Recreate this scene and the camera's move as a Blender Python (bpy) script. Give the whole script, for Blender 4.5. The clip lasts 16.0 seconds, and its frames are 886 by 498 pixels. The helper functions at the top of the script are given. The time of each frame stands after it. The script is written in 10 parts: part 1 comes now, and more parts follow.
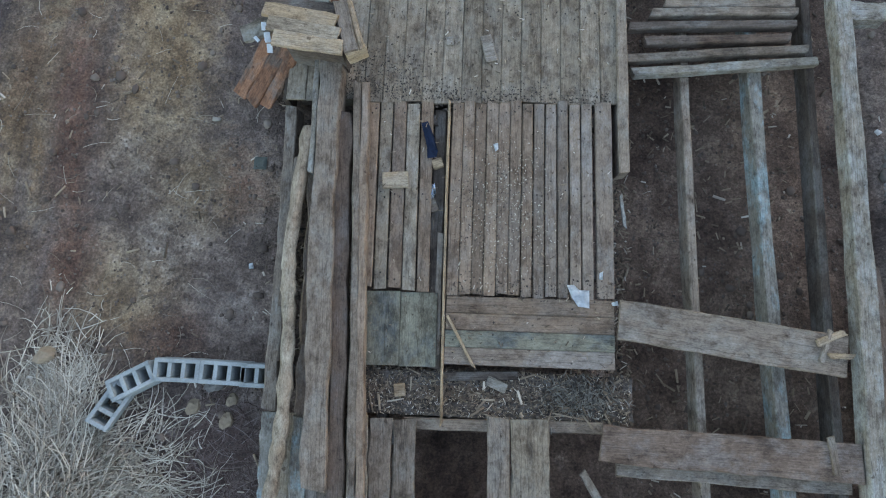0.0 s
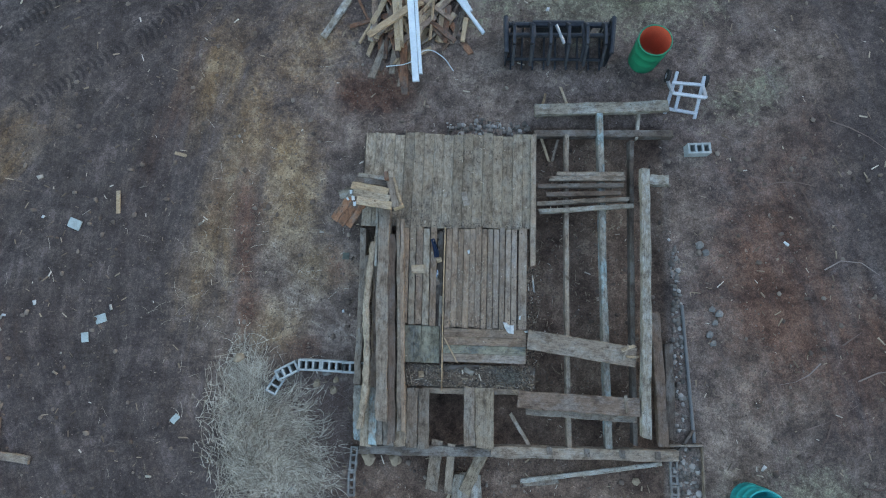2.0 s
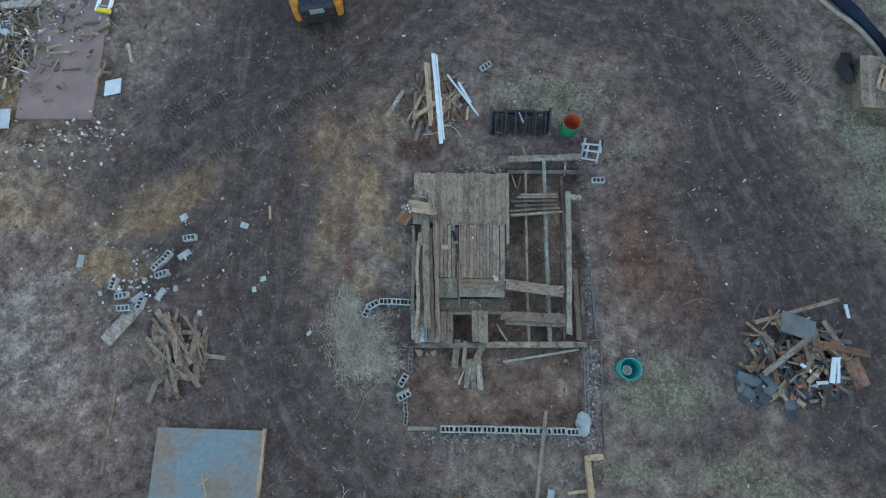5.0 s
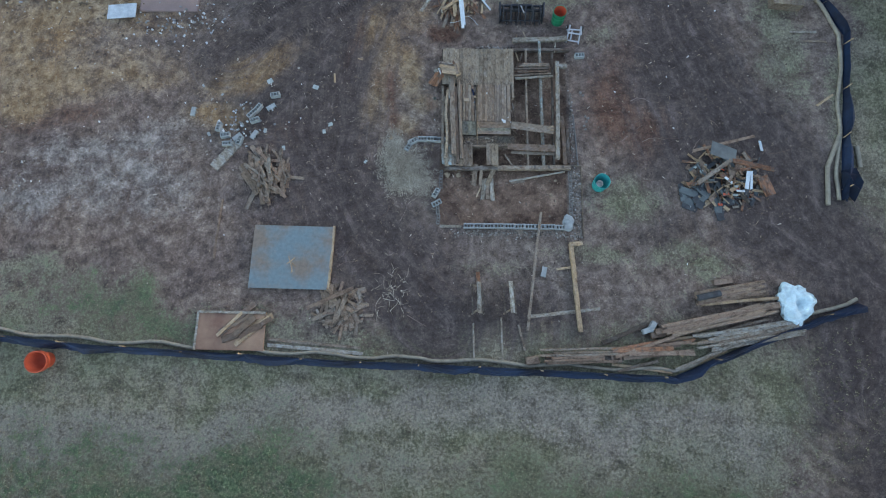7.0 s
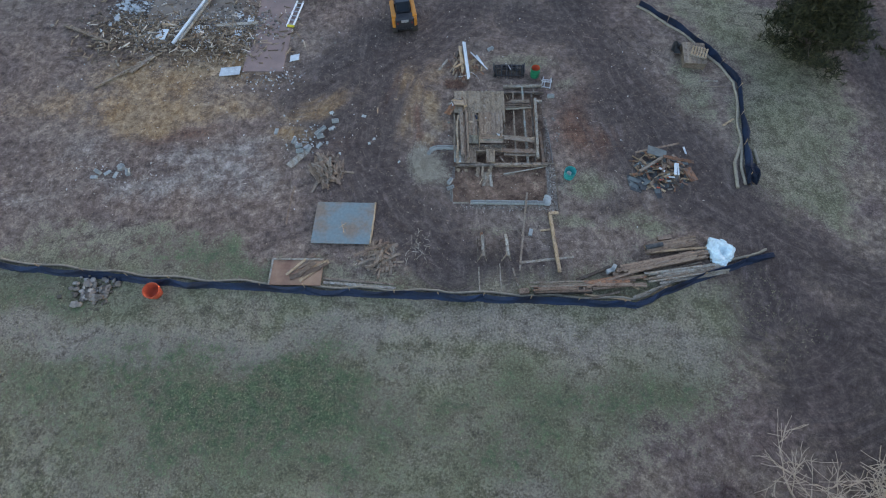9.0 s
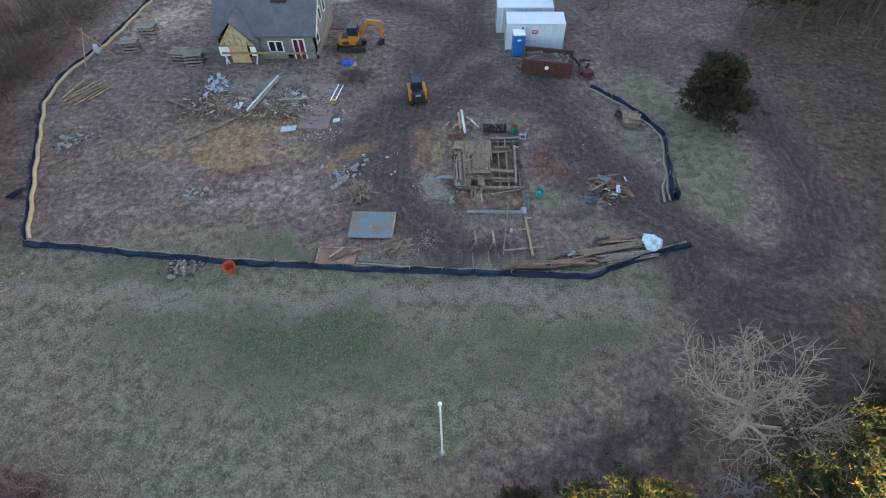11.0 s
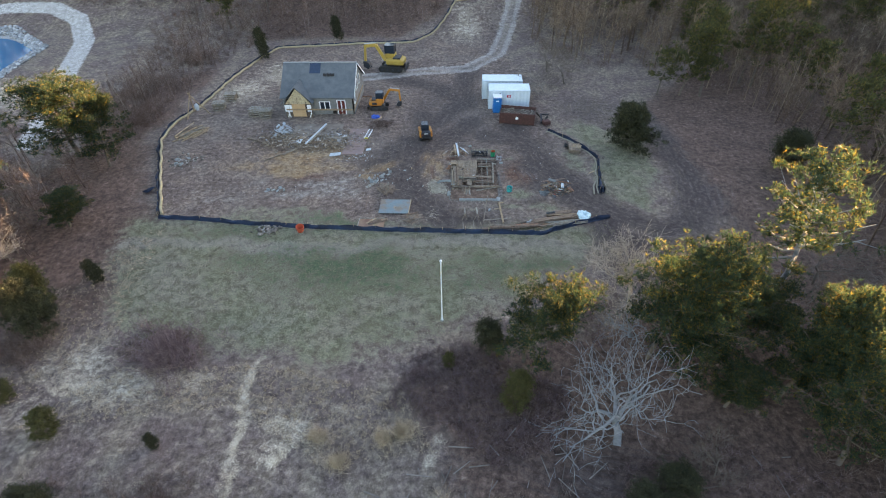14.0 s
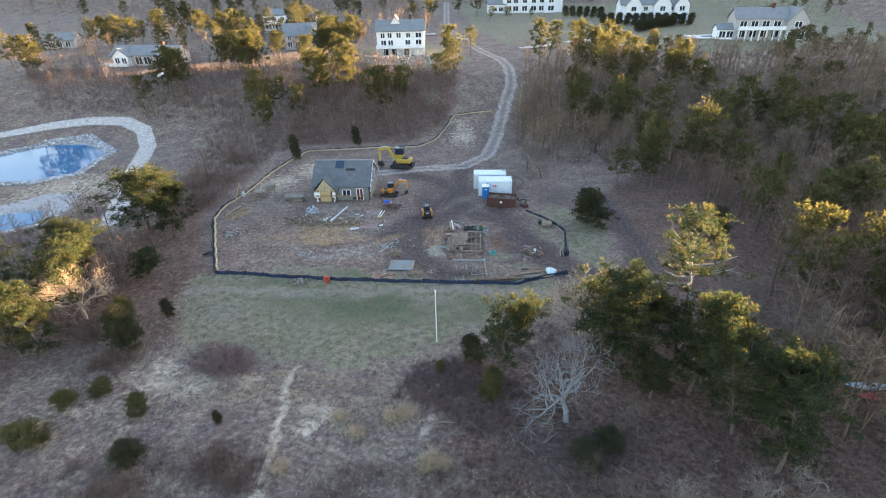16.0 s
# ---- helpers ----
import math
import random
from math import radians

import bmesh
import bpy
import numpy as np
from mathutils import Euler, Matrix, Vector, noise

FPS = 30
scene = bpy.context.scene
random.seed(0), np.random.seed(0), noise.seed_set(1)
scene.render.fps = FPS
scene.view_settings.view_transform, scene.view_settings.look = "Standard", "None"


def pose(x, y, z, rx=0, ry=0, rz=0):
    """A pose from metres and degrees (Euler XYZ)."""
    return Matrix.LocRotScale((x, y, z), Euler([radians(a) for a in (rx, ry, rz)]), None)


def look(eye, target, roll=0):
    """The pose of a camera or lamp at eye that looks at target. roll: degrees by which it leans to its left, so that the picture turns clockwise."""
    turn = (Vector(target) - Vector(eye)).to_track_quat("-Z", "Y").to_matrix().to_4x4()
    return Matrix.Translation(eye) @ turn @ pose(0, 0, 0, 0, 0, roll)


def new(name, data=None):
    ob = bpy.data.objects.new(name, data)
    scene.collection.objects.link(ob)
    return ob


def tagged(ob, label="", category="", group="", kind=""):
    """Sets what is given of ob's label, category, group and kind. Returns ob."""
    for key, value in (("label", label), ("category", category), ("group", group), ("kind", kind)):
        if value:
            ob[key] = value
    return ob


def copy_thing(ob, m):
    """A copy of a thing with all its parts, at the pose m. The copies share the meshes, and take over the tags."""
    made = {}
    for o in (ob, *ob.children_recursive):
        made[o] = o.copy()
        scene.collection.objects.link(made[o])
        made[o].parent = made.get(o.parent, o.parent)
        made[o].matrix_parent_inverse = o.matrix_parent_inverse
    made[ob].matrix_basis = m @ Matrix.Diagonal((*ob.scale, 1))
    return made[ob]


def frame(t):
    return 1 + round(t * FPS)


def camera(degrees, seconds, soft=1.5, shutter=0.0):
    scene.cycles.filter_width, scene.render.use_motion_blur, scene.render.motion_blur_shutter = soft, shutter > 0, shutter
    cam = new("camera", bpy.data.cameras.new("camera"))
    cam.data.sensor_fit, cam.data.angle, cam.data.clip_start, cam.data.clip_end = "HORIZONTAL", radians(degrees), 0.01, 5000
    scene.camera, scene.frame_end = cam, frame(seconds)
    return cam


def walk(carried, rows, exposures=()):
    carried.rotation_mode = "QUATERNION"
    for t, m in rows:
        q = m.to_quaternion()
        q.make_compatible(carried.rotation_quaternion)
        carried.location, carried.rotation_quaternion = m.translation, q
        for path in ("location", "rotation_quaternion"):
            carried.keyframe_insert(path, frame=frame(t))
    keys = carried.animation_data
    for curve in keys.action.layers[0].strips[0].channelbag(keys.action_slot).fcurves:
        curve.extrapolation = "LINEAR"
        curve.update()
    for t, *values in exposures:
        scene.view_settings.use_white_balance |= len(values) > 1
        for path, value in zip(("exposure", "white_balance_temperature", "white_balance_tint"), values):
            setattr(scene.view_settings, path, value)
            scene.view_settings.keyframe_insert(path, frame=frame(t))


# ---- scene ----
cam = camera(82.4, 16.0, 1.1)
PATH = [
    (0, (0.017, 0.065, 4.422), (-0.067, 0.4, 2.452), -11.9),
    (0.5, (0.021, 0.166, 5.146), (-0.062, 0.482, 3.173), -12.8),
    (1, (0.086, 0.24, 6.404), (0.003, 0.549, 4.43), -13.2),
    (1.5, (0.176, 0.298, 7.567), (0.085, 0.605, 5.593), -14.7),
    (2, (0.252, 0.385, 8.705), (0.151, 0.691, 6.731), -16.4),
    (2.5, (0.331, 0.503, 9.797), (0.221, 0.804, 7.823), -18.2),
    (3, (0.391, 0.611, 10.875), (0.276, 0.908, 8.9), -19.5),
    (3.2, (0.447, 0.548, 11.285), (0.323, 0.862, 9.314), -19.8),
    (5.3, (-0.448, -2.552, 15.968), (-0.483, -2.159, 14.007), -4.1),
    (5.5, (-0.534, -3.194, 16.365), (-0.566, -2.804, 14.404), -3.7),
    (6, (-0.788, -4.974, 17.35), (-0.812, -4.59, 15.387), -2.5),
    (6.5, (-0.949, -7.026, 18.295), (-0.976, -6.63, 16.335), -2.7),
    (7, (-1.158, -9.139, 19.242), (-1.183, -8.705, 17.29), -2.1),
    (7.5, (-1.287, -11.412, 20.192), (-1.316, -10.883, 18.264), -2.1),
    (8, (-1.368, -13.688, 21.147), (-1.405, -13.066, 19.246), -2.1),
    (8.5, (-1.382, -15.992, 22.107), (-1.428, -15.245, 20.253), -2.2),
    (9, (-1.343, -18.365, 23.047), (-1.395, -17.463, 21.263), -2.1),
    (9.2, (-1.314, -19.455, 23.328), (-1.37, -18.478, 21.584), -1.9),
    (11.3, (-1.119, -30.789, 26.796), (-1.18, -29.509, 25.261), -1.4),
    (11.5, (-1.083, -32.03, 26.964), (-1.144, -30.74, 25.436), -1.4),
    (12, (-0.849, -34.982, 27.693), (-0.916, -33.673, 26.182), -1.6),
    (12.5, (-0.745, -38.113, 28.408), (-0.813, -36.77, 26.928), -1.5),
    (13, (-0.565, -41.386, 29.034), (-0.636, -39.991, 27.603), -1.6),
    (13.5, (-0.542, -44.707, 29.523), (-0.61, -43.241, 28.164), -1.4),
    (14, (-0.423, -48.037, 30.308), (-0.492, -46.507, 29.023), -1.1),
    (14.5, (-0.051, -51.46, 31.237), (-0.127, -49.87, 30.027), -1.1),
    (15, (0.23, -54.885, 31.889), (0.152, -53.234, 30.762), -1.1),
    (15.5, (0.67, -58.415, 32.666), (0.585, -56.711, 31.624), -0.9),
    (16, (1.183, -62.043, 33.358), (1.091, -60.288, 32.404), -1.2),
]
walk(cam, [(t, look(eye, target, roll)) for t, eye, target, roll in PATH],
     exposures=[(0, 4.1, 7350, 22), (1.5, 4.12, 7100, 19), (3, 4.1, 7100, 18), (5.5, 4.02, 7350, 18), (7, 4.0, 7300, 22), (9, 3.98, 7250, 26), (11.5, 3.98, 7350, 27), (12.2, 4.03, 7500, 25), (13.5, 4.18, 7500, 24), (16, 4.38, 7300, 24)])

# ---- world, sun, exposure ----
SUN_AZ, SUN_EL = 53.0, 4.6          # degrees east of +y, degrees above the horizon
world = bpy.data.worlds.new("dusk_sky")
scene.world = world
world.use_nodes = True
wn, wl = world.node_tree.nodes, world.node_tree.links
sky = wn.new("ShaderNodeTexSky")
sky.sky_type = "NISHITA"
sky.sun_disc = False
sky.sun_elevation = radians(SUN_EL)
sky.sun_rotation = radians(SUN_AZ)
sky.air_density, sky.dust_density, sky.ozone_density = 1.0, 0.6, 1.5
wl.new(sky.outputs[0], wn["Background"].inputs[0])
wn["Background"].inputs[1].default_value = 0.082
sun = new("sun", bpy.data.lights.new("sun", "SUN"))
sun.data.energy, sun.data.angle, sun.data.color = 5.0, radians(0.6), (1.0, 0.70, 0.34)
sv = Vector((math.sin(radians(SUN_AZ)) * math.cos(radians(SUN_EL)), math.cos(radians(SUN_AZ)) * math.cos(radians(SUN_EL)), math.sin(radians(SUN_EL))))
sun.matrix_world = look(sv * 300, (0, 0, 0))


# ---- materials ----
def mat_new(name, rough=0.8, metal=0.0):
    m = bpy.data.materials.new(name)
    m.use_nodes = True
    b = m.node_tree.nodes["Principled BSDF"]
    b.inputs["Roughness"].default_value = rough
    b.inputs["Metallic"].default_value = metal
    b.inputs["Specular IOR Level"].default_value = 0.25
    return m, m.node_tree.nodes, m.node_tree.links, b


def n_noise(N, L, vec, scale, detail=4.0, rough=0.6, swirl=0.0):
    n = N.new("ShaderNodeTexNoise")
    n.inputs["Scale"].default_value, n.inputs["Detail"].default_value, n.inputs["Roughness"].default_value = scale, detail, rough
    n.inputs["Distortion"].default_value = swirl
    if vec is not None:
        L.new(vec, n.inputs["Vector"])
    return n.outputs["Fac"]


def n_ramp(N, L, fac, stops):
    r = N.new("ShaderNodeValToRGB")
    els = r.color_ramp.elements
    while len(els) < len(stops):
        els.new(0.5)
    for e, (p, c) in zip(els, stops):
        e.position = p
        e.color = (*c, 1) if len(c) == 3 else c
    L.new(fac, r.inputs[0])
    return r.outputs[0]


def n_mix(N, L, fac, a, b, mode="MIX"):
    m = N.new("ShaderNodeMix")
    m.data_type, m.blend_type = "RGBA", mode
    for sock, v in ((m.inputs["Factor"], fac), (m.inputs["A"], a), (m.inputs["B"], b)):
        if isinstance(v, (int, float)):
            sock.default_value = v
        elif isinstance(v, tuple):
            sock.default_value = (*v, 1)
        else:
            L.new(v, sock)
    return m.outputs["Result"]


def n_math(N, L, op, a, b=0.0):
    m = N.new("ShaderNodeMath")
    m.operation = op
    for sock, v in zip(m.inputs, (a, b)):
        if isinstance(v, (int, float)):
            sock.default_value = v
        else:
            L.new(v, sock)
    return m.outputs[0]


def n_bump(N, L, b, height, strength, dist):
    u = N.new("ShaderNodeBump")
    u.inputs["Strength"].default_value, u.inputs["Distance"].default_value = strength, dist
    L.new(height, u.inputs["Height"])
    L.new(u.outputs[0], b.inputs["Normal"])


def shifted(N, L, scale):
    """Object coordinates, shifted by the object's own random number and scaled."""
    tc, oi = N.new("ShaderNodeTexCoord"), N.new("ShaderNodeObjectInfo")
    mp, cb = N.new("ShaderNodeMapping"), N.new("ShaderNodeCombineXYZ")
    sh = n_math(N, L, "MULTIPLY", oi.outputs["Random"], 37.0)
    for i in range(3):
        L.new(sh, cb.inputs[i])
    L.new(tc.outputs["Object"], mp.inputs["Vector"])
    L.new(cb.outputs[0], mp.inputs["Location"])
    mp.inputs["Scale"].default_value = scale
    return mp.outputs[0], oi.outputs["Random"]


def wood(name, light, mid, dark, rough=0.85, wear=0.5, wash=(0.20, 0.21, 0.21), washed=0.35):
    """Weathered wood, grain along local x; stains, cracks, knots and a pale wash; the tone varies from board to board."""
    m, N, L, b = mat_new(name, rough)
    v, rnd = shifted(N, L, (3.0, 75, 75))
    v2, _ = shifted(N, L, (6.0, 9, 9))
    v3, _ = shifted(N, L, (1.6, 2.6, 2.6))
    v4, _ = shifted(N, L, (2.6, 4.0, 4.0))
    v5, _ = shifted(N, L, (40, 70, 70))
    grain, blot, big, fine = n_noise(N, L, v, 1.6, 5, 0.6), n_noise(N, L, v2, 1.6, 8, 0.72), n_noise(N, L, v3, 2.0, 7, 0.68), n_noise(N, L, v5, 1.2, 3, 0.7)
    col = n_mix(N, L, 0.42, mid, n_ramp(N, L, grain, [(0.30, dark), (0.46, mid), (0.68, light)]))
    col = n_mix(N, L, n_ramp(N, L, big, [(0.47, (0, 0, 0)), (0.60, (washed, washed, washed))]), col, n_mix(N, L, grain, wash, tuple(c * 1.22 for c in wash)))
    stain = n_ramp(N, L, blot, [(0.34, (0.34, 0.30, 0.27)), (0.46, (0.82, 0.79, 0.76)), (0.56, (1.05, 1.04, 1.02)), (0.70, (1.35, 1.33, 1.30))])
    col = n_mix(N, L, wear, col, stain, "MULTIPLY")
    dk = n_ramp(N, L, n_noise(N, L, v4, 1.1, 8, 0.72), [(0.36, (0.40, 0.35, 0.32)), (0.47, (0.95, 0.94, 0.93)), (0.62, (1.12, 1.12, 1.12))])
    col = n_mix(N, L, 0.8, col, dk, "MULTIPLY")
    col = n_mix(N, L, 0.5, col, n_ramp(N, L, fine, [(0.34, (0.60, 0.58, 0.56)), (0.5, (1, 1, 1)), (0.66, (1.35, 1.35, 1.35))]), "MULTIPLY")
    tone = n_ramp(N, L, rnd, [(0.0, (0.66, 0.63, 0.60)), (0.35, (0.92, 0.88, 0.84)), (0.7, (1.0, 1.0, 1.0)), (1.0, (1.2, 1.16, 1.1))])
    col = n_mix(N, L, 0.8, col, tone, "MULTIPLY")
    vc, _ = shifted(N, L, (0.7, 13, 13))
    ck = n_math(N, L, "ABSOLUTE", n_math(N, L, "SUBTRACT", n_noise(N, L, vc, 1.3, 3, 0.6), 0.5))
    crack = n_ramp(N, L, ck, [(0.004, (0.22, 0.19, 0.17)), (0.016, (1, 1, 1))])
    col = n_mix(N, L, 0.45, col, crack, "MULTIPLY")
    vk, _ = shifted(N, L, (17, 24, 24))
    kn = n_ramp(N, L, n_noise(N, L, vk, 1.0, 1, 0.5), [(0.73, (1, 1, 1)), (0.78, (0.3, 0.25, 0.22))])
    col = n_mix(N, L, 0.8, col, kn, "MULTIPLY")
    L.new(col, b.inputs["Base Color"])
    n_bump(N, L, b, n_math(N, L, "ADD", grain, n_math(N, L, "MULTIPLY", crack, 0.5)), 0.3, 0.008)
    return m


def mottled(name, a, c, scale=6.0, rough=0.8, metal=0.0, bump=0.3, dist=0.01, fine=40.0):
    """A plain stuff with blotches at one scale and grain at another."""
    m, N, L, b = mat_new(name, rough, metal)
    v, rnd = shifted(N, L, (1, 1, 1))
    big, small = n_noise(N, L, v, scale, 5, 0.6), n_noise(N, L, v, fine, 3, 0.6)
    col = n_mix(N, L, n_ramp(N, L, big, [(0.32, (0, 0, 0)), (0.68, (1, 1, 1))]), a, c)
    col = n_mix(N, L, 0.35, col, n_ramp(N, L, small, [(0.3, (0.55, 0.55, 0.55)), (0.7, (1.3, 1.3, 1.3))]), "MULTIPLY")
    L.new(col, b.inputs["Base Color"])
    if bump:
        n_bump(N, L, b, small, bump, dist)
    return m


def plain(name, c, rough=0.6, metal=0.0):
    return mottled(name, c, tuple(x * 0.82 for x in c), 5.0, rough, metal, 0.05, 0.004, 60)


def islands(name, stops, rough=0.9, translucent=0.0, scale=3.0):
    """A colour per loose piece, for chips, leaves, stones and twigs."""
    m, N, L, b = mat_new(name, rough)
    g = N.new("ShaderNodeNewGeometry")
    col = n_ramp(N, L, g.outputs["Random Per Island"], stops)
    tc = N.new("ShaderNodeTexCoord")
    var = n_ramp(N, L, n_noise(N, L, tc.outputs["Object"], scale, 3, 0.6), [(0.3, (0.7, 0.7, 0.7)), (0.7, (1.2, 1.2, 1.2))])
    L.new(n_mix(N, L, 0.7, col, var, "MULTIPLY"), b.inputs["Base Color"])
    if translucent:
        t, mx = N.new("ShaderNodeBsdfTranslucent"), N.new("ShaderNodeMixShader")
        L.new(col, t.inputs["Color"])
        mx.inputs[0].default_value = translucent
        L.new(b.outputs[0], mx.inputs[1])
        L.new(t.outputs[0], mx.inputs[2])
        L.new(mx.outputs[0], N["Material Output"].inputs["Surface"])
    return m


W_GREY = wood("weathered_grey_wood", (0.27, 0.225, 0.185), (0.185, 0.150, 0.122), (0.085, 0.065, 0.052), 0.85, 0.75, (0.20, 0.20, 0.19), 0.45)
W_DECK = wood("deck_wood", (0.32, 0.275, 0.22), (0.245, 0.205, 0.16), (0.15, 0.12, 0.092), 0.88, 0.8, (0.19, 0.185, 0.17), 0.5)
W_SLAT = wood("slat_wood", (0.27, 0.205, 0.158), (0.205, 0.152, 0.115), (0.125, 0.090, 0.068), 0.85, 0.6, (0.17, 0.15, 0.135), 0.5)
W_ASHEN = wood("ashen_slat_wood", (0.27, 0.225, 0.185), (0.205, 0.165, 0.135), (0.12, 0.095, 0.078), 0.85, 0.6, (0.21, 0.205, 0.20), 0.5)
W_OILED = wood("oil_stained_wood", (0.21, 0.205, 0.165), (0.155, 0.15, 0.118), (0.07, 0.072, 0.066), 0.85, 0.8, (0.06, 0.075, 0.085), 0.7)
W_BROWN = wood("brown_wood", (0.205, 0.155, 0.122), (0.14, 0.10, 0.078), (0.062, 0.043, 0.034), 0.85, 0.6, (0.15, 0.14, 0.135), 0.5)
W_RUSSET = wood("russet_lumber", (0.28, 0.210, 0.168), (0.19, 0.136, 0.107), (0.075, 0.051, 0.040), 0.85, 0.5, (0.22, 0.19, 0.16), 0.4)
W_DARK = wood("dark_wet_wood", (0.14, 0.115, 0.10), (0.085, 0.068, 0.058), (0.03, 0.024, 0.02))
W_TAN = wood("fresh_broken_wood", (0.44, 0.34, 0.235), (0.33, 0.245, 0.16), (0.17, 0.11, 0.07), 0.8, 0.4, (0.26, 0.23, 0.19), 0.5)
W_RED = wood("reddish_wood", (0.32, 0.18, 0.11), (0.21, 0.105, 0.066), (0.075, 0.04, 0.03), 0.85, 0.7, (0.10, 0.09, 0.085), 0.8)
W_PALE = wood("pale_washed_wood", (0.33, 0.315, 0.285), (0.23, 0.21, 0.18), (0.10, 0.082, 0.068), 0.85, 0.8, (0.26, 0.275, 0.27), 0.85)
# The blue wash holds paint remains and a sheen painted into the colour.
W_BLUE = wood("blue_washed_wood", (0.27, 0.27, 0.25), (0.19, 0.18, 0.16), (0.09, 0.078, 0.066), 0.8, 0.8, (0.20, 0.285, 0.315), 0.95)
W_LOG = wood("old_log_wood", (0.30, 0.255, 0.205), (0.22, 0.18, 0.14), (0.10, 0.078, 0.06), 0.85, 0.8, (0.27, 0.25, 0.21), 0.6)
CONCRETE = mottled("concrete_block", (0.30, 0.33, 0.335), (0.20, 0.225, 0.23), 5, 0.92, 0, 0.5, 0.006, 70)
STONE = islands("field_stone", [(0, (0.06, 0.053, 0.047)), (0.35, (0.12, 0.106, 0.094)), (0.7, (0.19, 0.172, 0.157)), (1, (0.30, 0.285, 0.27))], 0.9, 0, 9)
CHIPS = islands("wood_chips", [(0, (0.08, 0.06, 0.045)), (0.5, (0.17, 0.125, 0.09)), (0.88, (0.30, 0.235, 0.17)), (1, (0.55, 0.50, 0.44))], 0.9)
STRAW = islands("dry_straw", [(0, (0.16, 0.13, 0.10)), (0.5, (0.38, 0.33, 0.265)), (1, (0.62, 0.57, 0.48))], 0.9)
RUST = mottled("rusty_steel", (0.105, 0.050, 0.045), (0.065, 0.036, 0.034), 4, 0.75, 0.3)


# ---- building helpers ----
def smooth(a, b, x):
    t = np.clip((x - a) / (b - a), 0.0, 1.0)
    return t * t * (3 - 2 * t)


def kind_of(text):
    """A steady number from a word, to pick a board's shape."""
    return sum(map(ord, text))


def link_bm(name, bm, material):
    me = bpy.data.meshes.new(name)
    bm.to_mesh(me)
    bm.free()
    for mm in (material if isinstance(material, (list, tuple)) else [material]):
        me.materials.append(mm)
    return me


def part(name, bm, material, parent=None, label="", m=None):
    """A bmesh (freed) or a ready mesh as one object under a parent."""
    me = link_bm(name, bm, material) if isinstance(bm, bmesh.types.BMesh) else bm
    ob = new(name, me)
    if parent is not None:
        ob.parent = parent
    if m is not None:
        ob.matrix_local = m
    if label:
        ob["label"] = label
    return ob


def thing(name, m, label, category, group="", kind=""):
    ob = new(name)
    ob.empty_display_size = 0.1
    ob.matrix_world = m
    return tagged(ob, label, category, group, kind)


def add_box(bm, m, sx, sy, sz, bev=0.0):
    """A box with its base centre at the origin of m."""
    r = bmesh.ops.create_cube(bm, size=1.0, matrix=m @ Matrix.Translation((0, 0, sz / 2)) @ Matrix.Diagonal((sx, sy, sz, 1)))
    if bev:
        es = list({e for v in r["verts"] for e in v.link_edges})
        bmesh.ops.bevel(bm, geom=es, offset=bev, segments=1, affect="EDGES")
    return bm


def box_bm(sx, sy, sz, bev=0.0, m=Matrix()):
    return add_box(bmesh.new(), m, sx, sy, sz, bev)


def add_cyl(bm, m, r1, r2, h, seg=12, caps=True):
    """A cylinder or cone with its base at the origin of m."""
    bmesh.ops.create_cone(bm, cap_ends=caps, segments=seg, radius1=r1, radius2=r2, depth=h, matrix=m @ Matrix.Translation((0, 0, h / 2)))
    return bm


def strut(bm, a, b, w, d=None, bev=0.0):
    """A square bar from a to b."""
    a, b = Vector(a), Vector(b)
    q = (b - a).to_track_quat("Z", "Y").to_matrix().to_4x4()
    return add_box(bm, Matrix.Translation(a) @ q, w, d or w, (b - a).length, bev)


def rod(bm, a, b, r1, r2=None, seg=8):
    a, b = Vector(a), Vector(b)
    q = (b - a).to_track_quat("Z", "Y").to_matrix().to_4x4()
    return add_cyl(bm, Matrix.Translation(a) @ q, r1, r2 if r2 is not None else r1, (b - a).length, seg)


def raw_mesh(name, verts, faces, material, smooth_faces=False):
    me = bpy.data.meshes.new(name)
    me.from_pydata([tuple(map(float, v)) for v in verts], [], [tuple(map(int, f)) for f in faces])
    me.materials.append(material)
    if smooth_faces:
        for p in me.polygons:
            p.use_smooth = True
    return me


plank_cache = {}


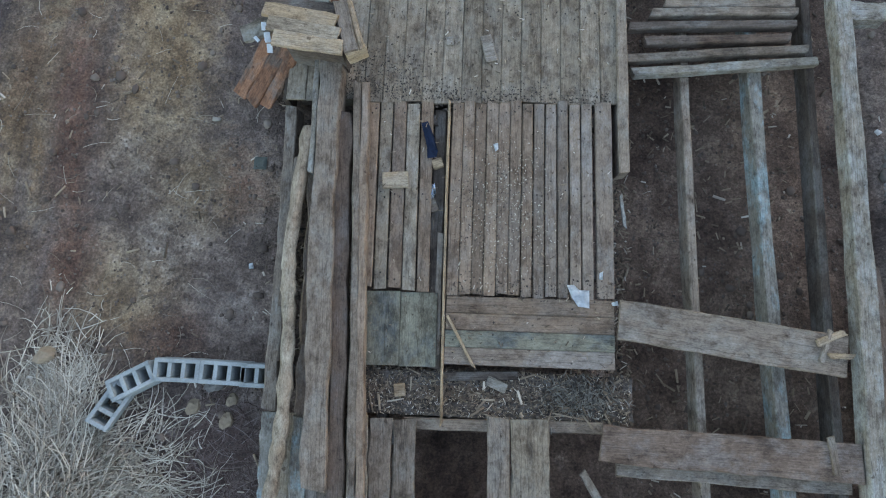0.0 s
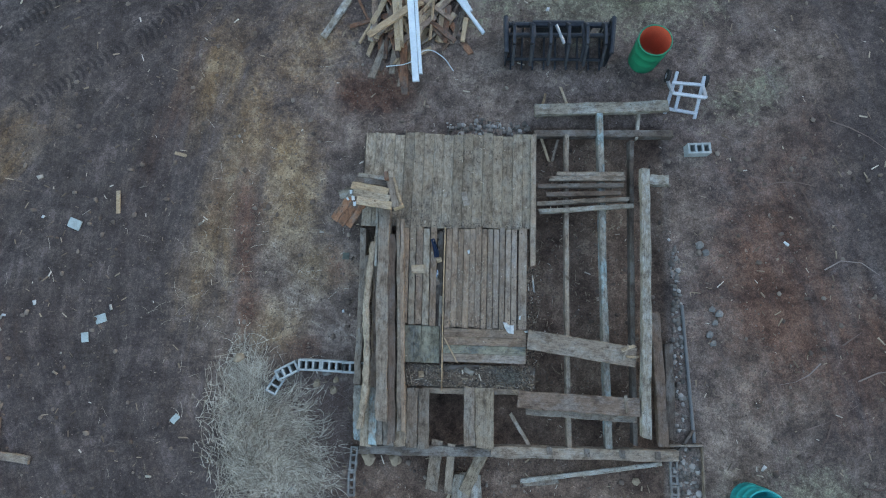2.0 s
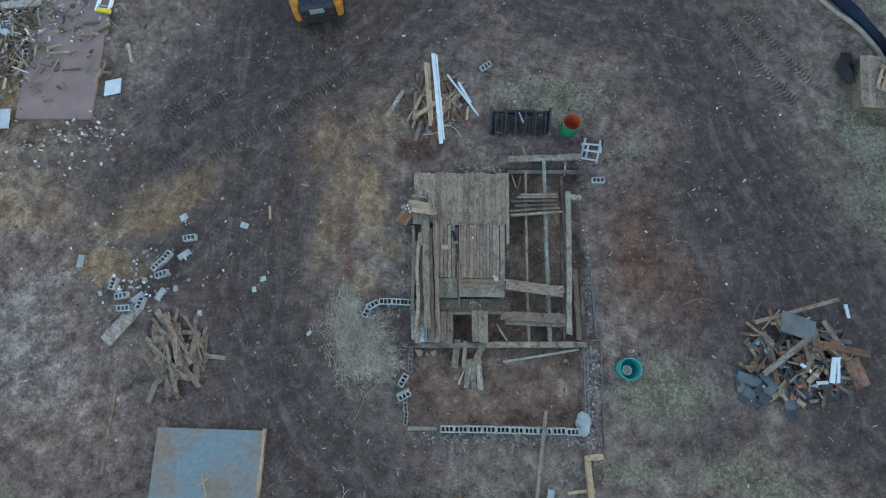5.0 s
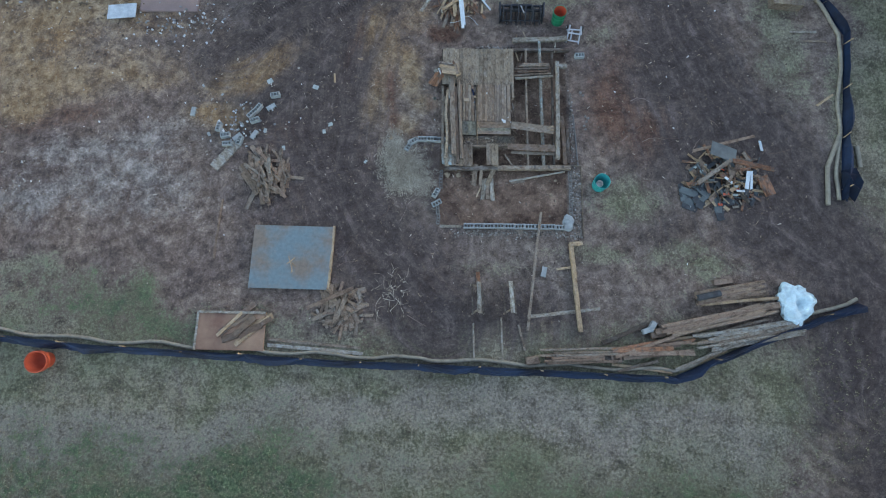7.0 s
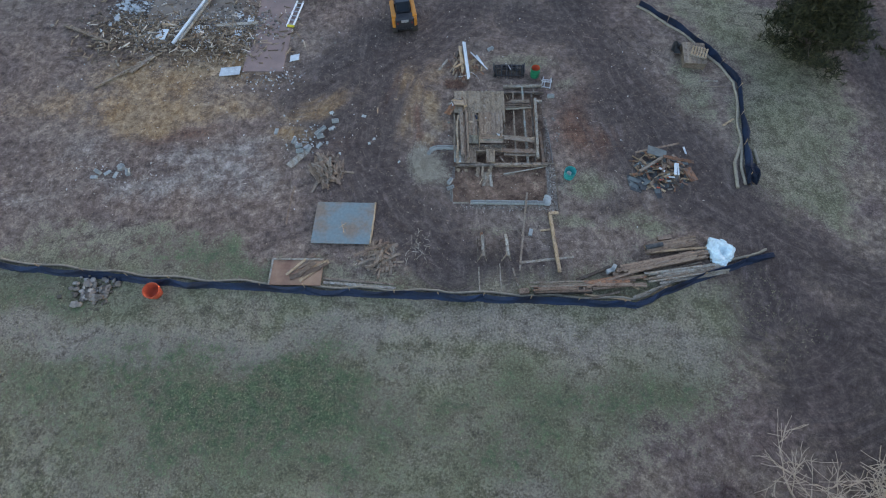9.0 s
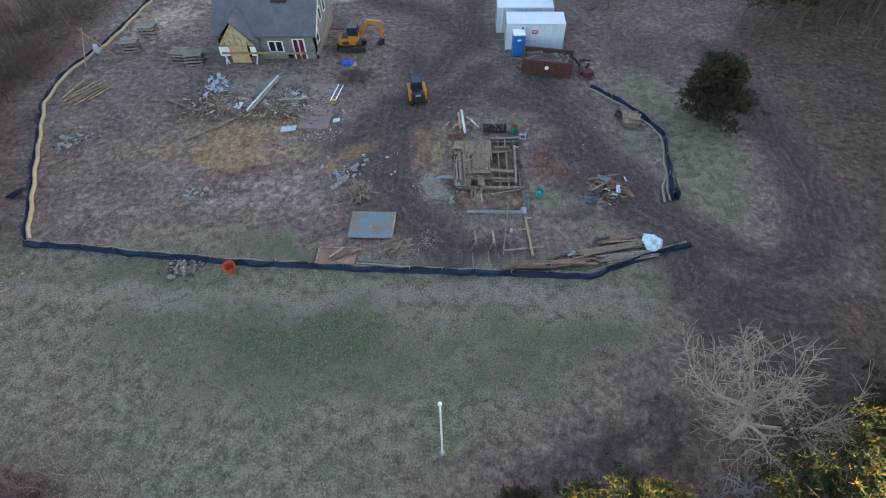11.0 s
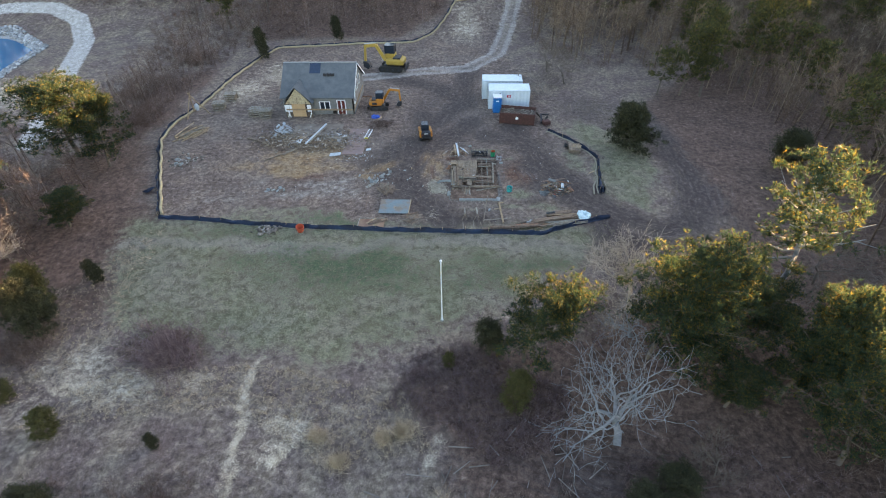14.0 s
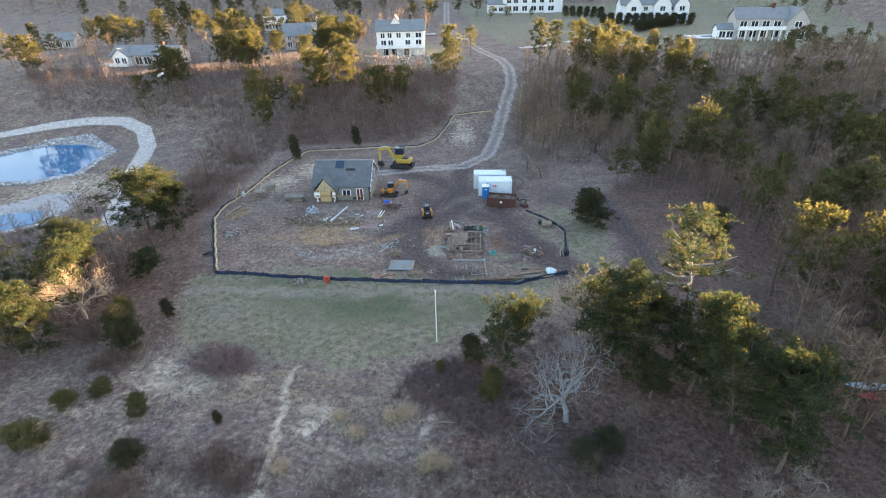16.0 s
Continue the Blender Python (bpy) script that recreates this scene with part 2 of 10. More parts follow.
def plank_mesh(lx, w, t, material, kind=0, n=6, wob=1.0):
    """A worn board along x, with uneven edges and split ends; its base lies at z = 0."""
    key = (round(lx, 2), round(w, 3), round(t, 3), material.name, kind, wob)
    if key in plank_cache:
        return plank_cache[key]
    rg = random.Random(hash((round(lx * 100), round(w * 1000), kind)) & 0xFFFF)
    j = min(0.012, w * 0.07) * wob
    verts, faces = [], []
    bow = rg.uniform(-1, 1) * lx * 0.004 * wob
    for i in range(n + 1):
        u = i / n
        x = (u - 0.5) * lx
        off = bow * (1 - (2 * u - 1) ** 2)
        c = min(t * 0.22, 0.008)
        e = [rg.uniform(-j, j) for _ in range(4)]
        ex = rg.uniform(-1, 1) * 0.02 * wob if i in (0, n) else 0
        zt = t + rg.uniform(-0.003, 0.003) * wob
        verts += [(x + ex, -w / 2 + e[0] + off, 0), (x + ex, -w / 2 + e[1] + off, zt - c), (x + ex * 0.4, -w / 2 + c + e[1] + off, zt),
                  (x - ex * 0.6, w / 2 - c + e[2] + off, zt), (x - ex, w / 2 + e[2] + off, zt - c), (x - ex, w / 2 + e[3] + off, 0)]
    for i in range(n):
        for k in range(6):
            a, b = i * 6 + k, i * 6 + (k + 1) % 6
            faces.append((a, a + 6, b + 6, b))
    faces += [tuple(range(6)), tuple(n * 6 + k for k in reversed(range(6)))]
    plank_cache[key] = raw_mesh("board", verts, faces, material)
    return plank_cache[key]


def board(parent, name, a, b, w, t, z, material, kind=0, z2=None, roll=0.0, n=6, label="", wob=1.0):
    """A board whose middle line runs from a to b (plan), its underside at z (z2 at b)."""
    z2 = z if z2 is None else z2
    va, vb = Vector((*a, z)), Vector((*b, z2))
    d = vb - va
    m = Matrix.Translation((va + vb) / 2) @ pose(0, 0, 0, roll, math.degrees(-math.atan2(d.z, math.hypot(d.x, d.y))), math.degrees(math.atan2(d.y, d.x)))
    if parent is not None:
        m = parent.matrix_world.inverted() @ m if parent.parent is None else parent.matrix_local.inverted() @ m
    return part(name, plank_mesh(d.length, w, t, material, kind, n, wob), material, parent, label, m)


def inside(px, py, poly):
    """1 inside the polygon, per point."""
    c = np.zeros(np.shape(px), bool)
    for (x1, y1), (x2, y2) in zip(poly, poly[1:] + poly[:1]):
        hit = ((y1 > py) != (y2 > py)) & (px < (x2 - x1) * (py - y1) / (y2 - y1 + 1e-12) + x1)
        c ^= hit
    return c.astype(float)


def line_dist(px, py, pts):
    """The distance from each point to a polyline."""
    best = np.full(np.shape(px), 1e9)
    for (x1, y1), (x2, y2) in zip(pts, pts[1:]):
        dx, dy = x2 - x1, y2 - y1
        u = np.clip(((px - x1) * dx + (py - y1) * dy) / (dx * dx + dy * dy), 0, 1)
        best = np.minimum(best, np.hypot(px - x1 - u * dx, py - y1 - u * dy))
    return best


def line_run(px, py, pts):
    """For each point, the signed distance to a polyline and the way run along it."""
    best, run, way = np.full(np.shape(px), 1e9), np.zeros(np.shape(px)), 0.0
    for (x1, y1), (x2, y2) in zip(pts, pts[1:]):
        dx, dy = x2 - x1, y2 - y1
        ln = math.hypot(dx, dy)
        u = np.clip(((px - x1) * dx + (py - y1) * dy) / (ln * ln), 0, 1)
        d = np.hypot(px - x1 - u * dx, py - y1 - u * dy) * np.where(dx * (py - y1) - dy * (px - x1) < 0, -1.0, 1.0)
        near_ = np.abs(d) < np.abs(best)
        best, run = np.where(near_, d, best), np.where(near_, way + u * ln, run)
        way += ln
    return best, run


def soft_in(px, py, poly, edge):
    """Inside a polygon with a soft edge that many metres wide."""
    ins, d = inside(px, py, poly), line_dist(px, py, poly + poly[:1])
    return smooth(-edge, edge, np.where(ins > 0.5, d, -d))


def waves(px, py, f, seed):
    """Cheap smooth noise in -1..1."""
    rg = np.random.RandomState(seed)
    s = 0
    for _ in range(7):
        a, p, k = rg.uniform(0, 6.28), rg.uniform(0, 6.28), f * rg.uniform(0.6, 1.7)
        s = s + np.sin((px * math.cos(a) + py * math.sin(a)) * k + p)
    return s / 3.5


# ---- the lie of the land ----
FENCE_S = [(-31.2, -7.4), (-23.6, -8.05), (-15.0, -8.8), (-10.0, -9.0), (-5.2, -9.2), (0.0, -9.3), (3.2, -9.4), (7.2, -9.5), (9.5, -8.5), (14.3, -6.65)]
FENCE_W = [(-31.2, -7.2), (-32.5, -4.6), (-35.2, 1.1), (-38.7, 8.9), (-39.1, 13.4), (-37.7, 19.8), (-37.1, 27.0), (-36.4, 32.5), (-35.1, 39.1), (-33.4, 43.8), (-24.4, 45.3), (-9.5, 46.7), (-6.0, 51.2), (-3.4, 58.5), (-2.2, 62.6), (7.0, 63.9)]
FENCE_E = [(10.6, 11.8), (12.9, 9.5), (14.6, 6.7), (15.5, 4.8), (14.95, 1.4), (14.3, -2.6)]
SITE = FENCE_S[::-1] + FENCE_W[1:-1] + [(6.0, 61.0), (6.0, 45.0), (9.5, 30.0), (10.5, 14.0)] + FENCE_E
POND_A = [(-92, 26.0), (-82.4, 26.9), (-77.4, 31.0), (-79.2, 43.7), (-89.0, 51.5), (-96.3, 49.5), (-104, 38)]
POND_B = [(-78, 10.0), (-75.4, 10.6), (-70.2, 12.4), (-67.5, 8.5), (-71.0, 5.4), (-77, 3)]
LANE = [(-126, 47.0), (-112.6, 55.0), (-103.8, 58.9), (-93.4, 61.3), (-84.6, 61.2), (-77.6, 57.3), (-71.5, 47.7), (-65.4, 32.4), (-59.9, 20.5), (-55, 8)]
DRIVE = [(-19, 29.0), (-8.8, 31.9), (0.5, 33.5), (5.4, 40.0), (7.4, 50.5), (9.5, 61.1), (10.9, 68.0), (12.8, 75.6), (12.8, 87.7), (11.2, 100.5), (5.5, 115.5), (-0.2, 139.6), (-7.6, 170.9), (-10.9, 261.8)]
TRACK_E = [(11.8, -3.2), (13.4, -4.5), (16.3, -7.0), (19.1, -8.6), (22.3, -7.8), (23.8, -3.0), (24.8, 2.5), (24.1, 8.4), (23.0, 18.0)]
PATH_SAND = [(-15.3, -25.6), (-15.2, -28.6), (-14.9, -31.2), (-14.4, -34.7), (-13.9, -38.7), (-13.0, -47.0)]


def terrain(x, y):
    """The height of the ground: a flat site, a rise to the north, two ponds, and an unseen wooded ridge added far to
    the north-east to shade the site.
    """
    x, y = np.asarray(x, float), np.asarray(y, float)
    z = 10 * smooth(48, 88, y) + 6 * np.clip((y - 88) / 150, 0, 1)
    u = x * math.sin(radians(SUN_AZ)) + y * math.cos(radians(SUN_AZ))
    v = x * math.cos(radians(SUN_AZ)) - y * math.sin(radians(SUN_AZ))
    # Ridge added out of view, so that low sun reaches only the treetops.
    z = z + np.maximum(0.0, 30.5 + 15 * smooth(-170, -270, v) - z) * smooth(195, 275, u)
    z = z + 26 * smooth(240, 340, y) * smooth(-150, -230, v)
    z = z + 0.10 * waves(x, y, 0.35, 3) * smooth(12, 30, np.hypot(x, y))
    dip = np.maximum(soft_in(x, y, POND_A, 3.0), soft_in(x, y, POND_B, 2.0))
    z = z - 0.9 * dip
    near = np.exp(-((x / 30) ** 2 + (y / 25) ** 2))
    z = z + 0.025 * waves(x, y, 3.1, 5) * near * smooth(2.5, 6.0, np.hypot(x - 1, y - 1))
    for (x0, x1, y0, y1, d) in ((1.30, 3.55, -1.50, 3.95, 0.16), (-0.75, 1.30, -1.50, -0.55, 0.20), (-1.5, 3.45, -3.85, -1.6, 0.06), (-2.0, -0.7, 4.2, 5.0, 0.15)):
        e = 0.14
        z = z - d * smooth(x0 - e, x0 + e, x) * smooth(x1 + e, x1 - e, x) * smooth(y0 - e, y0 + e, y) * smooth(y1 + e, y1 - e, y) * (1 + 0.25 * waves(x, y, 5, 8))
    z = z + 0.45 * np.exp(-(((x + 10.9) / 1.5) ** 2 + ((y - 13.0) / 1.1) ** 2)) + 0.3 * np.exp(-(((x - 0.2) / 0.7) ** 2 + ((y - 8.0) / 0.5) ** 2))
    return z


def ground_z(x, y):
    return float(terrain(x, y))


def axis(lo, hi, fine_lo, fine_hi, step, grow):
    v = list(np.arange(fine_lo, fine_hi, step))
    s, p = step, v[-1]
    while p < hi:
        s = min(s * grow, 1.5 if abs(p) < 125 else 14)
        p += s
        v.append(p)
    s, p, head = step, v[0], []
    while p > lo:
        s = min(s * grow, 1.5 if abs(p) < 125 else 14)
        p -= s
        head.append(p)
    return np.array(head[::-1] + v)


gx, gy = axis(-420, 460, -4.2, 5.2, 0.1, 1.045), axis(-160, 520, -5.0, 6.2, 0.1, 1.045)
GX, GY = np.meshgrid(gx, gy)
GZ = terrain(GX, GY)
nx, ny = len(gx), len(gy)
idx = np.arange(nx * ny).reshape(ny, nx)
gfaces = np.stack([idx[:-1, :-1], idx[:-1, 1:], idx[1:, 1:], idx[1:, :-1]], -1).reshape(-1, 4)
gm = bpy.data.meshes.new("ground")
gm.from_pydata(np.stack([GX, GY, GZ], -1).reshape(-1, 3).tolist(), [], gfaces.tolist())
for p in gm.polygons:
    p.use_smooth = True
calm = 0.15 + 0.85 * smooth(5, 15, np.hypot(GX, GY))
jx = GX + calm * (1.0 * waves(GX, GY, 0.5, 21) + 0.5 * waves(GX, GY, 1.7, 23))
jy = GY + calm * (1.0 * waves(GX, GY, 0.5, 22) + 0.5 * waves(GX, GY, 1.7, 24))


def blobs(rows, px=None, py=None):
    """Soft patches given as (x, y, radius x, radius y, strength, turn)."""
    px, py = (jx if px is None else px), (jy if py is None else py)
    best = np.zeros(np.shape(px))
    for (cx, cy, rx, ry, k, rz) in rows:
        c, s_ = math.cos(radians(rz)), math.sin(radians(rz))
        u, v = (px - cx) * c + (py - cy) * s_, -(px - cx) * s_ + (py - cy) * c
        best = np.maximum(best, k * np.exp(-((u / rx) ** 2 + (v / ry) ** 2)))
    return best


site = soft_in(jx, jy, SITE, 0.8)
lawn = soft_in(jx * 0.5 + GX * 0.5, jy, [(-34, -7), (-32.5, -13), (-29, -21), (-22, -25.0), (-10, -24.5), (-0.5, -21.5), (4, -18), (10, -15.5), (12.5, -11), (13.0, -7.5), (9, -7.5), (0, -8), (-20, -7)], 2.6)
lawn = np.maximum(lawn, soft_in(jx, jy, [(13.8, -3), (16, 5), (12, 12), (16, 16), (21, 10), (22, 2), (19, -4.5)], 1.4))
for poly in ([(28, 118), (60, 108), (110, 100), (150, 120), (150, 200), (60, 260), (-4, 260), (4, 170), (14, 130)], [(-36, 92), (-12, 88), (2, 100), (-4, 130), (-34, 125)]):
    lawn = np.maximum(lawn, soft_in(jx, jy, poly, 2.5))
lawn = lawn * (1 - blobs([(-23.0, -24.2, 3.8, 3.0, 1.0, 0)]))
lawn = np.maximum(lawn, blobs([(5.9, -2.9, 1.5, 1.0, 0.9, 0), (4.4, -4.9, 1.6, 0.5, 0.8, 0), (8.8, -5.2, 2.2, 0.8, 0.8, 10), (2.0, 6.5, 2.0, 1.0, 0.8, 0), (3.4, 6.6, 1.6, 1.0, 0.8, 0), (5.8, -2.6, 1.3, 1.2, 0.9, 0), (7.6, -4.9, 2.0, 0.9, 0.75, 15), (4.9, 4.6, 0.8, 0.6, 0.7, 0), (-13.0, -7.4, 4.2, 0.9, 0.95, 0), (-19, -6.8, 5, 0.7, 0.8, -5), (12.7, 4.5, 1.6, 4.5, 0.85, 0), (0.5, -5.6, 3.2, 0.5, 0.55, 0)]))
green = blobs([(-10.5, -14.4, 4.8, 2.2, 1.05, 8), (-14.8, -14.0, 2.6, 1.8, 0.6, 0), (-13.5, -18.0, 3.5, 1.2, 0.4, 0), (-5.5, -15.2, 3.0, 1.4, 0.4, 10), (-15, -12.4, 5.5, 1.3, 0.5, 0), (3.5, -14, 5, 1.2, 0.40, 0), (-8.0, -17.4, 4.0, 1.2, 0.5, 5), (-13.2, -17.6, 2.4, 1.0, 0.55, 0), (-1.5, -14.8, 2.0, 0.8, 0.45, 0), (2.6, -15.6, 1.4, 0.8, 0.5, 0), (-17.5, -16.5, 1.6, 1.2, 0.45, 0), (-13, -7.5, 5, 0.9, 0.42, 0), (-22, -9.5, 6, 1.0, 0.4, 0), (6.5, -14.5, 3, 1.5, 0.45, 0), (1, -16.5, 3, 1.2, 0.4, 0), (-20, -14, 3, 2.5, 0.35, 0)])
ochre = blobs([(-18.5, 2.6, 4.6, 1.6, 0.85, 8), (-20.5, 4.6, 4.0, 1.6, 0.7, 0), (-9.8, 3.3, 2.2, 0.8, 0.75, 20), (-11.0, 0.6, 1.3, 0.9, 0.8, 0), (-14, 3.5, 2.5, 1.0, 0.55, 0), (-4.0, 2.6, 0.7, 2.9, 0.65, -12), (-4.6, 5.0, 0.9, 1.8, 0.65, -12), (-2.8, 2.6, 0.6, 1.5, 0.75, 10), (-2.3, 1.2, 0.6, 0.6, 0.6, 0), (-3.0, 0.3, 0.7, 0.6, 0.6, 0), (-4.6, 1.0, 0.5, 0.9, 0.55, 0), (-9.6, 2.7, 1.5, 0.8, 0.85, 25), (-10.6, 0.3, 1.1, 0.8, 0.8, 0), (-16.8, 7.2, 1.7, 1.7, 1.0, 0), (-18.5, 5.6, 2.4, 1.0, 0.8, 0), (-26, 2.5, 4, 1.2, 0.4, 0), (-2.8, 5.5, 1.0, 1.6, 0.4, 0), (-17, 6.2, 5, 1.6, 0.5, 0)])
redd = blobs([(5.5, 1.2, 1.2, 2.0, 0.8, 10), (6.8, 0.0, 1.3, 1.3, 0.7, 0), (-3.62, 2.0, 0.32, 1.3, 0.75, 8), (-3.5, 0.6, 0.35, 0.5, 0.6, 0), (-1.9, 1.2, 0.25, 0.6, 0.45, 0), (-2.5, -0.1, 0.4, 0.25, 0.5, 0), (-4.2, 2.5, 0.3, 0.8, 0.4, 0), (-5.5, 3.6, 0.5, 2.2, 0.6, -14), (-16.6, 0.9, 2.6, 0.5, 0.5, 0), (-7.8, -0.4, 1.2, 0.9, 0.5, 0), (-1.4, 4.55, 0.75, 0.45, 0.95, 0), (6.0, 3.5, 1.0, 1.2, 0.45, 0)])
ash = blobs([(-14.8, -1.0, 3.6, 1.2, 0.7, 12), (-18.0, -3.2, 3.6, 1.2, 0.7, 0), (-13.0, -3.2, 3.0, 1.0, 0.55, 0), (-23.0, -0.6, 4.0, 1.0, 0.45, 0), (-10.2, 7.0, 2.0, 1.2, 0.5, 0), (-27, -4, 4, 1.4, 0.45, 0), (5.3, -2.6, 1.1, 0.9, 0.55, 0), (-15.0, -3.0, 3.2, 1.6, 0.7, 0), (-3.0, -1.4, 0.9, 0.8, 0.5, 0), (-2.7, 1.0, 0.5, 1.0, 0.4, 20), (-2.2, 0.2, 0.5, 0.5, 0.35, 0)])
leaf = np.maximum(soft_in(jx, jy, [(-48, -24), (-34, -22), (-30.5, -12), (-31.5, -8), (-36, 0), (-40, 10), (-40, 36), (-47, 30), (-48, 6)], 3.0), soft_in(jx, jy, [(17, -16), (20, -12), (25, -10), (26, 2), (24, 20), (60, 60), (110, 60), (100, -30), (40, -60), (9, -52), (4, -40), (0, -34), (-4, -30), (-5, -26), (0, -23.5), (8, -22)], 3.0))
leaf = np.maximum(leaf, soft_in(jx, jy, [(-40, 48), (-12, 50), (-2, 62), (-2, 84), (-45, 80)], 3.0))
leaf = np.maximum(leaf, blobs([(-23.2, -23.4, 4.4, 2.6, 1.1, 0), (-31.5, -19.5, 3.0, 4.0, 0.8, 20), (-34, -14, 2.5, 5.0, 0.9, 0)]))
sand = np.maximum(1 - smooth(0.12, 0.58, line_dist(jx * 0.15 + GX * 0.85, GY, PATH_SAND)), 0)
sand = np.maximum(sand, blobs([(-23, -27.4, 6.0, 1.2, 0.75, -4), (-28.5, -25.4, 3.0, 2.2, 0.65, 0), (-10.8, -31.2, 2.8, 0.7, 0.7, 8), (-9, -29.0, 2.6, 0.5, 0.55, 0), (-2.4, -32.6, 1.2, 0.7, 0.8, 0), (-27.2, -27.8, 2.6, 1.3, 0.95, 0), (-24.5, -28.8, 3.0, 1.4, 0.95, 0), (-20.0, -27.8, 2.0, 0.7, 0.85, 0), (-11.9, -29.6, 2.2, 0.5, 0.95, 10), (-11.5, -32.0, 1.6, 0.5, 0.95, 10), (-33.5, 25.0, 3.8, 5.5, 0.75, 0), (-28, 32, 6, 5, 0.75, 0), (0, 54, 3.5, 8, 0.7, 0), (-72, 22, 10, 9, 0.7, 0), (-33, -31, 5, 2, 0.45, 0)]))
worn = 0.8 * (1 - smooth(0.3, 1.6, line_dist(jx, jy, [(-33, -12.0), (-22, -11.2), (-10, -11.6), (0, -10.9), (8, -11.2)])))
worn = np.maximum(worn, blobs([(9.0, -12.0, 3.5, 2.0, 0.7, 0), (2.5, -18.5, 3.5, 1.5, 0.5, 0), (-27, -16, 3, 4, 0.5, 0), (-17, -21.5, 5, 1.5, 0.45, 0), (-4, -12.6, 3, 0.8, 0.5, 0)]))
d_drive, d_lane = line_dist(GX, GY, DRIVE), line_dist(GX, GY, LANE)
road = np.clip(1 - d_lane / 6.0, 0, 1)
drive = np.clip(1 - d_drive / 6.0, 0, 1)
grit = np.maximum(soft_in(GX + 0.4 * (jx - GX), GY + 0.4 * (jy - GY), [(p[0] * 1.0 + (p[0] + 89) * 0.20, p[1] + (p[1] - 39) * 0.18) for p in POND_A], 3.5), soft_in(jx, jy, [(-84, 4), (-78.3, 14.5), (-74.2, 19.2), (-67, 17.9), (-64.6, 12.5), (-66.3, 6.4), (-72, 2)], 3.0))
TREADS = [(-9.95, 5.32, -9.0, 6.7, 0.3), (-9.3, 5.3, -7.7, 6.75, 0.3), (-8.2, 4.25, -6.4, 5.5, 0.32), (-6.2, 5.65, -3.9, 7.35, 0.34), (-9.8, 3.8, -9.0, 4.8, 0.3), (8.6, 9.2, 10.6, 6.4, 0.3), (9.4, 9.6, 11.4, 6.8, 0.3)]
TRACKS = [TRACK_E, [(-10.5, 3.5), (-8.2, 5.8), (-5, 7.5), (-2, 10), (1, 14)], [(-9, 1), (-6.5, 4.5), (-4, 7.5), (-1.5, 11)], [(-7.0, 9), (-7.2, 4), (-7.0, 0), (-5.6, -2.6), (-3.0, -6.0)], [(-5.6, 16), (-5.0, 8), (-5.9, 2), (-6.0, -2), (-4.2, -5.0), (-1.5, -7.8)], [(6.0, 12), (8.4, 5), (10.2, 1.5), (12.6, -2.2), (14.0, -5.0), (14.0, -9.5)], [(-3.5, 14), (0, 22), (0.5, 33)], [(-12, 30), (-4, 26), (0, 20)], [(2.5, 10.5), (6.5, 9.5), (9.5, 3), (11, -3)]]
rutd, ruts = np.full(np.shape(GX), 50.0), np.zeros(np.shape(GX))
track = np.zeros(np.shape(GX))
for pts in TRACKS:
    d0, s0 = line_run(GX + 0.25 * (jx - GX), GY + 0.25 * (jy - GY), pts)
    ruts = np.where(np.abs(d0) < np.abs(rutd), s0, ruts)
    rutd = np.where(np.abs(d0) < np.abs(rutd), d0, rutd)
    track = np.maximum(track, 0.72 * (1 - smooth(0.3, 3.4, np.abs(d0))))
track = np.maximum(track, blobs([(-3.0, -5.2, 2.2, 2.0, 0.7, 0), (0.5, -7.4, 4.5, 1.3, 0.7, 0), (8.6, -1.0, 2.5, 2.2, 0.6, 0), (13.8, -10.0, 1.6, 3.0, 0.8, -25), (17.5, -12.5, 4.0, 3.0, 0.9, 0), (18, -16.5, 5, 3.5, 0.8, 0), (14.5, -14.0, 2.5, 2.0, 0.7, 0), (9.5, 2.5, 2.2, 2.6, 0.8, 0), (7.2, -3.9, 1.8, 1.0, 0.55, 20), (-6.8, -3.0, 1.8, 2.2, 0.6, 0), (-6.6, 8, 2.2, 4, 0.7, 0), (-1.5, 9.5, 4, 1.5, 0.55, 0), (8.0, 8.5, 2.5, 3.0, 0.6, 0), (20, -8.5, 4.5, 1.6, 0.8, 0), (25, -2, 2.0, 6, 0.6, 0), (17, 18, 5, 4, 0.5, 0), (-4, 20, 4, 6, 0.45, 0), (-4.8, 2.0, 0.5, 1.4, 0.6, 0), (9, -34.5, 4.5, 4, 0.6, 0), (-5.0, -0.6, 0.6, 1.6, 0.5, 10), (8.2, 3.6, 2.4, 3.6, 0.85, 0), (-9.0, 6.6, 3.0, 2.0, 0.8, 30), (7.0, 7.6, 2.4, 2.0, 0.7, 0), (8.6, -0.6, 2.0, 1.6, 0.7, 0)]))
track = track * (1 - 0.8 * np.clip(ochre, 0, 1) * smooth(16, 8, np.hypot(GX, GY)))
pit = soft_in(GX, GY, [(1.25, -1.5), (3.6, -1.5), (3.6, 4.0), (1.25, 4.0)], 0.15) + soft_in(GX, GY, [(-1.6, -3.9), (3.5, -3.9), (3.5, -0.6), (-1.6, -0.6)], 0.12)
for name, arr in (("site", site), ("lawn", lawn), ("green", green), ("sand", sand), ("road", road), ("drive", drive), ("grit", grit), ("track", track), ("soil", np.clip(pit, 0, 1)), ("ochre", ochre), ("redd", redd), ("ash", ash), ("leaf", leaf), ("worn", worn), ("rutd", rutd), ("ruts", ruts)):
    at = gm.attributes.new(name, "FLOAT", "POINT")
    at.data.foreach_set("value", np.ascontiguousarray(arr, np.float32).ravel())

